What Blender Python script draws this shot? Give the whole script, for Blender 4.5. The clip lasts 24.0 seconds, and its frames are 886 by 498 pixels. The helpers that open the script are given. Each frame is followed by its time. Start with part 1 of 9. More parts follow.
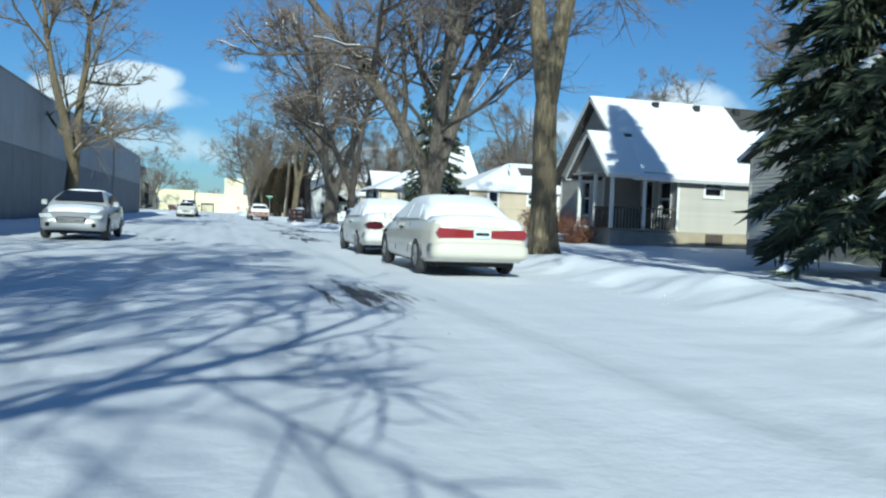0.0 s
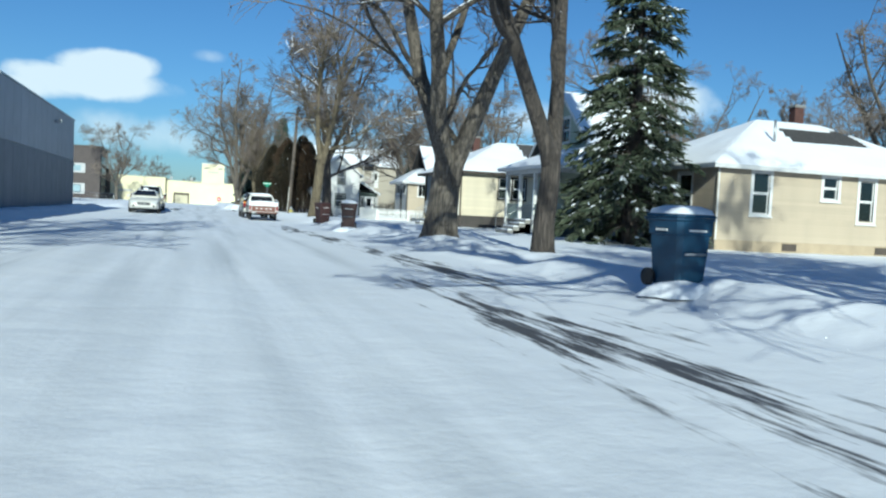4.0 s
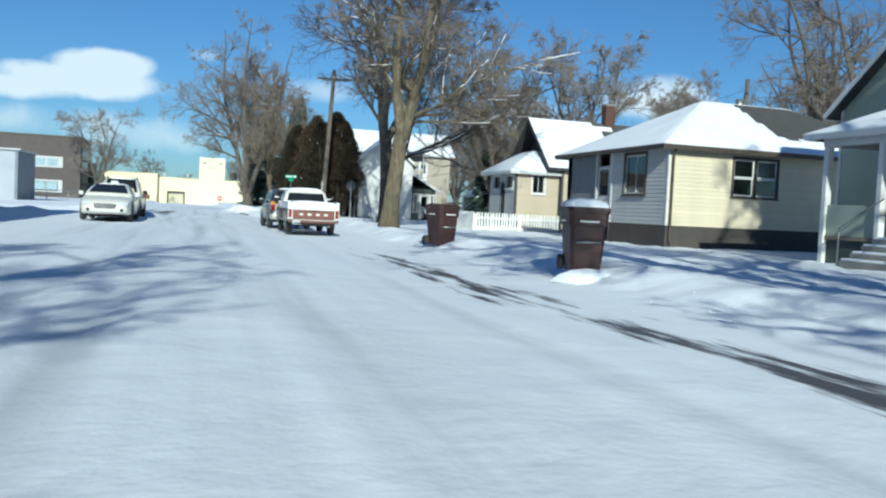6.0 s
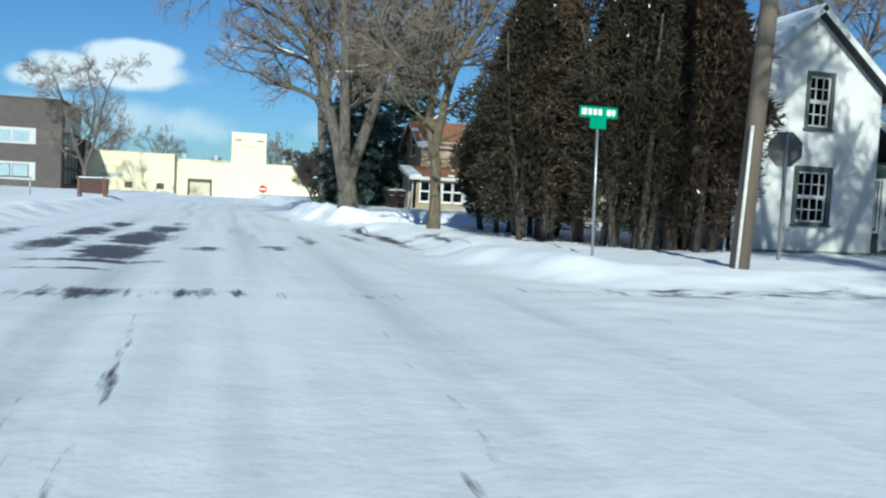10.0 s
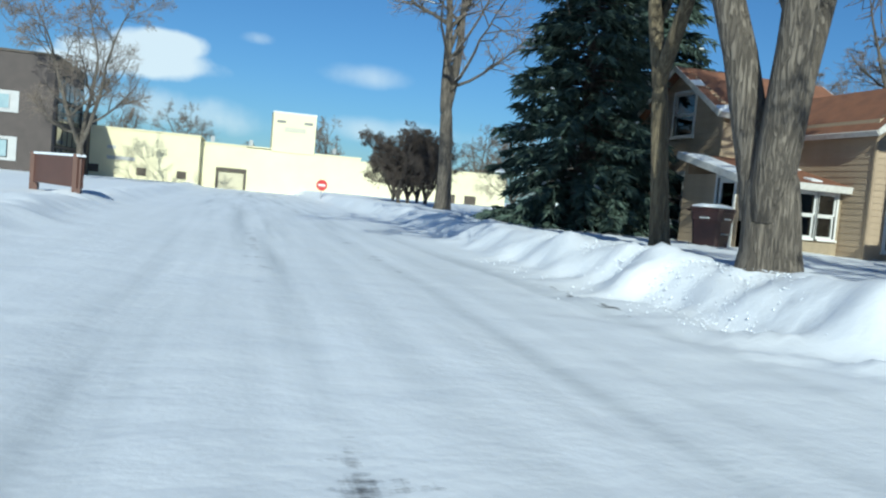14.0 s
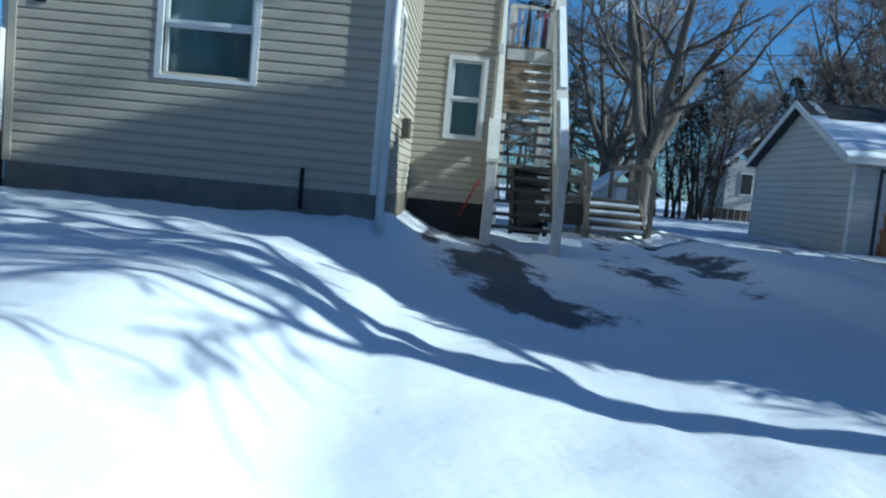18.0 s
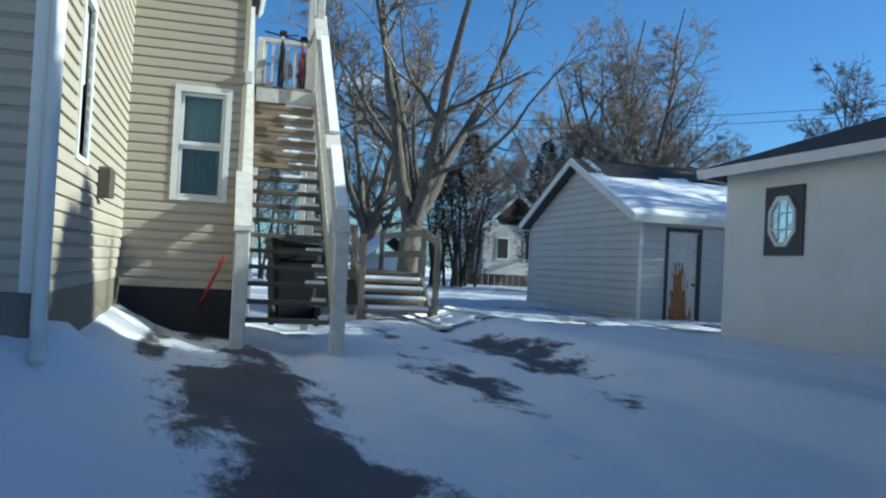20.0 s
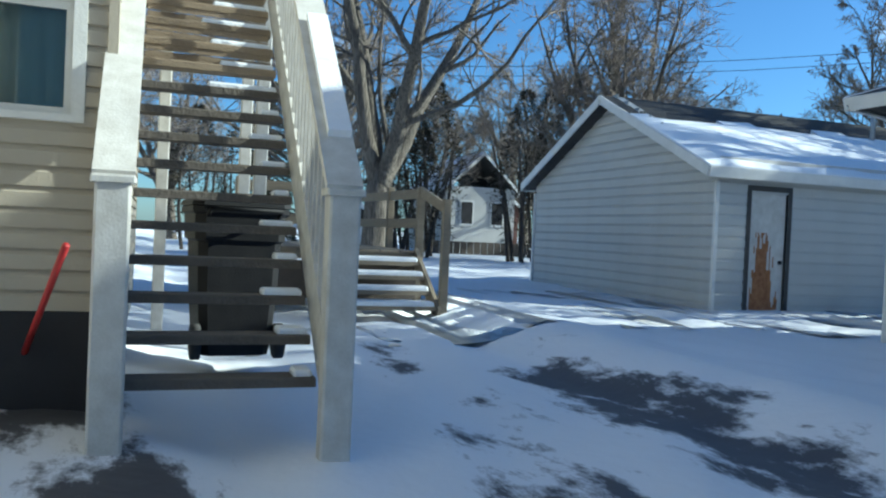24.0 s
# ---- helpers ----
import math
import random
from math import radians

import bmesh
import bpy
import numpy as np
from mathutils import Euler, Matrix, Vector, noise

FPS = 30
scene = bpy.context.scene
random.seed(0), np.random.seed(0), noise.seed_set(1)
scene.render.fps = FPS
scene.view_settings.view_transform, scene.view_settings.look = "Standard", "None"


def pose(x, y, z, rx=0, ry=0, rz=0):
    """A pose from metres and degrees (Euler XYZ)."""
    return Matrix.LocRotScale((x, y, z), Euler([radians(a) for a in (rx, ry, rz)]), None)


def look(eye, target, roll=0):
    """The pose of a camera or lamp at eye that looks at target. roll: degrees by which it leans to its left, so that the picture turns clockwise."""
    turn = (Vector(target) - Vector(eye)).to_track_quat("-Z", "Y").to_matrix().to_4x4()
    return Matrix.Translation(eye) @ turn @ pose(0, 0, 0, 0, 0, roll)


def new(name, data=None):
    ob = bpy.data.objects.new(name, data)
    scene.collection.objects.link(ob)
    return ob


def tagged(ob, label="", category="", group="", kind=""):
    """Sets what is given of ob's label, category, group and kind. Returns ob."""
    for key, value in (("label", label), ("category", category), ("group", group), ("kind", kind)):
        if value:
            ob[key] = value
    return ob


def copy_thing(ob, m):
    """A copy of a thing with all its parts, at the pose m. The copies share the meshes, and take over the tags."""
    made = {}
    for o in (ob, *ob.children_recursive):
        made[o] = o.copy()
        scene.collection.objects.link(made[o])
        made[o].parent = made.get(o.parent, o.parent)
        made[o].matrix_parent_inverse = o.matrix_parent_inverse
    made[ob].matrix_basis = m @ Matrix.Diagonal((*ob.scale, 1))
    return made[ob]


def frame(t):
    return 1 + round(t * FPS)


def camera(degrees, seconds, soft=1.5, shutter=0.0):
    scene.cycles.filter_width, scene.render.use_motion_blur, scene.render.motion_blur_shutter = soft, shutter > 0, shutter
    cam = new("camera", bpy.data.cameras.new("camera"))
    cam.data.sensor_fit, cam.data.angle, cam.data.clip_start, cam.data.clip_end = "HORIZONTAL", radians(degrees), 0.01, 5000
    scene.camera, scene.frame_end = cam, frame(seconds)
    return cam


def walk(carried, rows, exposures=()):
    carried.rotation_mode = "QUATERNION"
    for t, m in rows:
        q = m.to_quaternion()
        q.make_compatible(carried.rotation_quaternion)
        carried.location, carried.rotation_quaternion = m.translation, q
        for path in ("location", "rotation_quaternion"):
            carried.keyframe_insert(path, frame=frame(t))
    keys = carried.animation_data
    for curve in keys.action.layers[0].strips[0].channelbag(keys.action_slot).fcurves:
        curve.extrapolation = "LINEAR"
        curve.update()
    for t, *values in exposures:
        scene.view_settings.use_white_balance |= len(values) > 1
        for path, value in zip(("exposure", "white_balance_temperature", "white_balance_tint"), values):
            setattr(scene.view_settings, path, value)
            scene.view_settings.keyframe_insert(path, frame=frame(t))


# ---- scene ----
cam = camera(57.0, 24.0, soft=2.2)
PATH = [
    (0, (5.450, 10.779, 1.056), (8.119, 20.409, 0.668), 2.34),
    (0.5, (5.429, 13.545, 1.098), (8.116, 23.162, 0.563), 2.69),
    (1, (5.397, 16.657, 1.076), (8.163, 26.250, 0.506), 2.32),
    (1.5, (5.388, 20.169, 1.131), (8.305, 29.719, 0.590), 3.30),
    (2, (5.380, 24.006, 1.126), (8.298, 33.564, 0.750), 2.36),
    (2.5, (5.413, 28.126, 1.104), (8.344, 37.676, 0.638), 2.72),
    (3, (5.407, 32.447, 1.080), (8.327, 41.999, 0.590), 2.90),
    (3.5, (5.371, 36.973, 1.097), (8.308, 46.521, 0.646), 3.00),
    (5.5, (5.432, 57.924, 1.087), (8.382, 67.464, 0.562), 2.30),
    (6, (5.444, 63.903, 1.070), (8.416, 73.439, 0.594), 2.73),
    (6.5, (5.506, 69.942, 1.111), (8.446, 79.487, 0.617), 3.25),
    (7, (5.560, 75.792, 1.144), (8.465, 85.346, 0.617), 3.05),
    (7.5, (5.505, 81.248, 1.137), (8.402, 90.806, 0.641), 3.58),
    (8, (5.486, 86.246, 1.086), (8.375, 95.807, 0.594), 2.80),
    (8.5, (5.428, 91.492, 1.099), (8.370, 101.036, 0.588), 2.91),
    (9, (5.381, 96.678, 1.099), (8.329, 106.218, 0.554), 2.82),
    (9.5, (5.346, 101.762, 1.110), (8.205, 111.327, 0.540), 2.83),
    (10, (5.266, 106.483, 1.149), (7.941, 116.099, 0.530), 2.78),
    (10.5, (5.059, 110.688, 1.137), (7.581, 120.347, 0.560), 4.54),
    (11, (4.802, 114.580, 1.210), (7.136, 124.284, 0.578), 3.89),
    (11.5, (4.488, 118.004, 1.207), (6.638, 127.749, 0.552), 4.01),
    (13.5, (3.645, 128.714, 1.120), (5.943, 138.425, 0.468), 4.95),
    (14, (3.588, 130.385, 1.115), (6.084, 140.048, 0.485), 5.12),
    (14.5, (3.618, 131.813, 1.121), (6.712, 141.304, 0.528), 5.37),
    (15, (3.844, 132.889, 1.108), (8.212, 141.867, 0.547), 5.54),
    (15.5, (4.278, 133.785, 1.128), (10.410, 141.662, 0.532), 6.17),
    (16, (5.009, 134.537, 1.133), (12.680, 140.915, 0.443), 5.53),
    (16.5, (5.937, 135.154, 1.065), (14.763, 139.787, 0.269), 4.82),
    (17, (6.998, 135.415, 0.970), (16.510, 138.383, 0.127), 4.20),
    (17.5, (7.705, 135.495, 1.012), (17.544, 137.032, 0.094), 4.46),
    (18, (8.547, 135.649, 1.046), (18.508, 135.884, 0.187), 5.38),
    (18.5, (9.136, 135.670, 1.086), (19.104, 135.145, 0.492), 6.25),
    (19, (9.942, 135.698, 1.090), (19.855, 134.406, 0.825), 6.00),
    (19.5, (10.910, 135.674, 1.075), (20.682, 133.558, 1.205), 4.17),
    (21.5, (13.903, 135.242, 1.086), (23.332, 131.913, 1.119), 2.61),
    (22, (14.512, 135.226, 1.092), (23.955, 131.935, 1.133), 2.17),
    (22.5, (15.016, 135.248, 1.125), (24.526, 132.154, 1.130), 1.81),
    (23, (15.527, 135.286, 1.163), (25.095, 132.380, 1.135), 1.91),
    (23.5, (16.118, 135.263, 1.176), (25.650, 132.242, 1.070), 2.44),
    (24, (16.633, 135.172, 1.186), (26.047, 131.803, 0.999), 2.61),
]
walk(cam, [(t, look(eye, target, roll)) for t, eye, target, roll in PATH], exposures=[(0.0, 0.1, 5650, -7), (9.0, 0.1, 5750, -6), (14.0, 0.05, 5750, -6), (16.0, -0.06, 5500, -6), (17.0, -0.12, 5400, -6), (18.0, 0.22, 5050, -7), (19.0, 0.62, 5600, -6), (22.0, 0.68, 5600, -8), (24.0, 0.88, 5650, -8)])

# ---- light: low winter sun from the south-south-west, clear sky with a few cumulus clouds ----
SUN_EL, SUN_DX, SUN_DY = radians(27.0), -0.195, -0.98


def make_world():
    w = bpy.data.worlds.new("winter_sky")
    scene.world = w
    w.use_nodes = True
    nt = w.node_tree
    nt.nodes.clear()
    out, bg = nt.nodes.new("ShaderNodeOutputWorld"), nt.nodes.new("ShaderNodeBackground")
    sky = nt.nodes.new("ShaderNodeTexSky")
    sky.sky_type, sky.sun_disc = "NISHITA", False
    sky.sun_elevation, sky.sun_rotation = SUN_EL, math.atan2(SUN_DX, SUN_DY)
    sky.air_density, sky.dust_density, sky.ozone_density = 1.0, 0.4, 3.0
    tc = nt.nodes.new("ShaderNodeTexCoord")
    L = nt.links
    # clouds: soft lumps by direction, broken up by noise
    noise_t = nt.nodes.new("ShaderNodeTexNoise")
    noise_t.inputs["Scale"].default_value, noise_t.inputs["Detail"].default_value = 11.0, 9.0
    L.new(tc.outputs["Generated"], noise_t.inputs["Vector"])
    total = None
    for az, el, ra, re, k in CLOUDS:
        a, e = radians(az), radians(el)
        c = Vector((math.sin(a) * math.cos(e), math.cos(a) * math.cos(e), math.sin(e)))
        side = Vector((math.cos(a), -math.sin(a), 0))
        up = side.cross(c)
        d1, d2 = nt.nodes.new("ShaderNodeVectorMath"), nt.nodes.new("ShaderNodeVectorMath")
        d1.operation = d2.operation = "DOT_PRODUCT"
        d1.inputs[1].default_value, d2.inputs[1].default_value = side / radians(ra), up / radians(re)
        L.new(tc.outputs["Generated"], d1.inputs[0])
        sub = nt.nodes.new("ShaderNodeVectorMath")
        sub.operation = "SUBTRACT"
        sub.inputs[1].default_value = c
        L.new(tc.outputs["Generated"], sub.inputs[0])
        L.new(sub.outputs[0], d2.inputs[0])
        front = nt.nodes.new("ShaderNodeVectorMath")
        front.operation = "DOT_PRODUCT"
        front.inputs[1].default_value = c
        L.new(tc.outputs["Generated"], front.inputs[0])

        def m(op, a_, b_=None):
            n = nt.nodes.new("ShaderNodeMath")
            n.operation = op
            for i_, v_ in enumerate((a_, b_)):
                if v_ is None:
                    continue
                if isinstance(v_, (int, float)):
                    n.inputs[i_].default_value = v_
                else:
                    L.new(v_, n.inputs[i_])
            return n.outputs[0]
        r2 = m("ADD", m("MULTIPLY", d1.outputs["Value"], d1.outputs["Value"]), m("MULTIPLY", d2.outputs["Value"], d2.outputs["Value"]))
        lump = m("MAXIMUM", m("SUBTRACT", 1.0, r2), -2.0)
        lump = m("MULTIPLY", m("ADD", lump, m("MULTIPLY", m("SUBTRACT", noise_t.outputs[0], 0.5), 3.2)), k)
        lump = m("MULTIPLY", m("MAXIMUM", lump, 0.0), m("GREATER_THAN", front.outputs["Value"], 0.5))
        total = lump if total is None else m("MAXIMUM", total, lump)
    ramp = nt.nodes.new("ShaderNodeMapRange")
    ramp.interpolation_type = "SMOOTHSTEP"
    ramp.inputs["From Min"].default_value, ramp.inputs["From Max"].default_value = 0.0, 1.15
    ramp.inputs["To Max"].default_value = 0.85
    L.new(total, ramp.inputs["Value"])
    mix = nt.nodes.new("ShaderNodeMix")
    mix.data_type = "RGBA"
    L.new(ramp.outputs[0], mix.inputs["Factor"])
    tintn = nt.nodes.new("ShaderNodeMix")
    tintn.data_type, tintn.blend_type = "RGBA", "MULTIPLY"
    tintn.inputs["Factor"].default_value = 1.0
    tintn.inputs[7].default_value = (0.62, 0.84, 1.12, 1)
    L.new(sky.outputs[0], tintn.inputs[6])
    L.new(tintn.outputs[2], mix.inputs[6])
    mix.inputs[7].default_value = (11.5, 11.6, 12.0, 1)
    L.new(mix.outputs[2], bg.inputs["Color"])
    bg.inputs["Strength"].default_value = 0.075
    L.new(bg.outputs[0], out.inputs[0])


# azimuth from +y towards +x, elevation, half widths, strength
CLOUDS = [(-6.2, 7.0, 5.6, 1.2, 1.6), (-10.0, 6.4, 4.0, 0.9, 1.2), (-5.6, 8.0, 3.2, 1.3, 1.6), (-7.0, 4.2, 10.0, 1.5, 0.65), (0.6, 9.4, 1.5, 0.6, 0.7), (23.0, 6.5, 4.0, 1.6, 0.6), (31.5, 7.9, 4.2, 1.8, 1.1), (12.0, 4.2, 8.0, 1.0, 0.5), (8.0, 7.8, 3.6, 0.9, 0.42), (101.0, 12.5, 6.0, 1.0, 0.55), (150.0, 14.0, 14.0, 3.0, 0.8), (-60.0, 12.0, 14.0, 3.0, 0.8), (-110.0, 16.0, 14.0, 3.0, 0.8)]
make_world()
sun = new("sun", bpy.data.lights.new("sun", "SUN"))
sun.data.energy, sun.data.angle, sun.data.color = 5.0, radians(0.53), (1.0, 0.93, 0.82)
sun.matrix_world = look((SUN_DX * 100, SUN_DY * 100, 100 * math.tan(SUN_EL)), (0, 0, 0))

# ---- materials ----
MATS = {}


def surf(name, c1, c2=None, scale=3.0, rough=0.7, bump=0.0, bscale=40.0, metal=0.0, spread=0.5, vary=0.0, stretch=(1, 1, 1), coat=0.0, spec=None):
    """A surface of two mixed tones with fine relief; vary shifts its brightness from piece to piece."""
    m = bpy.data.materials.new(name)
    m.use_nodes = True
    nt = m.node_tree
    L, b = nt.links, nt.nodes["Principled BSDF"]
    c2 = c2 or tuple(v * 0.78 for v in c1)
    tc, mp = nt.nodes.new("ShaderNodeTexCoord"), nt.nodes.new("ShaderNodeMapping")
    mp.inputs["Scale"].default_value = stretch
    L.new(tc.outputs["Object"], mp.inputs["Vector"])
    n1, n2 = nt.nodes.new("ShaderNodeTexNoise"), nt.nodes.new("ShaderNodeTexNoise")
    n1.inputs["Scale"].default_value, n1.inputs["Detail"].default_value = scale, 5
    n2.inputs["Scale"].default_value, n2.inputs["Detail"].default_value = bscale, 4
    L.new(mp.outputs[0], n1.inputs["Vector"])
    L.new(mp.outputs[0], n2.inputs["Vector"])
    mr = nt.nodes.new("ShaderNodeMapRange")
    mr.inputs["From Min"].default_value, mr.inputs["From Max"].default_value = 0.5 - spread / 2, 0.5 + spread / 2
    mixf = nt.nodes.new("ShaderNodeMath")
    mixf.operation = "MULTIPLY_ADD"
    mixf.inputs[1].default_value, mixf.inputs[2].default_value = 0.3, -0.15
    L.new(n2.outputs[0], mixf.inputs[0])
    addf = nt.nodes.new("ShaderNodeMath")
    L.new(n1.outputs[0], addf.inputs[0])
    L.new(mixf.outputs[0], addf.inputs[1])
    L.new(addf.outputs[0], mr.inputs["Value"])
    mx = nt.nodes.new("ShaderNodeMix")
    mx.data_type = "RGBA"
    mx.inputs[6].default_value, mx.inputs[7].default_value = (*c1, 1), (*c2, 1)
    L.new(mr.outputs[0], mx.inputs["Factor"])
    col = mx.outputs[2]
    if vary:
        oi, hs, vm = nt.nodes.new("ShaderNodeObjectInfo"), nt.nodes.new("ShaderNodeHueSaturation"), nt.nodes.new("ShaderNodeMapRange")
        vm.inputs["To Min"].default_value, vm.inputs["To Max"].default_value = 1 - vary, 1 + vary
        L.new(oi.outputs["Random"], vm.inputs["Value"])
        L.new(vm.outputs[0], hs.inputs["Value"])
        L.new(col, hs.inputs["Color"])
        col = hs.outputs[0]
    L.new(col, b.inputs["Base Color"])
    b.inputs["Roughness"].default_value, b.inputs["Metallic"].default_value = rough, metal
    b.inputs["Coat Weight"].default_value = coat
    if spec is not None:
        b.inputs["Specular IOR Level"].default_value = spec
    if bump:
        bp = nt.nodes.new("ShaderNodeBump")
        bp.inputs["Strength"].default_value, bp.inputs["Distance"].default_value = bump, 0.02
        L.new(n2.outputs[0], bp.inputs["Height"])
        L.new(bp.outputs[0], b.inputs["Normal"])
    MATS[name] = m
    return m


def glass_mat(name, tint, rough=0.03):
    """Window glass seen from outside: dark, clear and mirror-like at a slant."""
    m = bpy.data.materials.new(name)
    m.use_nodes = True
    nt = m.node_tree
    nt.nodes.clear()
    out, tr, gl, mx, fr = [nt.nodes.new(n) for n in ("ShaderNodeOutputMaterial", "ShaderNodeBsdfTransparent", "ShaderNodeBsdfGlossy", "ShaderNodeMixShader", "ShaderNodeFresnel")]
    tr.inputs[0].default_value = (*tint, 1)
    gl.inputs["Roughness"].default_value = rough
    fr.inputs[0].default_value = 2.1
    for a, b in ((fr.outputs[0], mx.inputs[0]), (tr.outputs[0], mx.inputs[1]), (gl.outputs[0], mx.inputs[2]), (mx.outputs[0], out.inputs[0])):
        nt.links.new(a, b)
    MATS[name] = m
    return m


def snow_mat(name, c1, c2, b1=3.0, b2=26.0, strength=0.5):
    m = surf(name, c1, c2, scale=0.6, rough=0.62, spread=0.7)
    nt = m.node_tree
    L, b = nt.links, nt.nodes["Principled BSDF"]
    tc = nt.nodes.new("ShaderNodeTexCoord")
    na, nb = nt.nodes.new("ShaderNodeTexNoise"), nt.nodes.new("ShaderNodeTexNoise")
    na.inputs["Scale"].default_value, nb.inputs["Scale"].default_value = b1, b2
    na.inputs["Detail"].default_value = nb.inputs["Detail"].default_value = 4
    ba, bb = nt.nodes.new("ShaderNodeBump"), nt.nodes.new("ShaderNodeBump")
    ba.inputs["Strength"].default_value, ba.inputs["Distance"].default_value = strength, 0.08
    bb.inputs["Strength"].default_value, bb.inputs["Distance"].default_value = strength * 0.8, 0.015
    L.new(tc.outputs["Object"], na.inputs[0])
    L.new(tc.outputs["Object"], nb.inputs[0])
    L.new(na.outputs[0], ba.inputs["Height"])
    L.new(nb.outputs[0], bb.inputs["Height"])
    L.new(ba.outputs[0], bb.inputs["Normal"])
    L.new(bb.outputs[0], b.inputs["Normal"])
    return m


SNOW = snow_mat("snow", (0.84, 0.86, 0.9), (0.78, 0.81, 0.87))
ROOF_SNOW = snow_mat("roof_snow", (0.86, 0.87, 0.9), (0.81, 0.84, 0.89), 2.0, 18.0, 0.3)
GLASS = glass_mat("window_glass", (0.34, 0.38, 0.39))
CAR_GLASS = glass_mat("car_glass", (0.1, 0.11, 0.12))
WHITE = surf("white_trim", (0.74, 0.74, 0.72), (0.62, 0.62, 0.6), 4, 0.6, 0.15, 60)
OLD_WHITE = surf("worn_white_paint", (0.7, 0.69, 0.66), (0.45, 0.43, 0.39), 9, 0.75, 0.12, 70, spread=0.75)
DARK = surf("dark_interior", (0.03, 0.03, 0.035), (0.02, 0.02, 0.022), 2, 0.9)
CONCRETE = surf("foundation_block", (0.3, 0.29, 0.27), (0.2, 0.2, 0.19), 2, 0.9, 0.6, 30)
SHINGLE = surf("roof_shingle", (0.075, 0.072, 0.07), (0.045, 0.043, 0.042), 5, 0.9, 0.8, 60, vary=0.2)
METAL = surf("grey_metal", (0.42, 0.43, 0.44), (0.3, 0.31, 0.32), 6, 0.4, 0.1, 60, metal=0.8)
BLACK = surf("black_plastic", (0.012, 0.012, 0.014), (0.02, 0.02, 0.02), 8, 0.6, 0.2, 90, spec=0.2)


# ---- site plan ----
# Houses and things are drawn on plan sheets of their own; the site plan lays the sheets out on the ground.
SHEET = 0.853
ROW_Y = ((0, 150, 163.5, 175.8, 255), (0, 128.0, 136.6, 147.0, 217.6))
YARD_X = ((4, 10.5, 19.55, 24, 34.45, 45), (4, 9.8, 16.85, 20.5, 26.7, 33.5))
BUILT = {"house", "warehouse", "shed", "building", "factory", "fence", "garage"}


def plan(x, y):
    """The place on the ground of a point on the street's sheet; works on arrays too."""
    x, y = np.asarray(x, float), np.asarray(y, float)
    yn = np.interp(y, *ROW_Y) + SHEET * (np.minimum(y, 0) + np.maximum(y - 255, 0))
    xn = np.interp(x, *YARD_X) + np.minimum(x - 4, 0) + 0.77 * np.maximum(x - 45, 0)
    x = np.where(y < 150, x + 0.035 * np.maximum(x - 5.4, 0), x)
    w = np.clip((y - np.where(x > 30, 138, 155)) / 5, 0, 1) * np.clip((np.where(x > 30, 260, 190) - y) / 12, 0, 1)
    return x + (xn - x) * w, yn


def settle(ob, old, new_, scale):
    """Lays a thing's sheet out: its point old comes to new_, at the given scale."""
    o, n, c = Vector(old), Vector(new_), ORIGIN[ob.name]
    ob.scale = scale
    ob.location = n + Vector([scale[i] * (c[i] - o[i]) for i in range(3)])
    return ob


# ---- mesh helpers ----
ORIGIN = {}


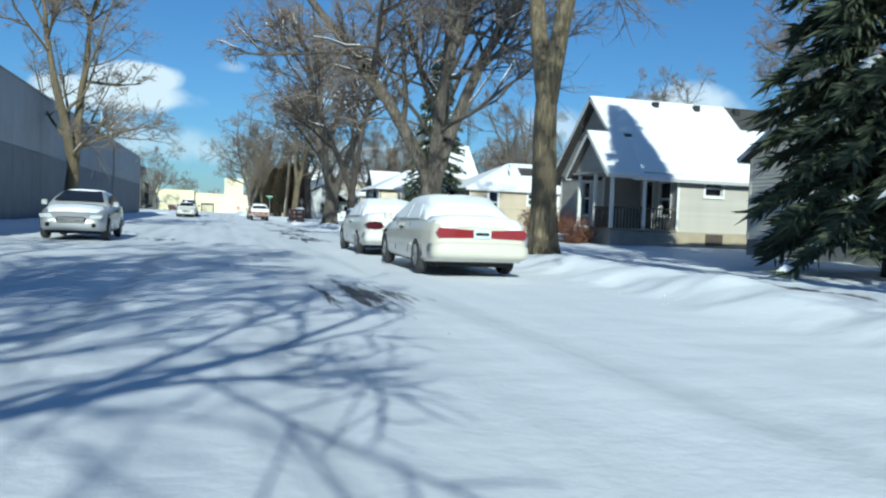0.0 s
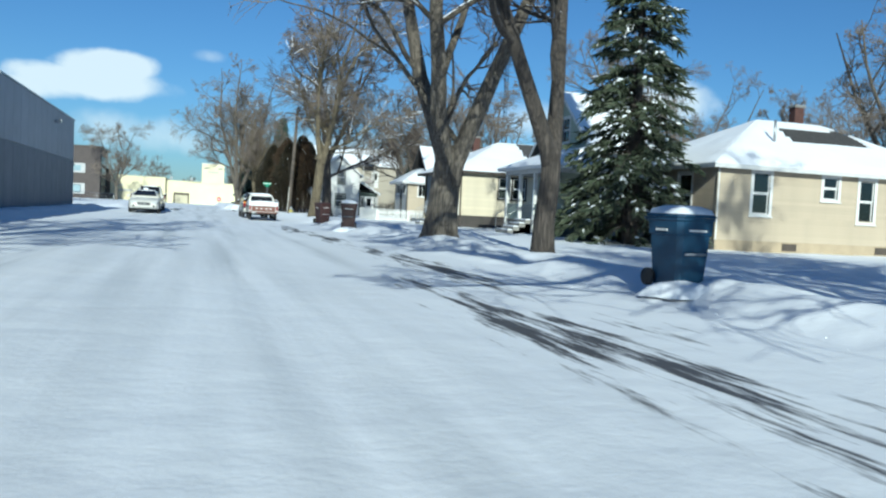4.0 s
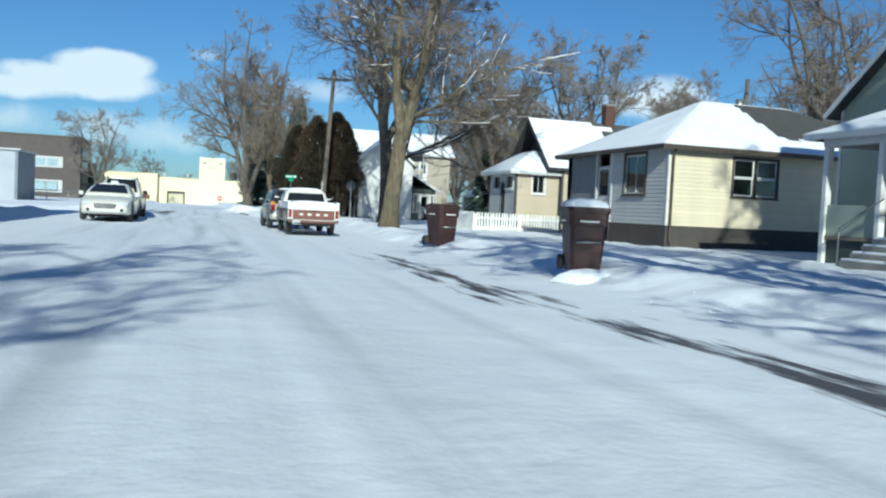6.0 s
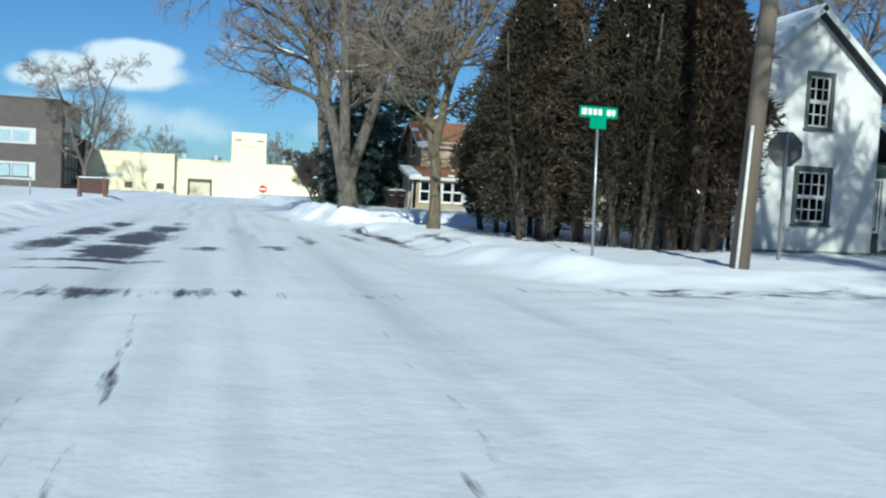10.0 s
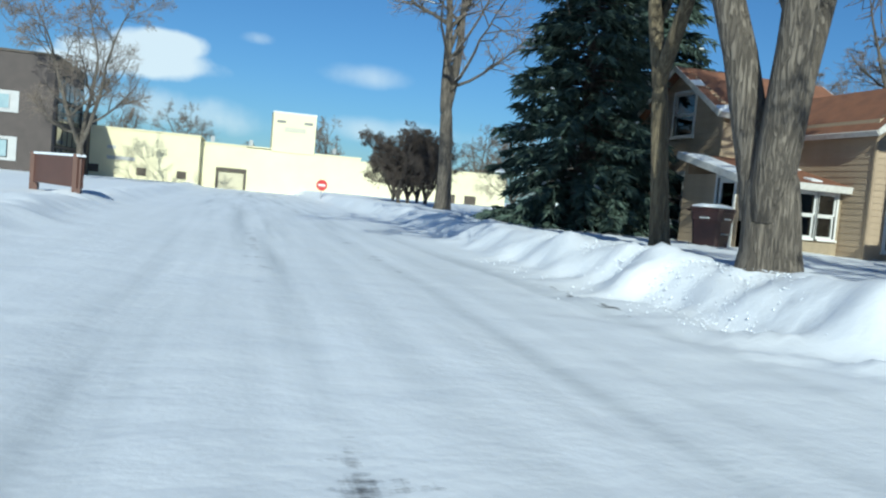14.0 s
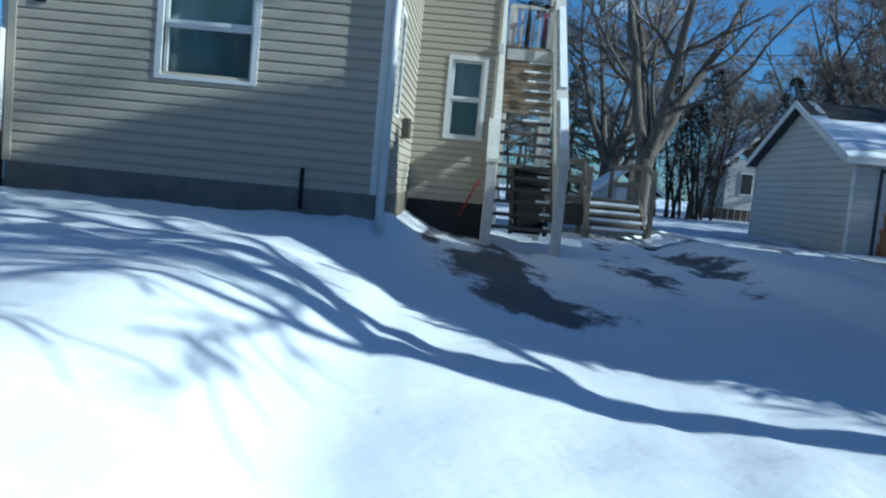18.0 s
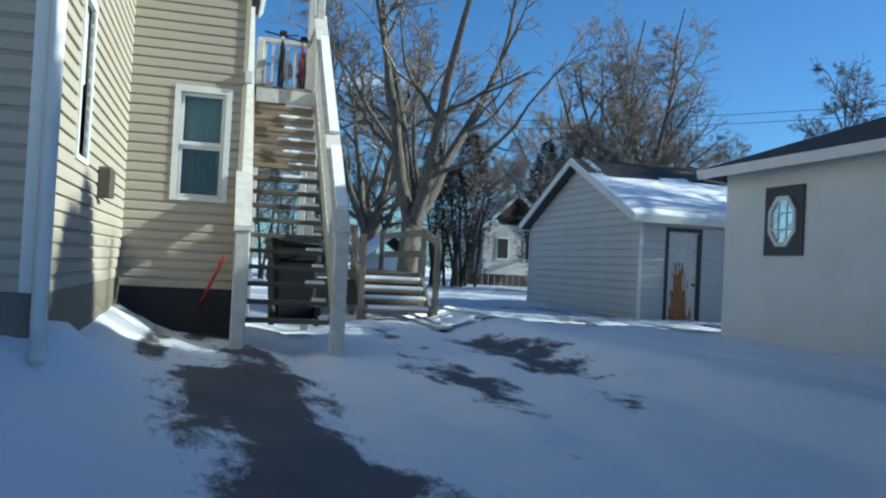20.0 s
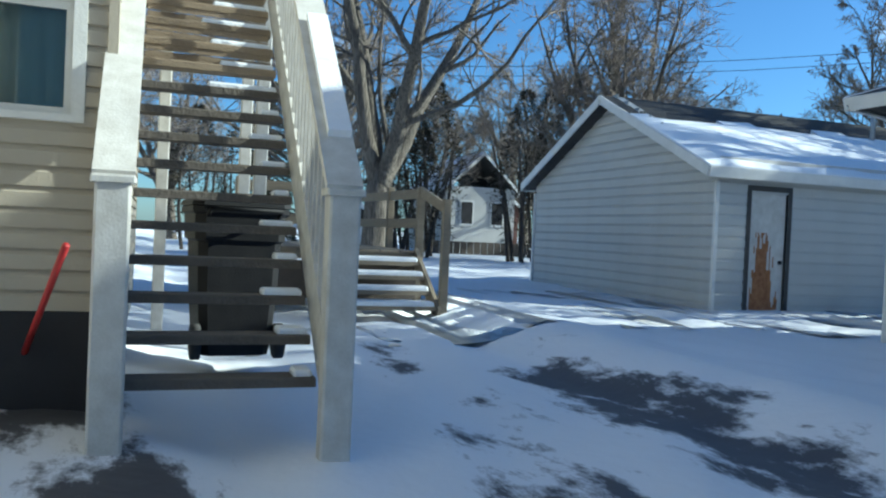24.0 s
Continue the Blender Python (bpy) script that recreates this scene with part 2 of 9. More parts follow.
class Mesh:
    """Collects faces in world metres."""

    def __init__(self):
        self.v, self.f, self.smooth = [], [], []

    def add(self, verts, faces, smooth=False):
        n = len(self.v)
        self.v.extend(verts)
        self.f.extend([[i + n for i in f] for f in faces])
        self.smooth.extend([smooth] * len(faces))
        return self

    def box(self, x0, y0, z0, x1, y1, z1, c=0.0):
        """A box; c chamfers its upright and upper edges."""
        if c <= 0:
            v = [(x, y, z) for z in (z0, z1) for y in (y0, y1) for x in (x0, x1)]
            return self.add(v, [(0, 2, 3, 1), (4, 5, 7, 6), (0, 1, 5, 4), (2, 6, 7, 3), (0, 4, 6, 2), (1, 3, 7, 5)])
        ring = lambda k, z: [(x0 + k, y0 + c, z), (x0 + c, y0 + k, z), (x1 - c, y0 + k, z), (x1 - k, y0 + c, z), (x1 - k, y1 - c, z), (x1 - c, y1 - k, z), (x0 + c, y1 - k, z), (x0 + k, y1 - c, z)]
        v = ring(0, z0) + ring(0, z1 - c) + ring(c * 0.7, z1)
        f = [(i + 8 * l, (i + 1) % 8 + 8 * l, (i + 1) % 8 + 8 * l + 8, i + 8 * l + 8) for l in (0, 1) for i in range(8)]
        return self.add(v, f + [tuple(range(7, -1, -1)), tuple(range(16, 24))])

    def beam(self, p, q, w, h, up=(0, 0, 1)):
        """A rectangular bar from p to q, w wide and h high."""
        p, q = Vector(p), Vector(q)
        d = (q - p).normalized()
        s = d.cross(Vector(up))
        s = s.normalized() if s.length > 1e-4 else Vector((1, 0, 0))
        u = s.cross(d)
        v = [tuple(e + s * a * w / 2 + u * b * h / 2) for e in (p, q) for a, b in ((-1, -1), (1, -1), (1, 1), (-1, 1))]
        return self.add(v, [(0, 1, 2, 3), (7, 6, 5, 4), (0, 4, 5, 1), (1, 5, 6, 2), (2, 6, 7, 3), (3, 7, 4, 0)])

    def tube(self, pts, radii, n=8, cap=True, smooth=True):
        pts = [Vector(p) for p in pts]
        verts, prev = [], None
        for i, p in enumerate(pts):
            d = (pts[min(i + 1, len(pts) - 1)] - pts[max(i - 1, 0)]).normalized()
            if prev is None:
                a = Vector((1, 0, 0)) if abs(d.x) < 0.8 else Vector((0, 1, 0))
                s = (a - d * a.dot(d)).normalized()
            else:
                s = (prev - d * prev.dot(d)).normalized()
            prev, t = s, d.cross(s)
            r = radii[i] if hasattr(radii, "__len__") else radii
            verts += [tuple(p + s * (r * math.cos(2 * math.pi * k / n)) + t * (r * math.sin(2 * math.pi * k / n))) for k in range(n)]
        faces = [(i * n + k, i * n + (k + 1) % n, (i + 1) * n + (k + 1) % n, (i + 1) * n + k) for i in range(len(pts) - 1) for k in range(n)]
        if cap:
            faces += [tuple(range(n - 1, -1, -1)), tuple(range((len(pts) - 1) * n, len(pts) * n))]
        return self.add(verts, faces, smooth)

    def prism(self, poly, axis, a, b):
        """A polygon in the plane across an axis, pushed from a to b along it. poly: pairs in the other two axes' order."""
        put = {"x": lambda u, v, w: (w, u, v), "y": lambda u, v, w: (u, w, v), "z": lambda u, v, w: (u, v, w)}[axis]
        n = len(poly)
        v = [put(p[0], p[1], a) for p in poly] + [put(p[0], p[1], b) for p in poly]
        return self.add(v, [tuple(range(n)), tuple(range(2 * n - 1, n - 1, -1))] + [(i, (i + 1) % n, n + (i + 1) % n, n + i) for i in range(n)])


def part(name, mesh, material, parent=None, label="", kind="", flip=True):
    """Links collected faces as one mesh object under a thing or a part."""
    me = bpy.data.meshes.new(name)
    o = ORIGIN.get(parent.name, Vector((0, 0, 0))) if parent else Vector((0, 0, 0))
    me.from_pydata([(a - o[0], b - o[1], c - o[2]) for a, b, c in mesh.v], [], mesh.f)
    me.polygons.foreach_set("use_smooth", mesh.smooth)
    if flip:
        bm = bmesh.new()
        bm.from_mesh(me)
        bmesh.ops.recalc_face_normals(bm, faces=bm.faces)
        bm.to_mesh(me)
        bm.free()
    me.materials.append(material)
    ob = new(name, me)
    ob.parent = parent
    ORIGIN[ob.name] = o.copy()
    return tagged(ob, label=label, kind=kind)


def thing(name, at, label, category, group="", kind=""):
    ob = new(name)
    ob.empty_display_size = 0.2
    ob.location = (*plan(at[0], at[1]), at[2])
    if category in BUILT:
        ob.scale = (1, SHEET, 1)
    ORIGIN[ob.name] = Vector(at)
    return tagged(ob, label, category, group, kind)


def solo(name, mesh, material, at, label, category, group="", kind="", flip=True):
    """A thing that is one mesh, with its origin at its base."""
    me = bpy.data.meshes.new(name)
    me.from_pydata([(a - at[0], b - at[1], c - at[2]) for a, b, c in mesh.v], [], mesh.f)
    me.polygons.foreach_set("use_smooth", mesh.smooth)
    if flip:
        bm = bmesh.new()
        bm.from_mesh(me)
        bmesh.ops.recalc_face_normals(bm, faces=bm.faces)
        bm.to_mesh(me)
        bm.free()
    me.materials.append(material)
    ob = new(name, me)
    ob.location = (*plan(at[0], at[1]), at[2])
    ORIGIN[ob.name] = Vector(at)
    return tagged(ob, label, category, group, kind)


def copied(ob, x, y, z, turn=0.0, size=1.0):
    c = copy_thing(ob, pose(*plan(x, y), z, 0, 0, turn) @ Matrix.Diagonal((size, size, size, 1)))
    return c
# ---- ground: one sheet, the snow-covered street, kerbside banks, lawns and the driveway ----
def lerp(a, b, t):
    return a + (b - a) * np.clip(t, 0, 1)


def track_wear(X, Y):
    """Wheel tracks along the street, wandering a little, 0 to 1."""
    w = np.zeros_like(X)
    for k, x0 in enumerate((2.6, 3.9, 4.4, 5.9, 6.7, 8.2)):
        c = x0 + 0.22 * np.sin(Y * 0.05 + k * 1.7) + 0.09 * np.sin(Y * 0.21 + k)
        w = np.maximum(w, (0.6 + 0.4 * np.sin(Y * 0.13 + 2.1 * k)) * np.exp(-((X - c) / 0.2) ** 2))
    return w


def ground_height(X, Y):
    """Street 0; lawns about 0.25 higher behind a ploughed bank; the cross street and the driveway cut through."""
    right = lerp(11.3, 9.3, (Y - 128) / 14)
    left = lerp(-0.5, 0.3, (Y - 128) / 14)
    off = np.maximum(X - right, left - X)
    cross = np.clip(1 - np.clip(np.abs(Y - 132) - 5.0, 0, None) / 1.6, 0, 1)
    drive = np.clip(1 - np.clip(np.abs(Y - 159.4) - 3.2, 0, None) / 1.2, 0, 1) * (X > 5)
    wob = np.sin(Y * 0.9) * 0.15 + np.sin(Y * 2.3 + X) * 0.12 + np.sin(Y * 0.37) * 0.2
    rise = np.clip((off + wob * 0.6) / 1.2, 0, 1)
    lawn = (0.22 + 0.33 * np.clip((Y - 153) / 8, 0, 1) * (X > 5)) * rise * rise * (3 - 2 * rise)
    bank = 0.15 * np.exp(-((off + wob - 0.9) / 0.75) ** 2) * (0.7 + 0.5 * np.sin(Y * 1.7) * np.sin(Y * 0.61 + 2))
    bank = np.where((Y > 145) & (X > 5), bank * (0.45 + 0.3 * np.sin(Y * 0.83 + X)), bank)
    h = (lawn + np.clip(bank, 0, 1)) * (1 - cross)
    h = h * (1 - drive) + drive * (0.05 + 0.2 * np.clip((Y - 160.5) / 2, 0, 1)) * np.clip((X - 9) / 6, 0, 1)
    ruts = -0.032 * track_wear(X, Y) * (off < 0)
    far = np.clip((np.hypot(X - 10, Y - 120) - 200) / 300, 0, 1)
    return (h + ruts) * (1 - far)


BARE = [(8.6, 49.5, 1.0, 4, 1.0), (8.6, 57, 0.8, 9, 0.95), (9.7, 68, 0.7, 12, 0.95), (13.4, 24.5, 0.5, 3.2, 1.1), (9.5, 80, 0.6, 6, 1.0), (9.3, 90, 0.6, 9, 1.0), (7.2, 25, 0.7, 4.0, 0.9), (3.6, 44, 1.2, 3, 0.7), (2.0, 52, 1.2, 4, 0.7),
        (3.6, 142.0, 0.75, 2.6, 1.4), (3.75, 146.5, 0.75, 3.6, 1.4), (3.98, 151.5, 0.65, 4.0, 1.3), (4.2, 157.0, 0.5, 3.0, 0.9), (2.35, 144.0, 0.6, 3.2, 1.25), (2.4, 149.0, 0.6, 4.0, 1.25), (2.65, 154.5, 0.5, 3.5, 1.1), (0.9, 147.0, 0.7, 6.0, 0.85),
        (5.1, 143.2, 0.6, 0.9, 1.1), (6.4, 144.1, 0.4, 1.3, 1.05), (5.6, 153.0, 0.16, 5.5, 0.75), (6.1, 149.5, 0.2, 4.0, 0.7), (7.3, 148.0, 0.3, 4.0, 0.9), (8.6, 149.5, 0.3, 4.5, 0.95), (9.35, 151.5, 0.3, 9.0, 1.15), (10.2, 146.5, 0.4, 4.0, 0.8),
        (3.6, 139.8, 1.6, 0.55, 1.1), (3.4, 138.4, 1.3, 0.3, 1.0), (3.0, 135.5, 6.0, 1.2, 0.75), (4.5, 128, 0.4, 8, 0.6), (6.5, 126, 0.4, 8, 0.6), (13, 136.5, 6, 1.0, 0.8), (14, 133, 6, 4, 0.5),
        (20.6, 161.5, 2.6, 0.95, 1.6), (18.7, 161.2, 1.4, 0.75, 1.35), (17.6, 161.0, 1.6, 1.0, 1.5), (19.6, 161.6, 1.9, 0.9, 1.5), (21.8, 156.3, 3.2, 0.9, 1.25), (23.2, 161.4, 1.5, 0.8, 1.3), (22.8, 162.7, 1.8, 0.3, 1.1), (25.6, 161.6, 1.6, 0.6, 1.0), (21.5, 158.3, 3.6, 0.8, 0.95), (26.0, 157.8, 2.5, 0.7, 0.85), (24.5, 162.2, 2.2, 0.4, 0.95), (3.9, 174, 0.4, 12, 0.6), (6.2, 174, 0.4, 14, 0.55), (8.4, 168, 0.3, 5, 0.7)]


def axis_lines(spans):
    out = []
    for a, b, step in spans:
        out += list(np.arange(a, b - 1e-6, step))
    return np.array(out + [spans[-1][1]])


def make_ground():
    xs = axis_lines([(-3000, -300, 300), (-300, -60, 20), (-60, -12, 2.0), (-12, -2, 0.5), (-2, 22, 0.2), (22, 48, 0.5), (48, 120, 4.0), (120, 300, 20), (300, 3000, 300)])
    ys = axis_lines([(-3000, -300, 300), (-300, -60, 20), (-60, 8, 2.0), (8, 200, 0.2), (200, 280, 1.0), (280, 400, 20), (400, 3000, 200)])
    X, Y = np.meshgrid(xs, ys)
    Z = ground_height(X, Y)
    near = (X > -14) & (X < 60) & (Y > 0) & (Y < 260)
    rs = np.random.RandomState(4)
    k = rs.rand(*Z.shape) - 0.5
    for _ in range(2):
        k = (k + np.roll(k, 1, 0) + np.roll(k, 1, 1) + np.roll(k, -1, 0) + np.roll(k, -1, 1)) / 5
    onroad = (X > -0.3) & (X < np.where(Y < 134, 11.0, 9.2))
    Z = Z + near * k * np.where(onroad, 0.025, 0.16)
    # trodden, lumpy snow along the bank before the driveway
    lumps = np.exp(-((X - 9.8) / 1.5) ** 2) * np.exp(-((Y - 167.5) / 7.0) ** 2)
    Z = Z + lumps * k * 0.5
    for cx, cy, r, hh in ((10.0, 172.6, 0.5, 0.3), (9.8, 175.0, 0.7, 0.12), (9.6, 179.0, 0.9, 0.12), (19.75, 163.2, 0.3, 0.22), (20.4, 163.15, 0.4, 0.14), (2.6, 121.4, 0.9, 0.2), (3.1, 129.2, 0.8, 0.25)):
        Z = Z + hh * np.exp(-(((X - cx) / r) ** 2 + ((Y - cy) / (r * 1.2)) ** 2))
    bare = np.zeros_like(Z)
    for cx, cy, rx, ry, s in BARE:
        bare = np.maximum(bare, s * np.exp(-((X - cx) / rx) ** 2 - ((Y - cy) / ry) ** 2))
    worn = np.clip(0.35 * np.exp(-((X - 5.0) / 4.2) ** 2) + 0.6 * track_wear(X, Y), 0, 1.2) * (X > -0.5) * (X < 10) * (Y > -50)
    ny, nx = Z.shape
    me = bpy.data.meshes.new("ground")
    v = np.stack([*plan(X, Y), Z], -1).reshape(-1, 3)
    i = np.arange(ny * nx).reshape(ny, nx)
    q = np.stack([i[:-1, :-1], i[:-1, 1:], i[1:, 1:], i[1:, :-1]], -1).reshape(-1, 4)
    me.vertices.add(len(v))
    me.vertices.foreach_set("co", v.ravel())
    me.loops.add(q.size)
    me.loops.foreach_set("vertex_index", q.ravel())
    me.polygons.add(len(q))
    me.polygons.foreach_set("loop_start", np.arange(0, q.size, 4))
    me.update(calc_edges=True)
    me.polygons.foreach_set("use_smooth", np.ones(len(q), bool))
    drive = np.clip((X - 9.5) / 2, 0, 1) * (Y > 125) + (X <= 9.5) * 0.7 * np.clip((Y - 134) / 4, 0, 1)
    for name, arr in (("bare", bare), ("worn", worn), ("drive", drive)):
        at = me.attributes.new(name, "FLOAT", "POINT")
        at.data.foreach_set("value", arr.ravel().astype(np.float32))
    m = snow_mat("ground_snow", (0.83, 0.85, 0.89), (0.77, 0.8, 0.86), 1.6, 12.0, 0.35)
    nt = m.node_tree
    L, b = nt.links, nt.nodes["Principled BSDF"]
    base = b.inputs["Base Color"].links[0].from_socket
    tc, mp = nt.nodes.new("ShaderNodeTexCoord"), nt.nodes.new("ShaderNodeMapping")
    mp.inputs["Scale"].default_value = (4.2, 0.4, 1)
    L.new(tc.outputs["Object"], mp.inputs["Vector"])
    n = nt.nodes.new("ShaderNodeTexNoise")
    n.inputs["Scale"].default_value, n.inputs["Detail"].default_value, n.inputs["Roughness"].default_value = 1.0, 8, 0.65
    L.new(mp.outputs[0], n.inputs["Vector"])
    at, wn = nt.nodes.new("ShaderNodeAttribute"), nt.nodes.new("ShaderNodeAttribute")
    at.attribute_name, wn.attribute_name = "bare", "worn"
    add = nt.nodes.new("ShaderNodeMath")
    add.operation = "MULTIPLY_ADD"
    add.inputs[1].default_value = 0.6
    L.new(at.outputs["Fac"], add.inputs[0])
    mp3, n3 = nt.nodes.new("ShaderNodeMapping"), nt.nodes.new("ShaderNodeTexNoise")
    mp3.inputs["Scale"].default_value = (0.8, 1.7, 1)
    n3.inputs["Scale"].default_value, n3.inputs["Detail"].default_value, n3.inputs["Roughness"].default_value = 1.3, 9, 0.7
    L.new(tc.outputs["Object"], mp3.inputs["Vector"])
    L.new(mp3.outputs[0], n3.inputs["Vector"])
    both = nt.nodes.new("ShaderNodeMix")
    side = nt.nodes.new("ShaderNodeAttribute")
    side.attribute_name = "drive"
    L.new(side.outputs["Fac"], both.inputs["Factor"])
    L.new(n.outputs[0], both.inputs[2])
    L.new(n3.outputs[0], both.inputs[3])
    more = nt.nodes.new("ShaderNodeMapRange")
    more.clamp = False
    more.inputs["From Min"].default_value, more.inputs["From Max"].default_value = 0.3, 0.7
    more.inputs["To Min"].default_value, more.inputs["To Max"].default_value = 0.12, 0.88
    L.new(both.outputs[0], more.inputs["Value"])
    L.new(more.outputs[0], add.inputs[2])
    mr = nt.nodes.new("ShaderNodeMapRange")
    mr.inputs["From Min"].default_value, mr.inputs["From Max"].default_value = 0.9, 1.08
    L.new(add.outputs[0], mr.inputs["Value"])
    # thin, driven-over snow is a little greyer and smoother
    n2 = nt.nodes.new("ShaderNodeTexNoise")
    n2.inputs["Scale"].default_value, n2.inputs["Detail"].default_value = 0.9, 6
    mp2 = nt.nodes.new("ShaderNodeMapping")
    mp2.inputs["Scale"].default_value = (2.2, 0.12, 1)
    L.new(tc.outputs["Object"], mp2.inputs["Vector"])
    L.new(mp2.outputs[0], n2.inputs["Vector"])
    wm = nt.nodes.new("ShaderNodeMath")
    wm.operation, wm.use_clamp = "MULTIPLY", True
    n2r = nt.nodes.new("ShaderNodeMapRange")
    n2r.inputs["From Min"].default_value, n2r.inputs["From Max"].default_value = 0.35, 0.62
    L.new(n2.outputs[0], n2r.inputs["Value"])
    L.new(n2r.outputs[0], wm.inputs[0])
    L.new(wn.outputs["Fac"], wm.inputs[1])
    packed = nt.nodes.new("ShaderNodeMix")
    packed.data_type = "RGBA"
    L.new(wm.outputs[0], packed.inputs["Factor"])
    L.new(base, packed.inputs[6])
    packed.inputs[7].default_value = (0.5, 0.53, 0.57, 1)
    mx = nt.nodes.new("ShaderNodeMix")
    mx.data_type = "RGBA"
    L.new(mr.outputs[0], mx.inputs["Factor"])
    L.new(packed.outputs[2], mx.inputs[6])
    mx.inputs[7].default_value = (0.075, 0.075, 0.082, 1)
    L.new(mx.outputs[2], b.inputs["Base Color"])
    me.materials.append(m)
    ob = new("ground", me)
    tagged(ob, "snow-covered street, lawns and driveway with bare asphalt patches", "ground", kind="structure")


make_ground()


def gz(x, y):
    return float(ground_height(np.array([x], float), np.array([y], float))[0])
# ---- houses ----
BOARDS = {}


def board_mesh(length, exposure, material, lap):
    """One clapboard: thick at its foot, thin at its top; along +x, face towards -y."""
    key = (round(length, 2), exposure, material.name)
    if key not in BOARDS:
        l, e, d = key[0], exposure, lap
        prof = ((0.0, 0.0), (-d, 0.0), (-d, 0.012), (-0.003, e + 0.008), (0.0, e + 0.008))
        if d > 0.022:
            prof = ((0.0, 0.0), (-d, 0.0), (-d, 0.014), (-d * 0.92, e * 0.68), (-d * 0.3, e * 0.86), (0.0, e + 0.004))
        v = [(x, y, z) for x in (0, l) for y, z in prof]
        n = len(prof)
        f = [tuple(range(n)), tuple(range(2 * n - 1, n - 1, -1))] + [(i, i + n, (i + 1) % n + n, (i + 1) % n) for i in range(n)]
        me = bpy.data.meshes.new("siding_board")
        me.from_pydata(v, [], f)
        me.materials.append(material)
        BOARDS[key] = me
    return BOARDS[key]


class Wall:
    """A wall over the plan line from o along u (unit), its outside to the right of u; s runs along it, z up."""

    def __init__(self, house, o, u, length, z0, z1, core, gable=None, thick=0.16, name="wall"):
        self.house, self.o, self.u, self.n = house, Vector((o[0], o[1], 0)), Vector((u[0], u[1], 0)), Vector((u[1], -u[0], 0))
        self.length, self.z0, self.z1, self.core, self.gable, self.thick, self.holes = length, z0, z1, core, gable, thick, []
        self.name = name

    def at(self, s, z, out=0.0):
        p = self.o + self.u * s + self.n * out
        return (p.x, p.y, z)

    def slab(self, m, s0, z0, s1, z1, d0, d1):
        v = [self.at(s, z, d) for d in (d0, d1) for z in (z0, z1) for s in (s0, s1)]
        m.add(v, [(0, 2, 3, 1), (4, 5, 7, 6), (0, 1, 5, 4), (2, 6, 7, 3), (0, 4, 6, 2), (1, 3, 7, 5)])

    def roofline(self, z):
        """The stretch of wall inside the gable at height z."""
        if z <= self.z1 or not self.gable:
            return 0.0, self.length
        sa, za = self.gable
        t = (z - self.z1) / (za - self.z1)
        return sa * t, self.length - (self.length - sa) * t

    def build(self, siding=None, exposure=0.11, foundation=None, fz=0.0, corner=None, lap=0.018):
        m = Mesh()
        ss = sorted({0.0, self.length, *[v for o in self.holes for v in (o[0], o[2])]})
        zs = sorted({self.z0, self.z1, *[v for o in self.holes for v in (o[1], o[3]) if self.z0 < v < self.z1]})
        for i in range(len(ss) - 1):
            for j in range(len(zs) - 1):
                a, b = (ss[i] + ss[i + 1]) / 2, (zs[j] + zs[j + 1]) / 2
                if not any(o[0] < a < o[2] and o[1] < b < o[3] for o in self.holes):
                    self.slab(m, ss[i], zs[j], ss[i + 1], zs[j + 1], -self.thick, 0)
        if self.gable:
            sa, za = self.gable
            upper = [o for o in self.holes if o[3] > self.z1]
            step, z = 0.1, self.z1
            if not upper:
                v = [self.at(s, q, d) for d in (-self.thick, 0) for s, q in ((0.0, self.z1), (self.length, self.z1), (sa, za))]
                m.add(v, [(0, 1, 2), (5, 4, 3), (0, 3, 4, 1), (1, 4, 5, 2), (2, 5, 3, 0)])
            while upper and z < za - 0.02:
                t = min(z + step, za)
                lo, hi = self.roofline((z + t) / 2)
                cuts = [lo, hi]
                for o in upper:
                    if o[1] < (z + t) / 2 < o[3]:
                        cuts += [o[0], o[2]]
                cuts.sort()
                for k in range(0, len(cuts), 2):
                    self.slab(m, cuts[k], z, cuts[k + 1], t, -self.thick, 0)
                z = t
        seen, remap, keep_v = {}, [], []
        for q in m.v:
            k = tuple(round(c, 4) for c in q)
            if k not in seen:
                seen[k] = len(keep_v)
                keep_v.append(q)
            remap.append(seen[k])
        m.v, m.f = keep_v, [[remap[i] for i in f] for f in m.f]
        self.ob = part(self.name, m, self.core, self.house)
        if foundation:
            f = Mesh()
            self.slab(f, -0.02, self.z0 - 0.6, self.length + 0.02, fz, -0.1, 0.025)
            part("foundation", f, foundation, self.house)
        if siding:
            top = self.gable[1] if self.gable else self.z1
            z = max(self.z0, fz) + 0.004
            rot = math.degrees(math.atan2(self.u.y, self.u.x))
            org = ORIGIN[self.ob.name]
            while z < top - 0.03:
                lo, hi = self.roofline(z + exposure * 0.5)
                segs = [(lo, hi)]
                for o in self.holes:
                    if o[1] < z + exposure * 0.6 and o[3] > z + exposure * 0.4:
                        segs = [p for a, b in segs for p in ((a, min(b, o[0])), (max(a, o[2]), b)) if p[1] - p[0] > 0.05]
                for a, b in segs:
                    ob = new("siding_board", board_mesh(b - a, exposure, siding, lap))
                    p = self.at(a, z, 0.001)
                    ob.parent = self.ob
                    ob.matrix_basis = pose(p[0] - org[0], p[1] - org[1], p[2] - org[2], 0, 0, rot)
                z += exposure
        if corner:
            for s in (0.0, self.length):
                c = Mesh()
                self.slab(c, s - 0.05, max(self.z0, fz), s + 0.05, self.z1, -0.02, 0.035)
                part("corner_board", c, corner, self.house)
        return self

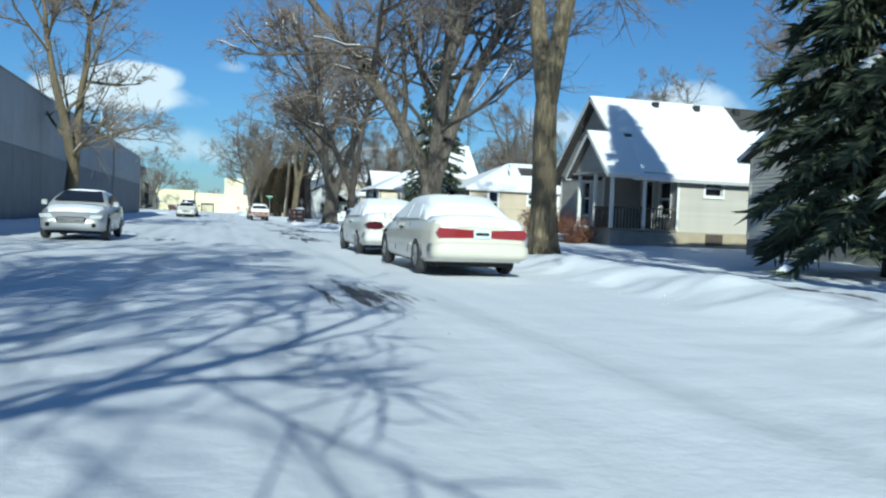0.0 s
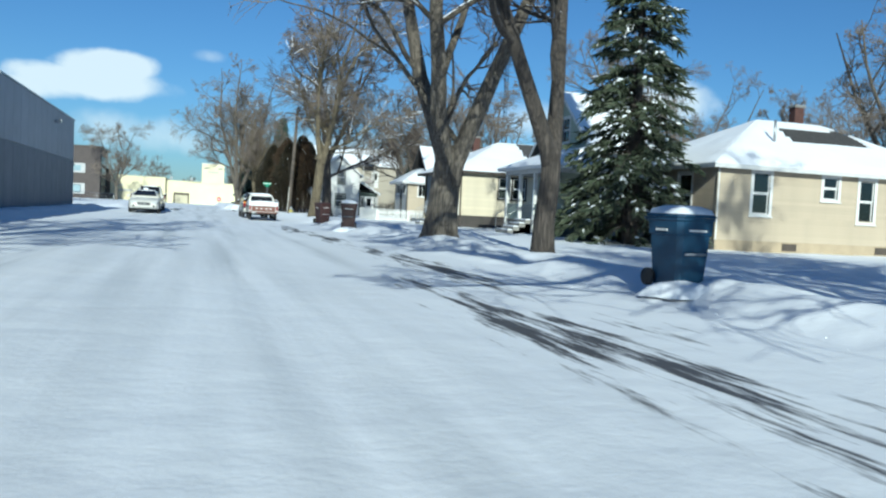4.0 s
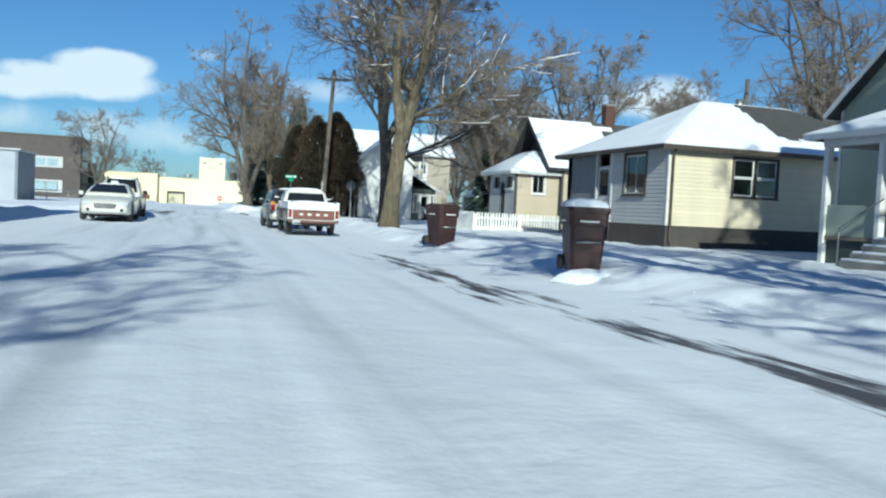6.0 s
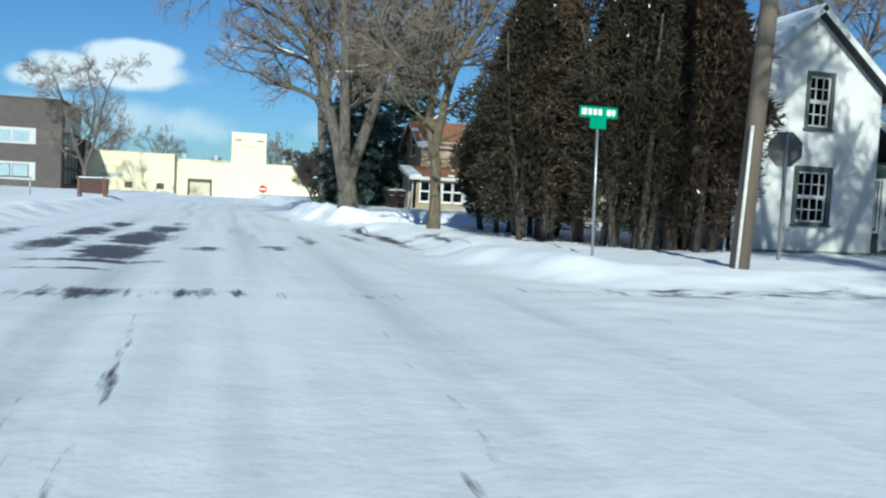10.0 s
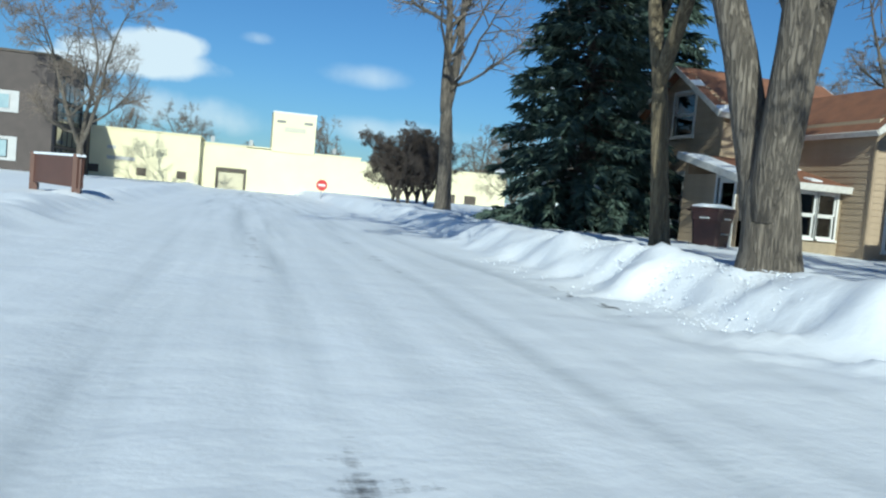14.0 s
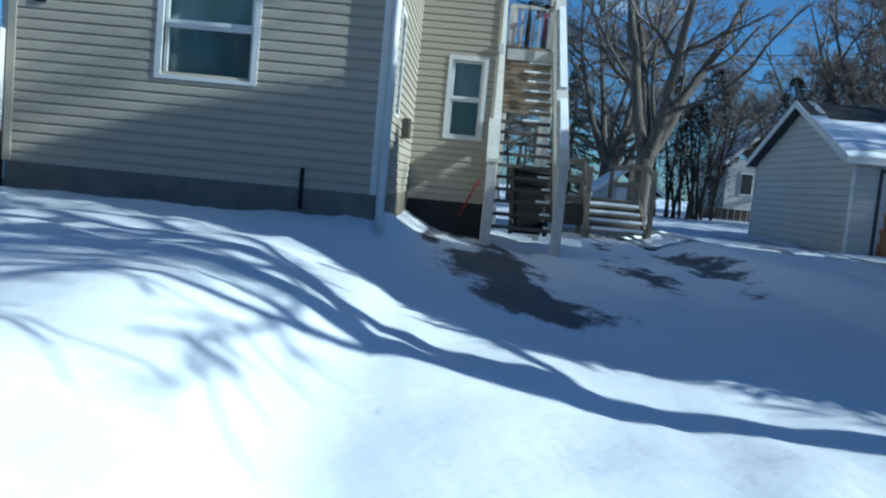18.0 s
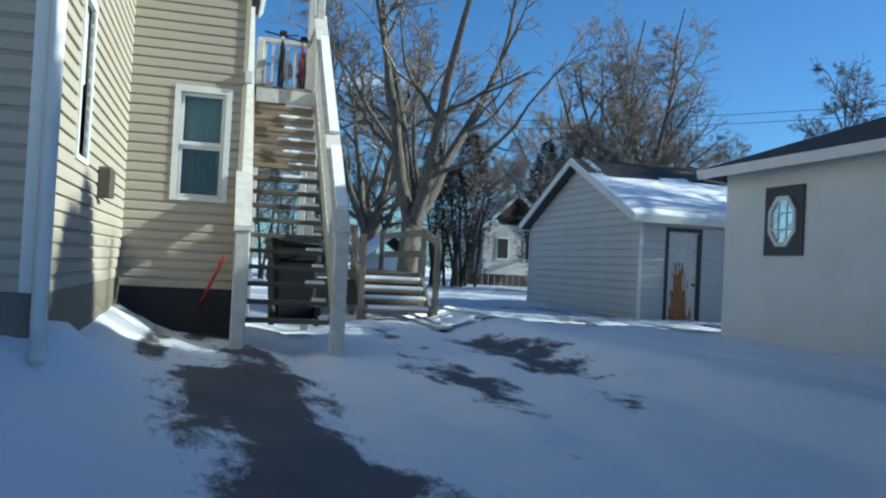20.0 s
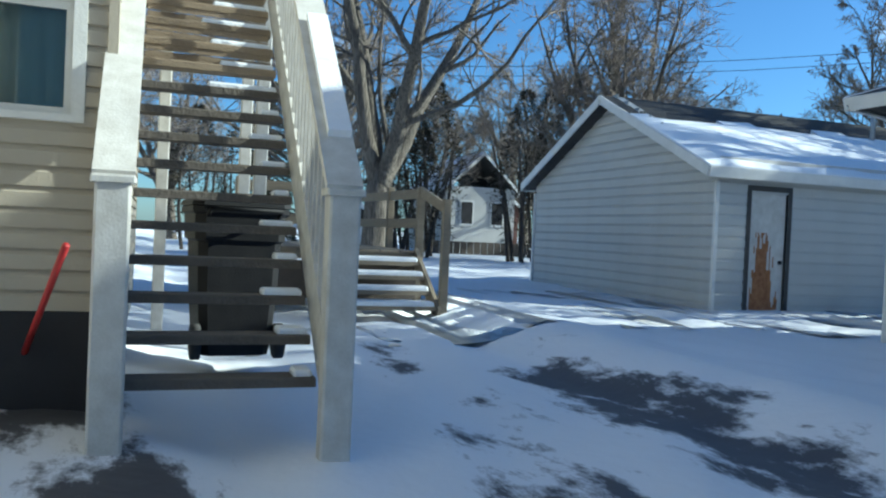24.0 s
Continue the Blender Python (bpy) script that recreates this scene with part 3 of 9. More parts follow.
    def window(self, s0, z0, s1, z1, casing=WHITE, w=0.09, split=True, muntins=(0, 0), blind=None, sill=True, glass=GLASS, meeting=0.5):
        """An opening with casing, sill, sashes and panes, set into the wall before build()."""
        self.holes.append((s0, z0, s1, z1))
        m = Mesh()
        for a, b, c, d in ((s0 - w, z1, s1 + w, z1 + w * 1.1), (s0 - w, z0, s0, z1), (s1, z0, s1 + w, z1), (s0 - w, z0 - w * 0.6, s1 + w, z0)):
            self.slab(m, a, b, c, d, -self.thick, 0.04)
        win = part("window", m, casing, self.house)
        if sill:
            k = Mesh()
            self.slab(k, s0 - w - 0.03, z0 - w * 0.6 - 0.04, s1 + w + 0.03, z0 - w * 0.6, 0.0, 0.085)
            part("sill", k, casing, win)
        sash = Mesh()
        t = 0.045
        zm = z0 + (z1 - z0) * meeting
        rows = [(z0, zm, -0.07), (zm, z1, -0.04)] if split else [(z0, z1, -0.05)]
        for a, b, d in rows:
            for e in ((s0, a, s0 + t, b), (s1 - t, a, s1, b), (s0 + t, a, s1 - t, a + t), (s0 + t, b - t, s1 - t, b)):
                self.slab(sash, *e, d - 0.02, d + 0.02)
            for i in range(1, muntins[0] + 1):
                s = s0 + (s1 - s0) * i / (muntins[0] + 1)
                self.slab(sash, s - 0.012, a + t, s + 0.012, b - t, d - 0.012, d + 0.014)
            for i in range(1, muntins[1] + 1):
                z = a + (b - a) * i / (muntins[1] + 1)
                self.slab(sash, s0 + t, z - 0.012, s1 - t, z + 0.012, d - 0.011, d + 0.013)
            g = Mesh()
            self.slab(g, s0 + t, a + t, s1 - t, b - t, d - 0.004, d + 0.004)
            pane = part("pane", g, glass, win)
            pane.visible_shadow = False
        part("sash", sash, casing if casing.name.startswith(("white", "worn")) else WHITE, win)
        if blind:
            for (a, b), mat_ in blind:
                k = Mesh()
                zz0, zz1 = z0 + (z1 - z0) * a, z0 + (z1 - z0) * b
                n = 14
                v = [self.at(s0 + (s1 - s0) * i / n, z, -0.16 + 0.004 * (i % 2)) for z in (zz0, zz1) for i in range(n + 1)]
                k.add(v, [(i, i + 1, n + 2 + i, n + 1 + i) for i in range(n)])
                part("curtain", k, mat_, win)
        return win

    def door(self, s0, z0, s1, z1, leaf, casing=WHITE, w=0.09, glazed=None, knob=True, depth=0.04):
        self.holes.append((s0, z0, s1, z1))
        m = Mesh()
        for a, b, c, d in ((s0 - w, z1, s1 + w, z1 + w), (s0 - w, z0, s0, z1), (s1, z0, s1 + w, z1)):
            self.slab(m, a, b, c, d, -self.thick, 0.04)
        fr = part("door", m, casing, self.house)
        l = Mesh()
        if glazed:
            a, b, c, d = s0 + (s1 - s0) * glazed[0], z0 + (z1 - z0) * glazed[1], s0 + (s1 - s0) * glazed[2], z0 + (z1 - z0) * glazed[3]
            for e in ((s0, z0, s1, b), (s0, d, s1, z1), (s0, b, a, d), (c, b, s1, d)):
                self.slab(l, *e, -depth - 0.04, -depth)
            g = Mesh()
            self.slab(g, a, b, c, d, -depth - 0.025, -depth - 0.015)
            part("pane", g, GLASS, fr).visible_shadow = False
        else:
            self.slab(l, s0, z0, s1, z1, -depth - 0.04, -depth)
            hgt, wid = z1 - z0, s1 - s0
        part("leaf", l, leaf, fr)
        if knob:
            k = Mesh().tube([self.at(s1 - 0.08, z0 + 0.95, -depth), self.at(s1 - 0.08, z0 + 0.95, 0.03)], 0.028, 10)
            part("door_handle", k, BLACK, fr)
        return fr


def patchy(m, corners, n, amount, rs, lift, keep=None):
    """Snow lying on the flat four-sided roof face `corners`, n cells a side, with an uneven thickness and ragged lower edge."""
    a, b, c, d = [Vector(p) for p in corners]
    nrm = (b - a).cross(d - a).normalized()
    if nrm.z < 0:
        nrm = -nrm
    nu, nv = n
    top, idx = [], {}
    for j in range(nv + 1):
        for i in range(nu + 1):
            u, v = i / nu, j / nv
            p = a.lerp(b, u).lerp(d.lerp(c, u), v)
            h = amount * (0.75 + 0.5 * noise.noise(p * 0.7) + 0.2 * noise.noise(p * 2.3))
            e = min(i, nu - i, j, nv - j)
            p = p + nrm * (lift + (h if e else h * 0.25))
            if keep and not keep(p, u, v):
                continue
            idx[i, j] = len(top)
            top.append(tuple(p))
    faces = [(idx[i, j], idx[i + 1, j], idx[i + 1, j + 1], idx[i, j + 1]) for j in range(nv) for i in range(nu) if all(k in idx for k in ((i, j), (i + 1, j), (i + 1, j + 1), (i, j + 1)))]
    base = len(m.v)
    m.add(top, faces, True)
    # skirts down to the roof
    edges = {}
    for f in faces:
        for k in range(4):
            e = (f[k], f[(k + 1) % 4])
            if (e[1], e[0]) in edges:
                del edges[e[1], e[0]]
            else:
                edges[e] = 1
    for p, q in edges:
        vp, vq = Vector(top[p]), Vector(top[q])
        lp, lq = vp - nrm * (amount + lift * 0.5), vq - nrm * (amount + lift * 0.5)
        m.add([tuple(vq), tuple(vp), tuple(lp), tuple(lq)], [(0, 1, 2, 3)], False)


def slope_roof(house, corners, shingle=SHINGLE, fascia=WHITE, thick=0.12, snow=0.07, cells=None, keep=None, edges=(0, 1, 2, 3)):
    """One roof face from its four corners (eave, eave, ridge, ridge): shingled slab, fascia boards and snow."""
    P = [Vector(p) for p in corners]
    nrm = (P[1] - P[0]).cross(P[3] - P[0]).normalized()
    if nrm.z < 0:
        nrm = -nrm
    m = Mesh()
    q = [p - nrm * thick for p in P]
    m.add([tuple(v) for v in P + q], [(0, 1, 2, 3), (7, 6, 5, 4), (0, 4, 5, 1), (1, 5, 6, 2), (2, 6, 7, 3), (3, 7, 4, 0)])
    roof = part("roof", m, shingle, house)
    if fascia:
        for i in edges:
            a, b = P[i], P[(i + 1) % 4]
            if (b - a).length < 0.3:
                continue
            f = Mesh()
            off = (b - a).normalized().cross(nrm) * 0.016
            cen = sum(P, Vector()) / 4
            if (a + off - cen).length < (a - off - cen).length:
                off = -off
            f.beam(a + off - nrm * thick * 0.62, b + off - nrm * thick * 0.62, 0.03, thick * 1.25, nrm)
            part("fascia", f, fascia, roof)
    if snow:
        s = Mesh()
        L1, L2 = (P[1] - P[0]).length, (P[3] - P[0]).length
        patchy(s, corners, cells or (max(6, int(L1 / 0.35)), max(5, int(L2 / 0.35))), snow, None, 0.004, keep)
        part("roof_snow", s, ROOF_SNOW, roof, "patchy white snow lying on the roof")
    return roof


def gable_roof(house, x0, x1, y0, y1, ze, zr, ridge="x", over=0.35, rake=0.35, **kw):
    """Two roof faces over a rectangle; ze: height at the wall line, zr: ridge."""
    if ridge == "x":
        yc, sl = (y0 + y1) / 2, (zr - ze) / ((y1 - y0) / 2)
        e = ze - sl * over
        a = slope_roof(house, [(x0 - rake, y0 - over, e), (x1 + rake, y0 - over, e), (x1 + rake, yc, zr), (x0 - rake, yc, zr)], edges=(0, 1, 3), **kw)
        b = slope_roof(house, [(x1 + rake, y1 + over, e), (x0 - rake, y1 + over, e), (x0 - rake, yc, zr), (x1 + rake, yc, zr)], edges=(0, 1, 3), **kw)
    else:
        xc, sl = (x0 + x1) / 2, (zr - ze) / ((x1 - x0) / 2)
        e = ze - sl * over
        a = slope_roof(house, [(x0 - over, y1 + rake, e), (x0 - over, y0 - rake, e), (xc, y0 - rake, zr), (xc, y1 + rake, zr)], edges=(0, 1, 3), **kw)
        b = slope_roof(house, [(x1 + over, y0 - rake, e), (x1 + over, y1 + rake, e), (xc, y1 + rake, zr), (xc, y0 - rake, zr)], edges=(0, 1, 3), **kw)
    return a, b


def hip_roof(house, x0, x1, y0, y1, ze, zr, over=0.4, inset=None, **kw):
    """Four roof faces over a rectangle longer in x."""
    X0, X1, Y0, Y1, yc = x0 - over, x1 + over, y0 - over, y1 + over, (y0 + y1) / 2
    i = inset or (Y1 - Y0) / 2
    slope_roof(house, [(X0, Y0, ze), (X1, Y0, ze), (X1 - i, yc, zr), (X0 + i, yc, zr)], edges=(0,), **kw)
    slope_roof(house, [(X1, Y1, ze), (X0, Y1, ze), (X0 + i, yc, zr), (X1 - i, yc, zr)], edges=(0,), **kw)
    slope_roof(house, [(X0, Y1, ze), (X0, Y0, ze), (X0 + i, yc - 0.02, zr), (X0 + i, yc + 0.02, zr)], edges=(0,), **kw)
    slope_roof(house, [(X1, Y0, ze), (X1, Y1, ze), (X1 - i, yc + 0.02, zr), (X1 - i, yc - 0.02, zr)], edges=(0,), **kw)


def box_part(house, name, mat_, *bx, label="", c=0.0):
    return part(name, Mesh().box(*bx, c), mat_, house, label)


def plain_walls(house, x0, x1, y0, y1, z0, z1, mat_, sides="NE"):
    """The walls of a house that the street does not see."""
    t = 0.16
    spec = {"N": (x0, y1 - t, x1, y1), "E": (x1 - t, y0 + t, x1, y1 - t), "S": (x0, y0, x1, y0 + t), "W": (x0, y0 + t, x0 + t, y1 - t)}
    for s in sides:
        a, b, c, d = spec[s]
        box_part(house, "back_wall", mat_, a, b, z0, c, d, z1)
def paint(name, c, k=0.86, vary=0.04):
    return surf(name, c, tuple(v * k for v in c), 1.5, 0.65, 0.12, 70, vary=vary)


BRIGHTBEIGE = paint("brightened_beige_siding", (0.6, 0.58, 0.52))
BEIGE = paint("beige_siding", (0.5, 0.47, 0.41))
# siding of house 0; on the bungalow, beige with the porch's shade in it
GREYBEIGE = paint("grey_and_shaded_beige_siding", (0.4, 0.39, 0.37))
TAN = paint("tan_siding", (0.5, 0.42, 0.31))
CREAM = paint("cream_siding", (0.68, 0.6, 0.44))
GREEN = paint("sage_green_siding", (0.4, 0.45, 0.36))
DARKGREEN = paint("dark_green_boards", (0.05, 0.07, 0.06))
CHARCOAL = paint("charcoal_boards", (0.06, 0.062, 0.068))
WHITEWALL = surf("white_stucco", (0.7, 0.7, 0.68), (0.6, 0.6, 0.58), 1.2, 0.8, 0.4, 30)
BROWN = paint("brown_shingle_siding", (0.44, 0.34, 0.235), 0.75)
GREIGE = paint("greige_vinyl_siding", (0.42, 0.375, 0.3), 0.94, 0.02)
LIGHTGREY = paint("light_grey_and_shaded_siding", (0.5, 0.5, 0.49))
BROWNTRIM = surf("brown_trim", (0.09, 0.07, 0.055), (0.06, 0.05, 0.04), 5, 0.7, 0.2, 50)
RUSTROOF = surf("rust_brown_shingle", (0.27, 0.12, 0.065), (0.17, 0.08, 0.05), 2.5, 0.9, 0.8, 45)
CURTAIN = surf("pale_curtain", (0.5, 0.5, 0.47), (0.4, 0.4, 0.38), 3, 0.9)
# grey sheets behind panes; in two-tone windows the upper half is paler
SHADE = surf("grey_pane_backing", (0.66, 0.7, 0.68), (0.56, 0.6, 0.58), 2, 0.8)
DIM_SHADE = surf("dim_grey_pane_backing", (0.36, 0.39, 0.39), (0.26, 0.28, 0.28), 2, 0.8)
BRICK = surf("dark_red_brick", (0.11, 0.05, 0.04), (0.07, 0.035, 0.03), 6, 0.9, 0.5, 40)
TIMBER = surf("weathered_timber", (0.3, 0.25, 0.18), (0.19, 0.16, 0.12), 5, 0.85, 0.4, 40, stretch=(1, 1, 6), spread=0.8)
SIDE = {"S": (1, 0), "W": (0, -1), "N": (-1, 0), "E": (0, 1)}


def wall_on(house, side, a, b, c, z0, z1, core, **kw):
    """A wall on the south/west/north/east side: from a to b along it at the fixed place c (a<b)."""
    o = {"S": (a, c), "W": (c, b), "N": (b, c), "E": (c, a)}[side]
    return Wall(house, o, SIDE[side], b - a, z0, z1, core, **kw)


def chimney(house, x, y, z0, z1, w=0.5):
    ob = box_part(house, "chimney", BRICK, x - w / 2, y - w / 2, z0, x + w / 2, y + w / 2, z1, c=0.02)
    m = Mesh().box(x - w / 2 - 0.05, y - w / 2 - 0.05, z1 + 0.002, x + w / 2 + 0.05, y + w / 2 + 0.05, z1 + 0.1, 0.02)
    part("cap", m, CONCRETE, ob)


def downspout(house, x, y, z0, z1, out=(0, -0.2), mat_=WHITE, r=0.04):
    m = Mesh().tube([(x + out[0] * 1.6, y + out[1] * 1.6, z1 + 0.02), (x, y, z1 - 0.25), (x, y, z0 + 0.3), (x, y, z0 + 0.18), (x + out[0], y + out[1], z0 + 0.05)], r, 8)
    part("downspout", m, mat_, house)


def stair(house, x0, x1, y, z0, z1, n, run, dirv=1, mat_=CONCRETE, snow=True):
    """Solid steps that climb along +y (dirv 1) or +x (dirv 2) from z0 to z1."""
    for i in range(n):
        h = z0 + (z1 - z0) * (i + 1) / n
        if dirv == 1:
            b = (x0, y + run * i, z0 - 0.3, x1, y + run * n, h)
        else:
            b = (y + run * i, x0, z0 - 0.3, y + run * n, x1, h)
        box_part(house, "step", mat_, *b, c=0.01)
        if snow:
            s = (b[0] + 0.03, b[1] + 0.03, h + 0.002, (b[2 + 1] - 0.03) if dirv == 1 else b[0] + run - 0.02, (b[1] + run - 0.02) if dirv == 1 else b[4] - 0.03, h + 0.05)
            box_part(house, "step_snow", SNOW, s[0], s[1], s[2], s[3], s[4], s[5], c=0.02)


# house 0: grey-beige gable behind the great spruce
h = thing("house", (26, 35, 0), "grey-beige clapboard house with a snowy gable roof behind a spruce", "house")
# west wall's colour is brightened against the spruce's shade; other sides stay grey-beige
w = wall_on(h, "W", 29.8, 40.0, 21.65, 0.1, 3.55, BRIGHTBEIGE, gable=(5.1, 5.85))
w.window(40.0 - 37.35, 2.0, 40.0 - 36.65, 2.75, split=False)
w.window(40.0 - 34.5, 1.6, 40.0 - 33.6, 2.9, BROWNTRIM)
w.build(BRIGHTBEIGE, 0.13, CONCRETE, 0.75, BRIGHTBEIGE)
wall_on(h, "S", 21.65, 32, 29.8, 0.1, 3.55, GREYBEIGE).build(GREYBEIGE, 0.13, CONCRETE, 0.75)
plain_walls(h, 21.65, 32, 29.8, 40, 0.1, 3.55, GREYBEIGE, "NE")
gable_roof(h, 21.65, 32, 29.8, 40.0, 3.55, 5.9, "x", fascia=WHITE)

# house 1: beige bungalow with a dark corner porch
h = thing("house", (26, 52, 0), "beige bungalow with a shaded corner porch and a white snowy roof", "house")
w = wall_on(h, "S", 22.8, 31.2, 47.35, 0.1, 3.35, BEIGE)
w.window(24.05 - 22.8, 2.36, 24.85 - 22.8, 3.05)
w.window(28.2 - 22.8, 1.7, 29.0 - 22.8, 2.95)
w.build(BEIGE, 0.12, surf("tan_foundation", (0.42, 0.36, 0.25), (0.32, 0.27, 0.19), 2, 0.9, 0.4, 30), 0.85, WHITE)
box_part(h, "basement_window", BROWNTRIM, 24.15, 47.28, 0.35, 24.95, 47.33, 0.8)
w = wall_on(h, "W", 51.2, 56.6, 21.1, 0.1, 3.35, BEIGE)
w.window(56.6 - 53.6, 1.45, 56.6 - 52.8, 2.95)
w.build(BEIGE, 0.12, CONCRETE, 0.85, WHITE)
# porch and gable walls: shade put into the colour, grey-beige instead of beige
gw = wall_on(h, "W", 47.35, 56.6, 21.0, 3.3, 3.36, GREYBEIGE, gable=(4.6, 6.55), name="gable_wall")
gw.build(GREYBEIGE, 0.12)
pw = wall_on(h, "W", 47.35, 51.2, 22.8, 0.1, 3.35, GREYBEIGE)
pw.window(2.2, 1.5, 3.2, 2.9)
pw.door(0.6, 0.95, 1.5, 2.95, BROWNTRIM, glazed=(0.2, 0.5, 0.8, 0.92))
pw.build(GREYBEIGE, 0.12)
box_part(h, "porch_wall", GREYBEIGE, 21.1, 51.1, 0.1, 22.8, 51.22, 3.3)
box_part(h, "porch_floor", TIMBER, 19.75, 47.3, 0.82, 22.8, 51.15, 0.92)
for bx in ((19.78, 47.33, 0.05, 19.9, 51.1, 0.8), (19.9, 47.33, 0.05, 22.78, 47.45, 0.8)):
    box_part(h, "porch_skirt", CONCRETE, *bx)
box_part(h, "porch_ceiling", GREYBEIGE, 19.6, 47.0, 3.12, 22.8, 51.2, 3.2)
for px, py in ((19.86, 47.42), (21.3, 47.42), (19.86, 49.2), (19.86, 51.0)):
    box_part(h, "porch_post", WHITE, px - 0.07, py - 0.07, 0.92, px + 0.07, py + 0.07, 3.12, c=0.01)
for a, b in (((19.86, 47.42, 1.75), (22.75, 47.42, 1.75)), ((19.86, 47.42, 1.75), (19.86, 49.2, 1.75))):
    part("porch_rail", Mesh().beam(a, b, 0.08, 0.06), BROWNTRIM, h)
    n = int((Vector(b) - Vector(a)).length / 0.14)
    for i in range(1, n):
        p = Vector(a).lerp(Vector(b), i / n)
        part("baluster", Mesh().box(p.x - 0.02, p.y - 0.02, 0.92, p.x + 0.02, p.y + 0.02, 1.73), BROWNTRIM, h)
bald = lambda p, u, v: not (abs(p.x - 29.2) < 1.6 and p.z > 5.6)
gable_roof(h, 20.9, 31.2, 47.35, 56.6, 3.35, 6.72, "x", over=0.5, rake=0.35, keep=bald)
pg = wall_on(h, "W", 47.0, 51.4, 19.72, 3.12, 3.2, GREYBEIGE, gable=(2.2, 4.75), name="porch_gable")
pg.build(GREYBEIGE, 0.12)
slope_roof(h, [(19.4, 51.6, 3.05), (21.4, 51.6, 3.05), (21.4, 49.2, 4.9), (19.4, 49.2, 4.9)], edges=(0, 3))
slope_roof(h, [(21.0, 46.82, 3.05), (19.4, 46.82, 3.05), (19.4, 49.2, 4.9), (21.0, 49.2, 4.9)], edges=(0, 1))
downspout(h, 21.2, 47.2, 0.9, 3.05, (0, -0.1))
downspout(h, 31.0, 47.2, 0.2, 3.2, (0, -0.1))
stair(h, 49.3, 50.9, 18.55, 0.15, 0.9, 4, 0.3, 2)
for vx in (23.4, 25.5, 27.6):
    part("roof_vent", Mesh().box(vx, 51.35, 6.3, vx + 0.3, 51.6, 6.62, 0.03), DARK, h)
part("vent_pipe", Mesh().tube([(30.4, 51.2, 6.4), (30.4, 51.2, 7.4)], 0.06, 8), METAL, h)

# house 2: tan house, long wall with four white-framed windows
h = thing("house", (27, 81, 0), "tan clapboard house with white window casings and a snowy hip roof", "house")
w = wall_on(h, "S", 21.75, 33.0, 77.1, 0.15, 3.15, TAN)
for a, b, c, d in ((23.16, 1.55, 23.84, 3.0), (26.13, 2.2, 26.76, 3.0), (27.75, 1.45, 28.4, 2.95), (29.22, 1.45, 29.9, 2.95)):
    w.window(a - 21.75, b, c - 21.75, d, w=0.12)
w.build(TAN, 0.11, surf("tan_block", (0.46, 0.37, 0.25), (0.36, 0.29, 0.2), 2, 0.9, 0.4, 30), 0.6, TAN)
for a in (24.5, 28.6):
    box_part(h, "basement_window", BROWNTRIM, a, 77.04, 0.3, a + 0.6, 77.07, 0.55)
w = wall_on(h, "W", 77.1, 85.5, 21.75, 0.15, 3.15, TAN)
w.window(2.0, 1.4, 3.0, 2.9)
w.window(5.6, 1.4, 6.6, 2.9)
w.build(TAN, 0.11, CONCRETE, 0.6, WHITE)
plain_walls(h, 21.75, 33, 77.1, 85.5, 0.15, 3.15, TAN, "NE")
hip_roof(h, 21.75, 33.0, 77.1, 85.5, 3.2, 5.35, keep=lambda p, u, v: not (26.3 < p.x < 29.6 and 4.45 < p.z < 4.95 + 0.04 * (p.x - 26)))
chimney(h, 28.4, 82.2, 4.6, 6.1, 0.45)
part("vent_pipe", Mesh().tube([(25.2, 79.0, 4.1), (25.2, 79.0, 5.1)], 0.05, 8), METAL, h)

# house 3: sage-green house with an open porch
h = thing("house", (25, 92, 0), "sage-green gabled house with an open white-posted porch", "house")
w = wall_on(h, "W", 89.5, 97.4, 22.6, 0.15, 4.6, GREEN, gable=(3.95, 7.35))
w.window(3.45, 4.9, 4.45, 6.1)
w.window(2.0, 1.5, 3.3, 3.0)
w.door(6.2, 0.95, 7.1, 2.95, WHITE, glazed=(0.2, 0.45, 0.8, 0.92))
w.build(GREEN, 0.12, CONCRETE, 0.85, WHITE)
wall_on(h, "S", 22.6, 25.4, 89.5, 0.15, 4.6, GREEN).build(GREEN, 0.12, CONCRETE, 0.85, WHITE)
plain_walls(h, 22.6, 25.4, 89.5, 97.4, 0.15, 4.6, GREEN, "NE")
gable_roof(h, 22.6, 25.4, 89.5, 97.4, 4.6, 7.4, "x", over=0.4, rake=0.4)
box_part(h, "porch_floor", TIMBER, 19.9, 88.0, 0.8, 22.6, 94.6, 0.9)
slope_roof(h, [(19.5, 95.0, 3.4), (19.5, 87.6, 3.4), (21.2, 89.6, 4.15), (21.2, 93.0, 4.15)], edges=(0,))
slope_roof(h, [(19.5, 87.6, 3.4), (22.6, 87.6, 3.4), (22.6, 89.6, 4.15), (21.2, 89.6, 4.15)], edges=(0,))
slope_roof(h, [(22.6, 95.0, 3.4), (19.5, 95.0, 3.4), (21.2, 93.0, 4.15), (22.6, 93.0, 4.15)], edges=(0,))
slope_roof(h, [(21.2, 93.0, 4.15), (21.2, 89.6, 4.15), (22.6, 89.6, 4.5), (22.6, 93.0, 4.5)], edges=())
box_part(h, "porch_end_wall", GREEN, 22.5, 88.1, 0.1, 22.62, 89.5, 3.4)
box_part(h, "porch_beam", WHITE, 19.85, 88.0, 3.1, 20.05, 94.6, 3.35)
box_part(h, "porch_beam", WHITE, 20.05, 88.0, 3.1, 22.6, 88.2, 3.35)
box_part(h, "porch_beam", WHITE, 20.05, 94.4, 3.1, 22.6, 94.6, 3.35)
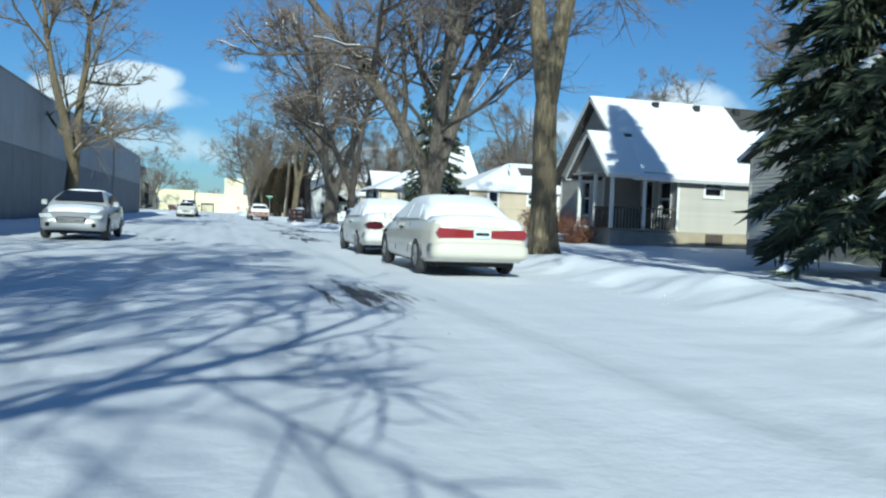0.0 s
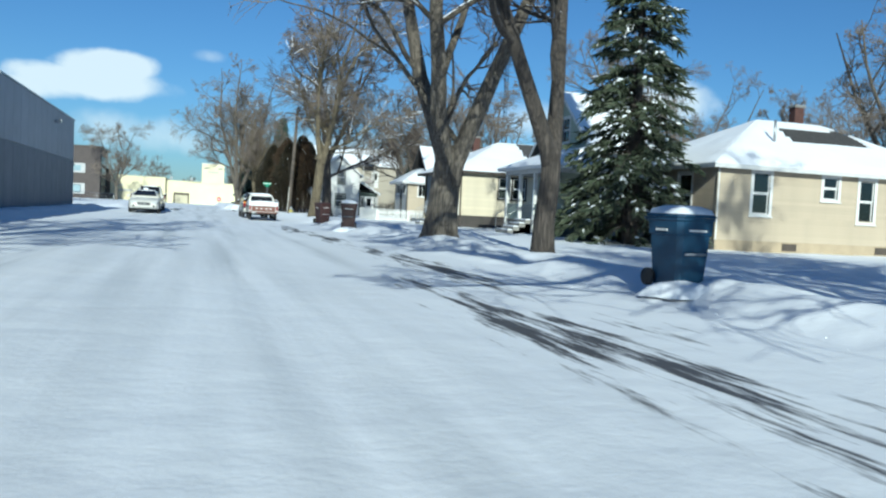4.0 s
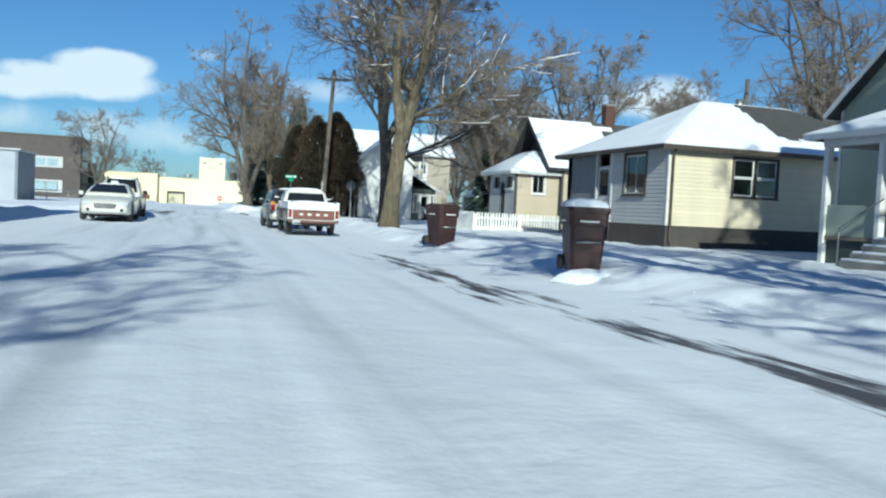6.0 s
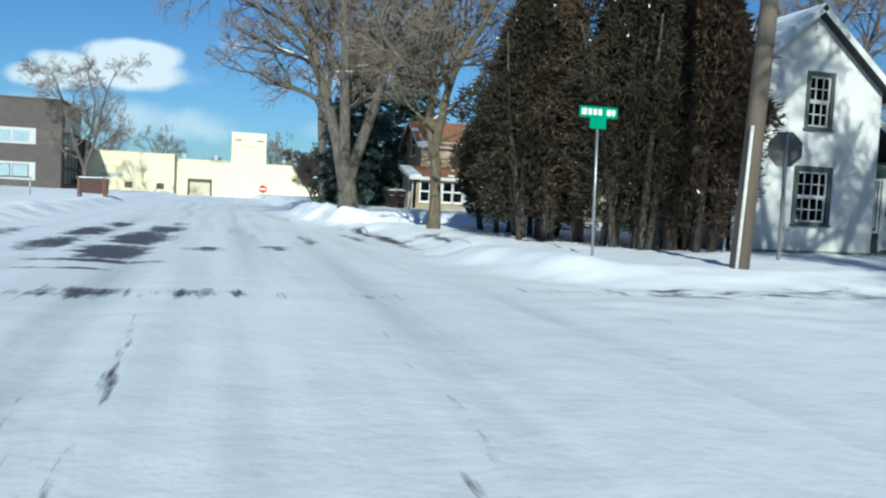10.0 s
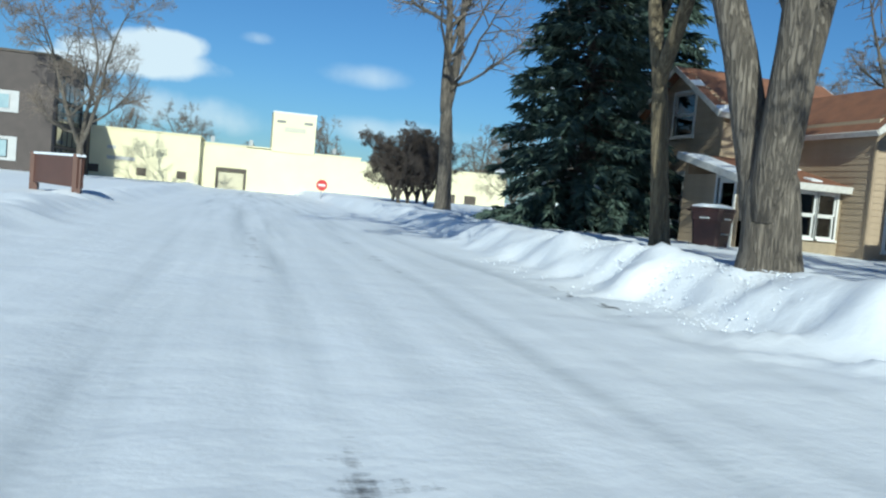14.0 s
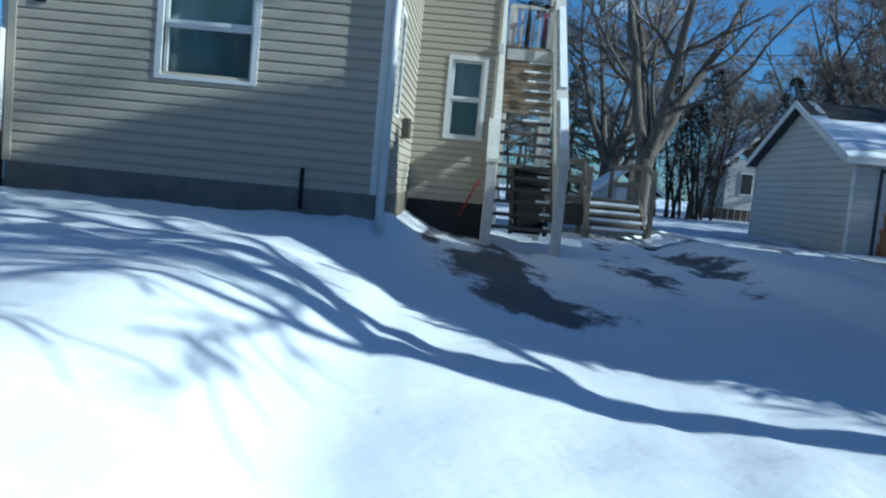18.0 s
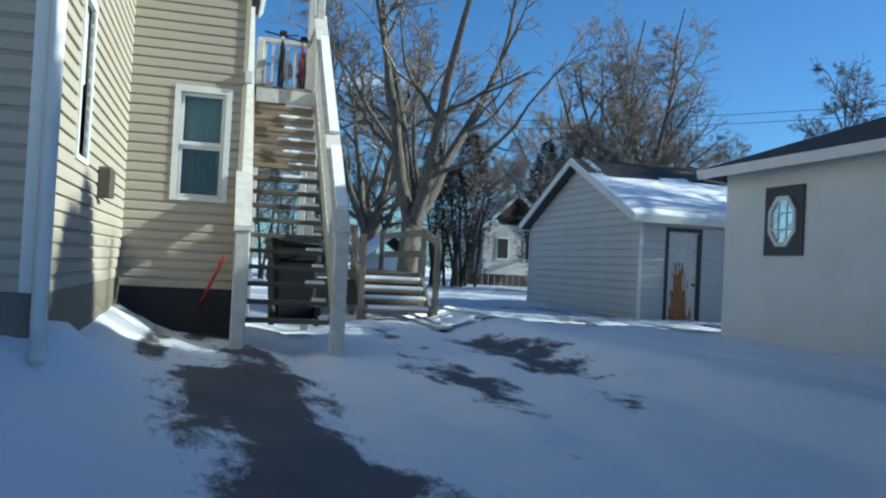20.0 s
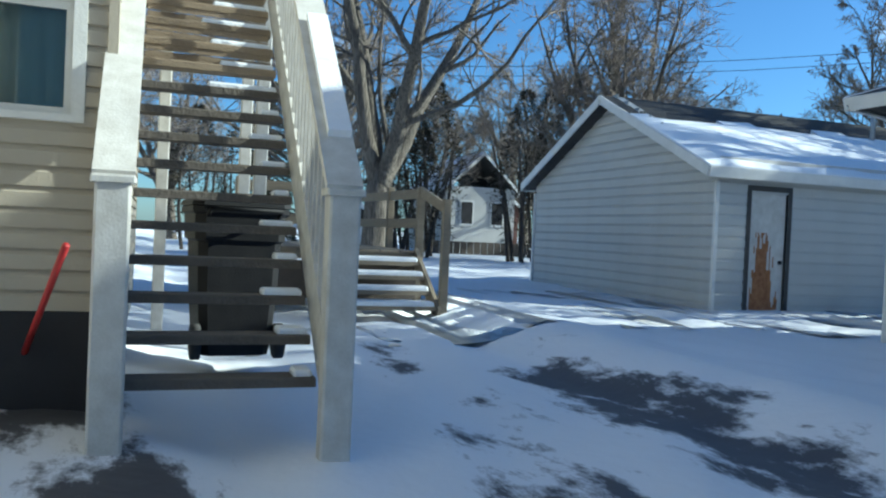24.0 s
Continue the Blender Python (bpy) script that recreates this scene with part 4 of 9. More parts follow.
for px, py in ((19.95, 88.1), (19.95, 90.4), (19.95, 92.5), (19.95, 94.5), (22.4, 88.1)):
    box_part(h, "porch_post", WHITE, px - 0.09, py - 0.09, 0.1, px + 0.09, py + 0.09, 3.1, c=0.015)
for bx in ((19.93, 88.2, 0.9, 20.02, 90.4, 1.65), (19.93, 92.5, 0.9, 20.02, 94.5, 1.65), (20.0, 88.05, 0.9, 22.5, 88.15, 1.65)):
    box_part(h, "porch_wall", GREEN, *bx)
for bx in ((19.97, 88.2, 0.1, 20.05, 90.3, 0.8), (20.0, 88.08, 0.1, 22.5, 88.14, 0.8), (19.97, 92.5, 0.1, 20.05, 94.5, 0.8)):
    box_part(h, "porch_lattice", DARKGREEN, *bx)
stair(h, 90.6, 92.3, 18.7, 0.2, 0.88, 4, 0.3, 2)
for y in (90.55, 92.35):
    part("hand_rail", Mesh().tube([(18.7, y, 0.2), (18.7, y, 1.1), (19.9, y, 1.8)], 0.02, 6), METAL, h)

# house 4: cream house with a hip roof
h = thing("house", (24, 106, 0), "cream clapboard house with a snowy hip roof on a dark base", "house")
DARKBASE = surf("dark_brown_base", (0.07, 0.06, 0.055), (0.05, 0.045, 0.04), 3, 0.85, 0.3, 30)
w = wall_on(h, "S", 19.4, 30.5, 101.8, 0.1, 3.5, CREAM)
w.window(21.86 - 19.4, 2.0, 22.65 - 19.4, 3.2, BROWNTRIM, w=0.08, blind=(((0.0, 0.5), CURTAIN),))
w.window(22.75 - 19.4, 2.0, 23.55 - 19.4, 3.2, BROWNTRIM, w=0.08)
w.build(CREAM, 0.13, DARKBASE, 0.92)
# west side: cream siding with the grey of skylit shade put into its colour
w = wall_on(h, "W", 101.8, 106.1, 19.4, 0.1, 3.5, LIGHTGREY)
w.window(106.1 - 105.0, 1.95, 106.1 - 103.4, 3.28, BROWNTRIM, w=0.1, split=False, muntins=(1, 0))
w.build(LIGHTGREY, 0.13, DARKBASE, 0.92, WHITE)
# recessed porch wall, much darker than the walls around it
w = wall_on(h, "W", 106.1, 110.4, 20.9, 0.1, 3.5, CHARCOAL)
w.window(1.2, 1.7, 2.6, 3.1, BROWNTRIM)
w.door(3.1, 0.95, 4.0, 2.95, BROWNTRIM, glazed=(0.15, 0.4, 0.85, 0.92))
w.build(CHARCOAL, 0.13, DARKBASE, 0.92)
box_part(h, "porch_wall", LIGHTGREY, 19.4, 106.1, 0.1, 20.9, 106.22, 3.5)
box_part(h, "porch_floor", TIMBER, 19.4, 106.22, 0.82, 20.9, 110.4, 0.92)
box_part(h, "porch_wall", LIGHTGREY, 19.42, 107.5, 0.92, 19.52, 110.4, 1.75)
box_part(h, "porch_base", DARKBASE, 19.45, 106.22, 0.1, 19.55, 110.4, 0.82)
box_part(h, "porch_screen", surf("dark_screen", (0.2, 0.22, 0.24), (0.15, 0.165, 0.18), 4, 0.9), 19.5, 107.6, 1.75, 19.53, 110.4, 3.4)
dr = box_part(h, "storm_door", OLD_WHITE, 19.46, 106.42, 0.92, 19.5, 107.42, 2.98, c=0.005)
part("pane", Mesh().box(19.44, 106.55, 1.9, 19.455, 107.29, 2.85), GLASS, dr)
for y in (106.3, 107.55, 110.3):
    box_part(h, "porch_post", LIGHTGREY, 19.4, y - 0.06, 0.92, 19.54, y + 0.06, 3.5)
plain_walls(h, 19.4, 30.5, 101.8, 110.4, 0.1, 3.5, CREAM, "NE")
hip_roof(h, 19.4, 30.5, 101.8, 110.4, 3.5, 5.6, over=0.45, inset=4.1, fascia=BROWNTRIM, keep=lambda p, u, v: not (p.y < 106 and p.x > 24.3 and p.z > 4.2 + 0.1 * math.sin(p.x * 4)))
downspout(h, 19.5, 101.68, 0.3, 3.4, (0, -0.1), BROWNTRIM)
stair(h, 106.4, 107.5, 18.2, 0.2, 0.88, 4, 0.3, 2)
for y in (106.35, 107.55):
    part("hand_rail", Mesh().tube([(18.2, y, 0.2), (18.2, y, 1.15), (19.4, y, 1.8)], 0.018, 6), METAL, h)
    for i in range(1, 6):
        part("baluster", Mesh().tube([(18.2 + 0.22 * i, y, 0.3 + 0.12 * i), (18.2 + 0.22 * i, y, 1.15 + 0.12 * i)], 0.01, 5), METAL, h)

# house 5: tan cottage with a charcoal gable and a hipped porch
h = thing("house", (25, 120, 0), "small tan cottage with a charcoal gable, hipped porch and brick chimney", "house")
w = wall_on(h, "S", 22.2, 30.0, 117.95, 0.1, 3.65, TAN)
w.window(24.2 - 22.2, 1.6, 24.95 - 22.2, 3.2, WHITE, w=0.08, blind=(((0.3, 1.0), CURTAIN),))
w.build(TAN, 0.11, CONCRETE, 0.4, CHARCOAL)
w = wall_on(h, "W", 117.95, 124.0, 22.2, 0.1, 3.65, CHARCOAL, gable=(3.02, 6.0))
w.build(CHARCOAL, 0.16)
plain_walls(h, 22.2, 30, 117.95, 124, 0.1, 3.65, TAN, "NE")
gable_roof(h, 22.2, 30, 117.95, 124.0, 3.7, 6.05, "x", over=0.4, rake=0.9, fascia=CHARCOAL, keep=lambda p, u, v: p.x < 26.3 + 0.5 * math.sin(p.z * 9) - (p.z - 4.5) * 0.5 or p.y > 121)
chimney(h, 25.9, 121.0, 5.4, 7.0, 0.55)
w = wall_on(h, "S", 19.9, 22.2, 118.35, 0.1, 3.15, TAN)
w.window(20.75 - 19.9, 2.1, 21.4 - 19.9, 3.0, WHITE, w=0.06, split=False, muntins=(1, 0))
w.build(TAN, 0.11, CONCRETE, 0.3, CHARCOAL)
w = wall_on(h, "W", 118.35, 122.6, 19.9, 0.1, 3.15, LIGHTGREY)
w.window(122.6 - 122.0, 2.3, 122.6 - 120.9, 2.95, WHITE, w=0.06, split=False, muntins=(1, 0))
w.window(122.6 - 119.9, 2.3, 122.6 - 118.8, 2.95, WHITE, w=0.06, split=False, muntins=(1, 0))
w.door(122.6 - 120.65, 0.4, 122.6 - 120.05, 2.6, CHARCOAL, CHARCOAL, 0.05, glazed=(0.2, 0.5, 0.8, 0.9))
w.build(LIGHTGREY, 0.12, CONCRETE, 0.3, CHARCOAL)
slope_roof(h, [(19.45, 123.0, 3.15), (19.45, 117.95, 3.15), (21.2, 119.8, 4.25), (21.2, 121.2, 4.25)], edges=(0,), fascia=WHITE)
slope_roof(h, [(19.45, 117.95, 3.15), (22.3, 117.95, 3.15), (22.2, 119.8, 4.25), (21.2, 119.8, 4.25)], edges=(0,), fascia=WHITE)
slope_roof(h, [(22.3, 123.0, 3.15), (19.45, 123.0, 3.15), (21.2, 121.2, 4.25), (22.2, 121.2, 4.25)], edges=(0,), fascia=WHITE)

# white gabled house on the corner
h = thing("house", (19.5, 150, 0), "white two-storey gabled house with dark-framed lattice windows", "house")
WIN = surf("dark_window_frame", (0.1, 0.12, 0.11), (0.07, 0.08, 0.075), 5, 0.7)
w = wall_on(h, "S", 17.1, 21.4, 144.95, 0.05, 4.5, WHITEWALL, gable=(2.3, 6.2))
w.window(19.22 - 17.1, 3.36, 19.84 - 17.1, 4.6, WIN, w=0.1, muntins=(2, 1))
w.window(19.06 - 17.1, 1.0, 19.94 - 17.1, 2.25, WIN, w=0.12, muntins=(3, 1))
w.build()
box_part(h, "gable_vent", WHITE, 19.25, 144.9, 5.55, 19.45, 144.94, 5.8)
box_part(h, "water_table", surf("mossy_base", (0.2, 0.22, 0.17), (0.14, 0.15, 0.12), 3, 0.9, 0.4, 30), 17.05, 144.9, -0.2, 21.4, 144.94, 0.28)
w = wall_on(h, "W", 144.95, 147.4, 17.1, 0.05, 4.5, WHITEWALL)
w.window(0.8, 1.0, 1.7, 2.3, WIN, w=0.1, muntins=(2, 1))
w.build()
plain_walls(h, 17.1, 21.4, 144.95, 147.4, 0.05, 4.5, WHITEWALL, "E")
wall_on(h, "N", 17.1, 21.4, 147.4, 0.05, 4.5, WHITEWALL, gable=(2.0, 6.2)).build()
gable_roof(h, 17.1, 21.4, 144.95, 147.4, 4.5, 6.28, "y", over=0.35, rake=0.35)
w = wall_on(h, "S", 21.4, 23.4, 145.6, 0.05, 2.5, DARKGREEN)
w.window(21.72 - 21.4, 0.85, 22.02 - 21.4, 2.15, WHITE, w=0.06, split=False, muntins=(1, 4))
w.window(23.04 - 21.4, 0.85, 23.3 - 21.4, 2.15, WHITE, w=0.06, split=False, muntins=(1, 4))
w.door(22.2 - 21.4, 0.3, 22.9 - 21.4, 2.15, WHITE, WHITE, 0.07, glazed=(0.2, 0.5, 0.8, 0.92))
w.build(DARKGREEN, 0.14)
plain_walls(h, 17.1, 23.4, 147.45, 149.55, 0.05, 2.9, WHITEWALL, "NW")
box_part(h, "side_wall", WHITEWALL, 23.25, 145.76, 0.05, 23.4, 149.39, 2.75)
slope_roof(h, [(23.75, 145.2, 2.45), (23.75, 149.95, 2.9), (21.7, 147.4, 3.75), (21.4, 145.2, 3.8)], edges=(0, 3))
slope_roof(h, [(23.75, 149.95, 2.9), (16.8, 149.95, 2.9), (16.8, 147.4, 4.1), (21.7, 147.4, 3.75)], edges=(0, 1), keep=lambda p, u, v: noise.noise(p * Vector((0.8, 3.0, 3.0))) > 0.1)
downspout(h, 17.05, 144.85, 0.1, 4.3, (-0.05, -0.1))
downspout(h, 23.45, 145.5, 0.1, 2.4, (0.05, -0.1))
# octagonal window in the north end
oc = Mesh()
ring = lambda r, y: [(21.95 + r * 0.8 * math.cos(math.pi * (k + 0.5) / 4), y, 2.0 + r * math.sin(math.pi * (k + 0.5) / 4)) for k in range(8)]
panel = Mesh().box(21.53, 149.555, 1.5, 22.37, 149.59, 2.52, 0.0)
win = part("window", panel, CHARCOAL, h)
oc.add(ring(0.4, 149.595) + ring(0.33, 149.595) + ring(0.4, 149.63) + ring(0.33, 149.63), [f for k in range(8) for f in ((16 + k, 16 + (k + 1) % 8, 24 + (k + 1) % 8, 24 + k), (k, (k + 1) % 8, 16 + (k + 1) % 8, 16 + k), (8 + k, 8 + (k + 1) % 8, 24 + (k + 1) % 8, 24 + k))])
for dx in (-0.09, 0.09):
    oc.box(21.95 + dx - 0.01, 149.595, 1.66, 21.95 + dx + 0.01, 149.615, 2.34)
for dz in (-0.12, 0.12):
    oc.box(21.68, 149.595, 2.0 + dz - 0.01, 22.22, 149.617, 2.0 + dz + 0.01)
part("frame", oc, WHITE, win)
part("pane", Mesh().add(ring(0.335, 149.60), [tuple(range(8))]), GLASS, win, flip=False)

# brown house: a wing with its gable to the street, a gabled wing to the south and a sunroom in their corner
h = thing("house", (20, 178, 0), "brown shingled house with a rust-brown snowy roof and white sunroom windows", "house")
w = wall_on(h, "S", 20.1, 23.1, 174.8, 0.1, 3.75, BROWN, gable=(1.5, 4.85))
w.window(0.62, 0.6, 1.72, 1.95, WHITE, w=0.1)
box_part(h, "window_board", WHITE, 20.74, 174.78, 1.5, 21.8, 174.82, 1.94)
ac = box_part(h, "air_conditioner", OLD_WHITE, 20.85, 174.5, 0.61, 21.7, 174.86, 1.0, c=0.015)
for a in (20.95, 21.33):
    part("grille", Mesh().box(a, 174.49, 0.68, a + 0.3, 174.498, 0.93), DARK, ac)
w.window(0.62, 2.9, 1.72, 4.0, WHITE, w=0.1, split=True, muntins=(1, 0))
w.build(BROWN, 0.16, CONCRETE, 0.3, BROWN)
wall_on(h, "W", 174.8, 178.6, 20.1, 0.1, 3.75, BROWN).build(BROWN, 0.16, CONCRETE, 0.3, BROWN)
box_part(h, "side_wall", BROWN, 22.95, 174.95, 0.1, 23.1, 183.5, 3.75)
RUST_SNOW = lambda p, u, v: noise.noise(p * 0.7 + Vector((3, 0, 0))) > 0.3 or p.z < 3.72 + 0.12 * noise.noise(p * 3)
gable_roof(h, 20.1, 23.1, 174.8, 180.0, 3.75, 4.9, "y", shingle=RUSTROOF, over=0.32, rake=0.3, fascia=OLD_WHITE, keep=RUST_SNOW)
wall_on(h, "S", 18.0, 20.1, 178.6, 0.1, 4.2, BROWN).build(BROWN, 0.16, CONCRETE, 0.3, BROWN)
w = wall_on(h, "W", 178.6, 183.6, 18.0, 0.1, 4.2, BROWN, gable=(2.5, 5.6))
w.window(183.6 - 181.45, 3.5, 183.6 - 180.25, 4.8, WHITE, w=0.09)
w.window(183.6 - 181.55, 0.9, 183.6 - 180.5, 2.3, WHITE, w=0.09, blind=(((0.0, 1.0), SHADE),))
w.build(BROWN, 0.16, CONCRETE, 0.3, BROWN)
plain_walls(h, 18.0, 23.1, 178.6, 183.6, 0.1, 4.2, BROWN, "N")
gable_roof(h, 18.0, 23.1, 178.6, 183.6, 4.2, 5.65, "x", shingle=RUSTROOF, over=0.3, rake=0.35, fascia=OLD_WHITE, keep=lambda p, u, v: noise.noise(p * 0.8) > 0.28 or p.x < 17.95 or (p.z < 4.3 and noise.noise(p * 0.9) > -0.1))
# sunroom
STONE = surf("tan_stone", (0.36, 0.29, 0.2), (0.24, 0.2, 0.14), 4, 0.9, 0.7, 18, spread=0.9)
w = wall_on(h, "S", 16.85, 20.1, 175.8, 0.1, 2.1, STONE)
for a in (0.42, 1.08, 1.82, 2.48):
    w.window(a, 0.75, a + 0.6, 1.9, WHITE, w=0.05, meeting=0.5)
w.build()
w = wall_on(h, "W", 175.8, 178.6, 16.85, 0.1, 2.2, BROWN)
w.door(2.8 - 1.05, 0.25, 2.8 - 0.25, 2.1, WHITE, WHITE, 0.08, glazed=(0.15, 0.3, 0.85, 0.93))
w.build(BROWN, 0.16)
box_part(h, "door_step", CONCRETE, 16.2, 175.85, 0.0, 16.84, 177.0, 0.24)
box_part(h, "side_wall", BROWN, 16.85, 178.45, 0.1, 18.0, 178.6, 2.6)
slope_roof(h, [(16.55, 175.45, 2.12), (20.1, 175.45, 2.12), (20.1, 178.58, 2.8), (16.55, 178.58, 2.8)], shingle=RUSTROOF, thick=0.14, fascia=OLD_WHITE, edges=(0, 1, 3), snow=0.05, keep=lambda p, u, v: noise.noise(p * 0.9) > 0.1 or p.x < 17.6)
settle(h, (17.27, 175.8, 0), (15.18, 147.0, 0.25), (0.849, 0.9, 0.92))
# brown house's garage, its wide door to the south
h = thing("garage", (27.5, 179, 0), "low orange-brown garage with a snowy roof and a panelled white door", "garage")
ORANGE = paint("orange_brown_boards", (0.24, 0.12, 0.07))
w = wall_on(h, "S", 23.2, 32.0, 176.0, 0.1, 2.85, ORANGE)
w.door(24.75 - 23.2, 0.1, 27.5 - 23.2, 1.85, OLD_WHITE, OLD_WHITE, 0.1, knob=False)
w.build(ORANGE, 0.14)
for i in range(3):
    a = 24.95 + i * 0.85
    box_part(h, "door_window", DARK, a, 176.01, 1.05, a + 0.65, 176.03, 1.32)
for i in range(5):
    box_part(h, "door_panel", OLD_WHITE, 24.8, 176.02, 0.12 + 0.35 * i, 27.45, 176.045, 0.12 + 0.35 * i + 0.31)
plain_walls(h, 23.2, 32, 176, 183, 0.1, 2.85, ORANGE, "NE")
slope_roof(h, [(23.2, 175.6, 2.85), (32.4, 175.6, 2.75), (32.4, 179.5, 3.6), (23.2, 179.5, 3.6)], thick=0.22, snow=0.12, edges=(0,))
settle(h, (24.75, 176.0, 0), (24.1, 148.6, 0.25), (1.05, 0.9, 1.05))
# ---- greige vinyl house at the driveway, with its porch, back stair and deck ----
h = thing("house", (22, 166, 0), "two-storey greige vinyl-sided house with white trim beside the driveway", "house")
BLINDGLASS = glass_mat("thin_clear_glass", (0.75, 0.82, 0.82))
BLINDGLASS.node_tree.nodes["Fresnel"].inputs[0].default_value = 1.4
w = wall_on(h, "W", 163.55, 167.75, 19.55, 0.2, 6.6, GREIGE)
s0 = 167.75
w.window(s0 - 166.05, 1.74, s0 - 165.03, 2.9, WHITE, w=0.07, blind=(((0.0, 0.5), DIM_SHADE), ((0.5, 1.0), SHADE)), sill=False, glass=BLINDGLASS)
w.window(s0 - 166.05, 4.6, s0 - 165.03, 5.9, WHITE, w=0.07, sill=False)
w.build(GREIGE, 0.115, surf("weathered_block_base", (0.2, 0.19, 0.17), (0.13, 0.125, 0.115), 3, 0.9, 0.4, 30), 0.62, None, 0.026)
for s in (0.0, 4.2):
    c = Mesh()
    w.slab(c, s - 0.045, 0.62, s + 0.045, 6.6, -0.02, 0.04)
    part("corner_board", c, GREIGE if s == 0 else WHITE, h)
w = wall_on(h, "S", 19.55, 24.8, 163.55, 0.2, 6.6, GREIGE)
w.window(20.98 - 19.55, 1.65, 21.5 - 19.55, 2.9, WHITE, w=0.07, sill=False, glass=BLINDGLASS, blind=(((0.0, 1.0), SHADE),))
w.window(20.98 - 19.55, 4.5, 21.5 - 19.55, 5.8, WHITE, w=0.07, sill=False)
w.build(GREIGE, 0.115, surf("tan_parged_base", (0.26, 0.22, 0.16), (0.18, 0.155, 0.115), 2, 0.9, 0.4, 30), 0.6, None, 0.026)
# rear wing, set out to the south
w = wall_on(h, "W", 162.22, 163.75, 24.8, 0.2, 6.6, GREIGE)
w.window(0.8, 1.6, 1.33, 2.88, WHITE, w=0.07, sill=False, glass=BLINDGLASS, blind=(((0.0, 0.5), DIM_SHADE), ((0.5, 1.0), SHADE)))
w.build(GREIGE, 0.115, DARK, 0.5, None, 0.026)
w = wall_on(h, "S", 24.8, 33.0, 162.22, 0.2, 6.6, GREIGE)
w.window(27.0 - 24.8, 3.9, 27.8 - 24.8, 5.2, WHITE, w=0.07, sill=False)
w.door(29.6 - 24.8, 3.45, 30.45 - 24.8, 5.5, WHITE, WHITE, 0.08, glazed=(0.2, 0.5, 0.8, 0.92))
w.build(GREIGE, 0.115, CONCRETE, 0.5, GREIGE, 0.026)
plain_walls(h, 19.55, 33.0, 163.6, 167.75, 0.2, 6.6, GREIGE, "N")
box_part(h, "back_wall", GREIGE, 32.85, 162.4, 0.2, 33.0, 167.6, 6.6)
gable_roof(h, 19.55, 33.0, 162.22, 167.75, 6.6, 8.6, "x", over=0.45, rake=0.45)
# electric meter box and fittings
box_part(h, "meter_box", BROWNTRIM, 22.3, 163.4, 1.4, 22.56, 163.53, 1.68, c=0.02)
part("hose_tap", Mesh().tube([(19.5, 164.35, 0.4), (19.42, 164.35, 0.42), (19.42, 164.35, 0.85)], 0.025, 6), BLACK, h)
m = Mesh().tube([(19.5, 163.45, 6.5), (19.46, 163.46, 6.2), (19.46, 163.46, 0.42), (19.3, 163.42, 0.3), (19.15, 163.4, 0.26)], 0.05, 8)
part("downspout", m, WHITE, h)
box_part(h, "light", WHITE, 24.7, 162.13, 3.05, 24.8, 162.21, 3.2)
for i, zz in enumerate((2.75, 2.58, 2.41)):
    box_part(h, "number_bar", BLACK, 19.5, 167.38, zz, 19.525, 167.5, zz + 0.12)
settle(h, (19.55, 163.55, 0), (16.85, 136.6, 0.25), (0.825, 0.905, 0.906))

# side porch with white rails
p = thing("porch", (19, 168.6, 0), "white-railed side porch with steps under a small snowy roof", "porch")
box_part(p, "floor", OLD_WHITE, 19.25, 167.8, 0.98, 23.0, 169.0, 1.08)
box_part(p, "skirt", BROWNTRIM, 19.32, 167.8, 0.1, 19.42, 168.95, 0.96)
for i in range(4):
    z = 0.27 + 0.19 * i
    t = box_part(p, "tread", OLD_WHITE, 18.36 + 0.24 * i, 167.9, z, 18.63 + 0.24 * i, 168.88, z + 0.05, c=0.01)
    part("tread_snow", Mesh().box(18.38 + 0.24 * i, 167.93, z + 0.052, 18.6 + 0.24 * i, 168.85, z + 0.085, 0.015), SNOW, t)
    box_part(p, "riser", DARKGREEN, 18.6 + 0.24 * i, 167.92, z - 0.14, 18.62 + 0.24 * i, 168.86, z)
for y in (167.86, 168.92):
    part("stringer", Mesh().beam((18.36, y, 0.2), (19.3, y, 0.98), 0.05, 0.22), OLD_WHITE, p)
    part("hand_rail", Mesh().beam((18.4, y, 1.3), (19.32, y, 2.02), 0.07, 0.06), WHITE, p)
    part("bottom_rail", Mesh().beam((18.4, y, 0.52), (19.32, y, 1.26), 0.05, 0.05), WHITE, p)
    for i in range(1, 7):
        x = 18.4 + 0.92 * i / 7
        part("baluster", Mesh().box(x - 0.018, y - 0.018, 0.54 + 0.72 * i / 7, x + 0.018, y + 0.018, 1.3 + 0.72 * i / 7), WHITE, p)
    box_part(p, "newel_post", WHITE, 18.3, y - 0.065, 0.05, 18.43, y + 0.065, 1.4, c=0.015)
    box_part(p, "post", WHITE, 19.28, y - 0.065, 1.08, 19.41, y + 0.065, 3.14 if y > 168.5 else 2.15, c=0.015)
part("hand_rail", Mesh().beam((19.4, 168.95, 2.0), (23.0, 168.95, 2.0), 0.07, 0.06), WHITE, p)
for i in range(1, 26):
    x = 19.4 + 3.6 * i / 26
    part("baluster", Mesh().box(x - 0.018, 168.93, 1.08, x + 0.018, 168.97, 1.98), WHITE, p)
for x in (21.2, 23.0):
    box_part(p, "post", WHITE, x - 0.06, 168.89, 1.08, x + 0.06, 169.01, 3.14, c=0.015)
slope_roof(p, [(19.1, 169.25, 3.28), (19.1, 167.78, 3.3), (19.6, 167.78, 3.6), (19.9, 168.8, 3.6)], edges=(0, 3), thick=0.16)
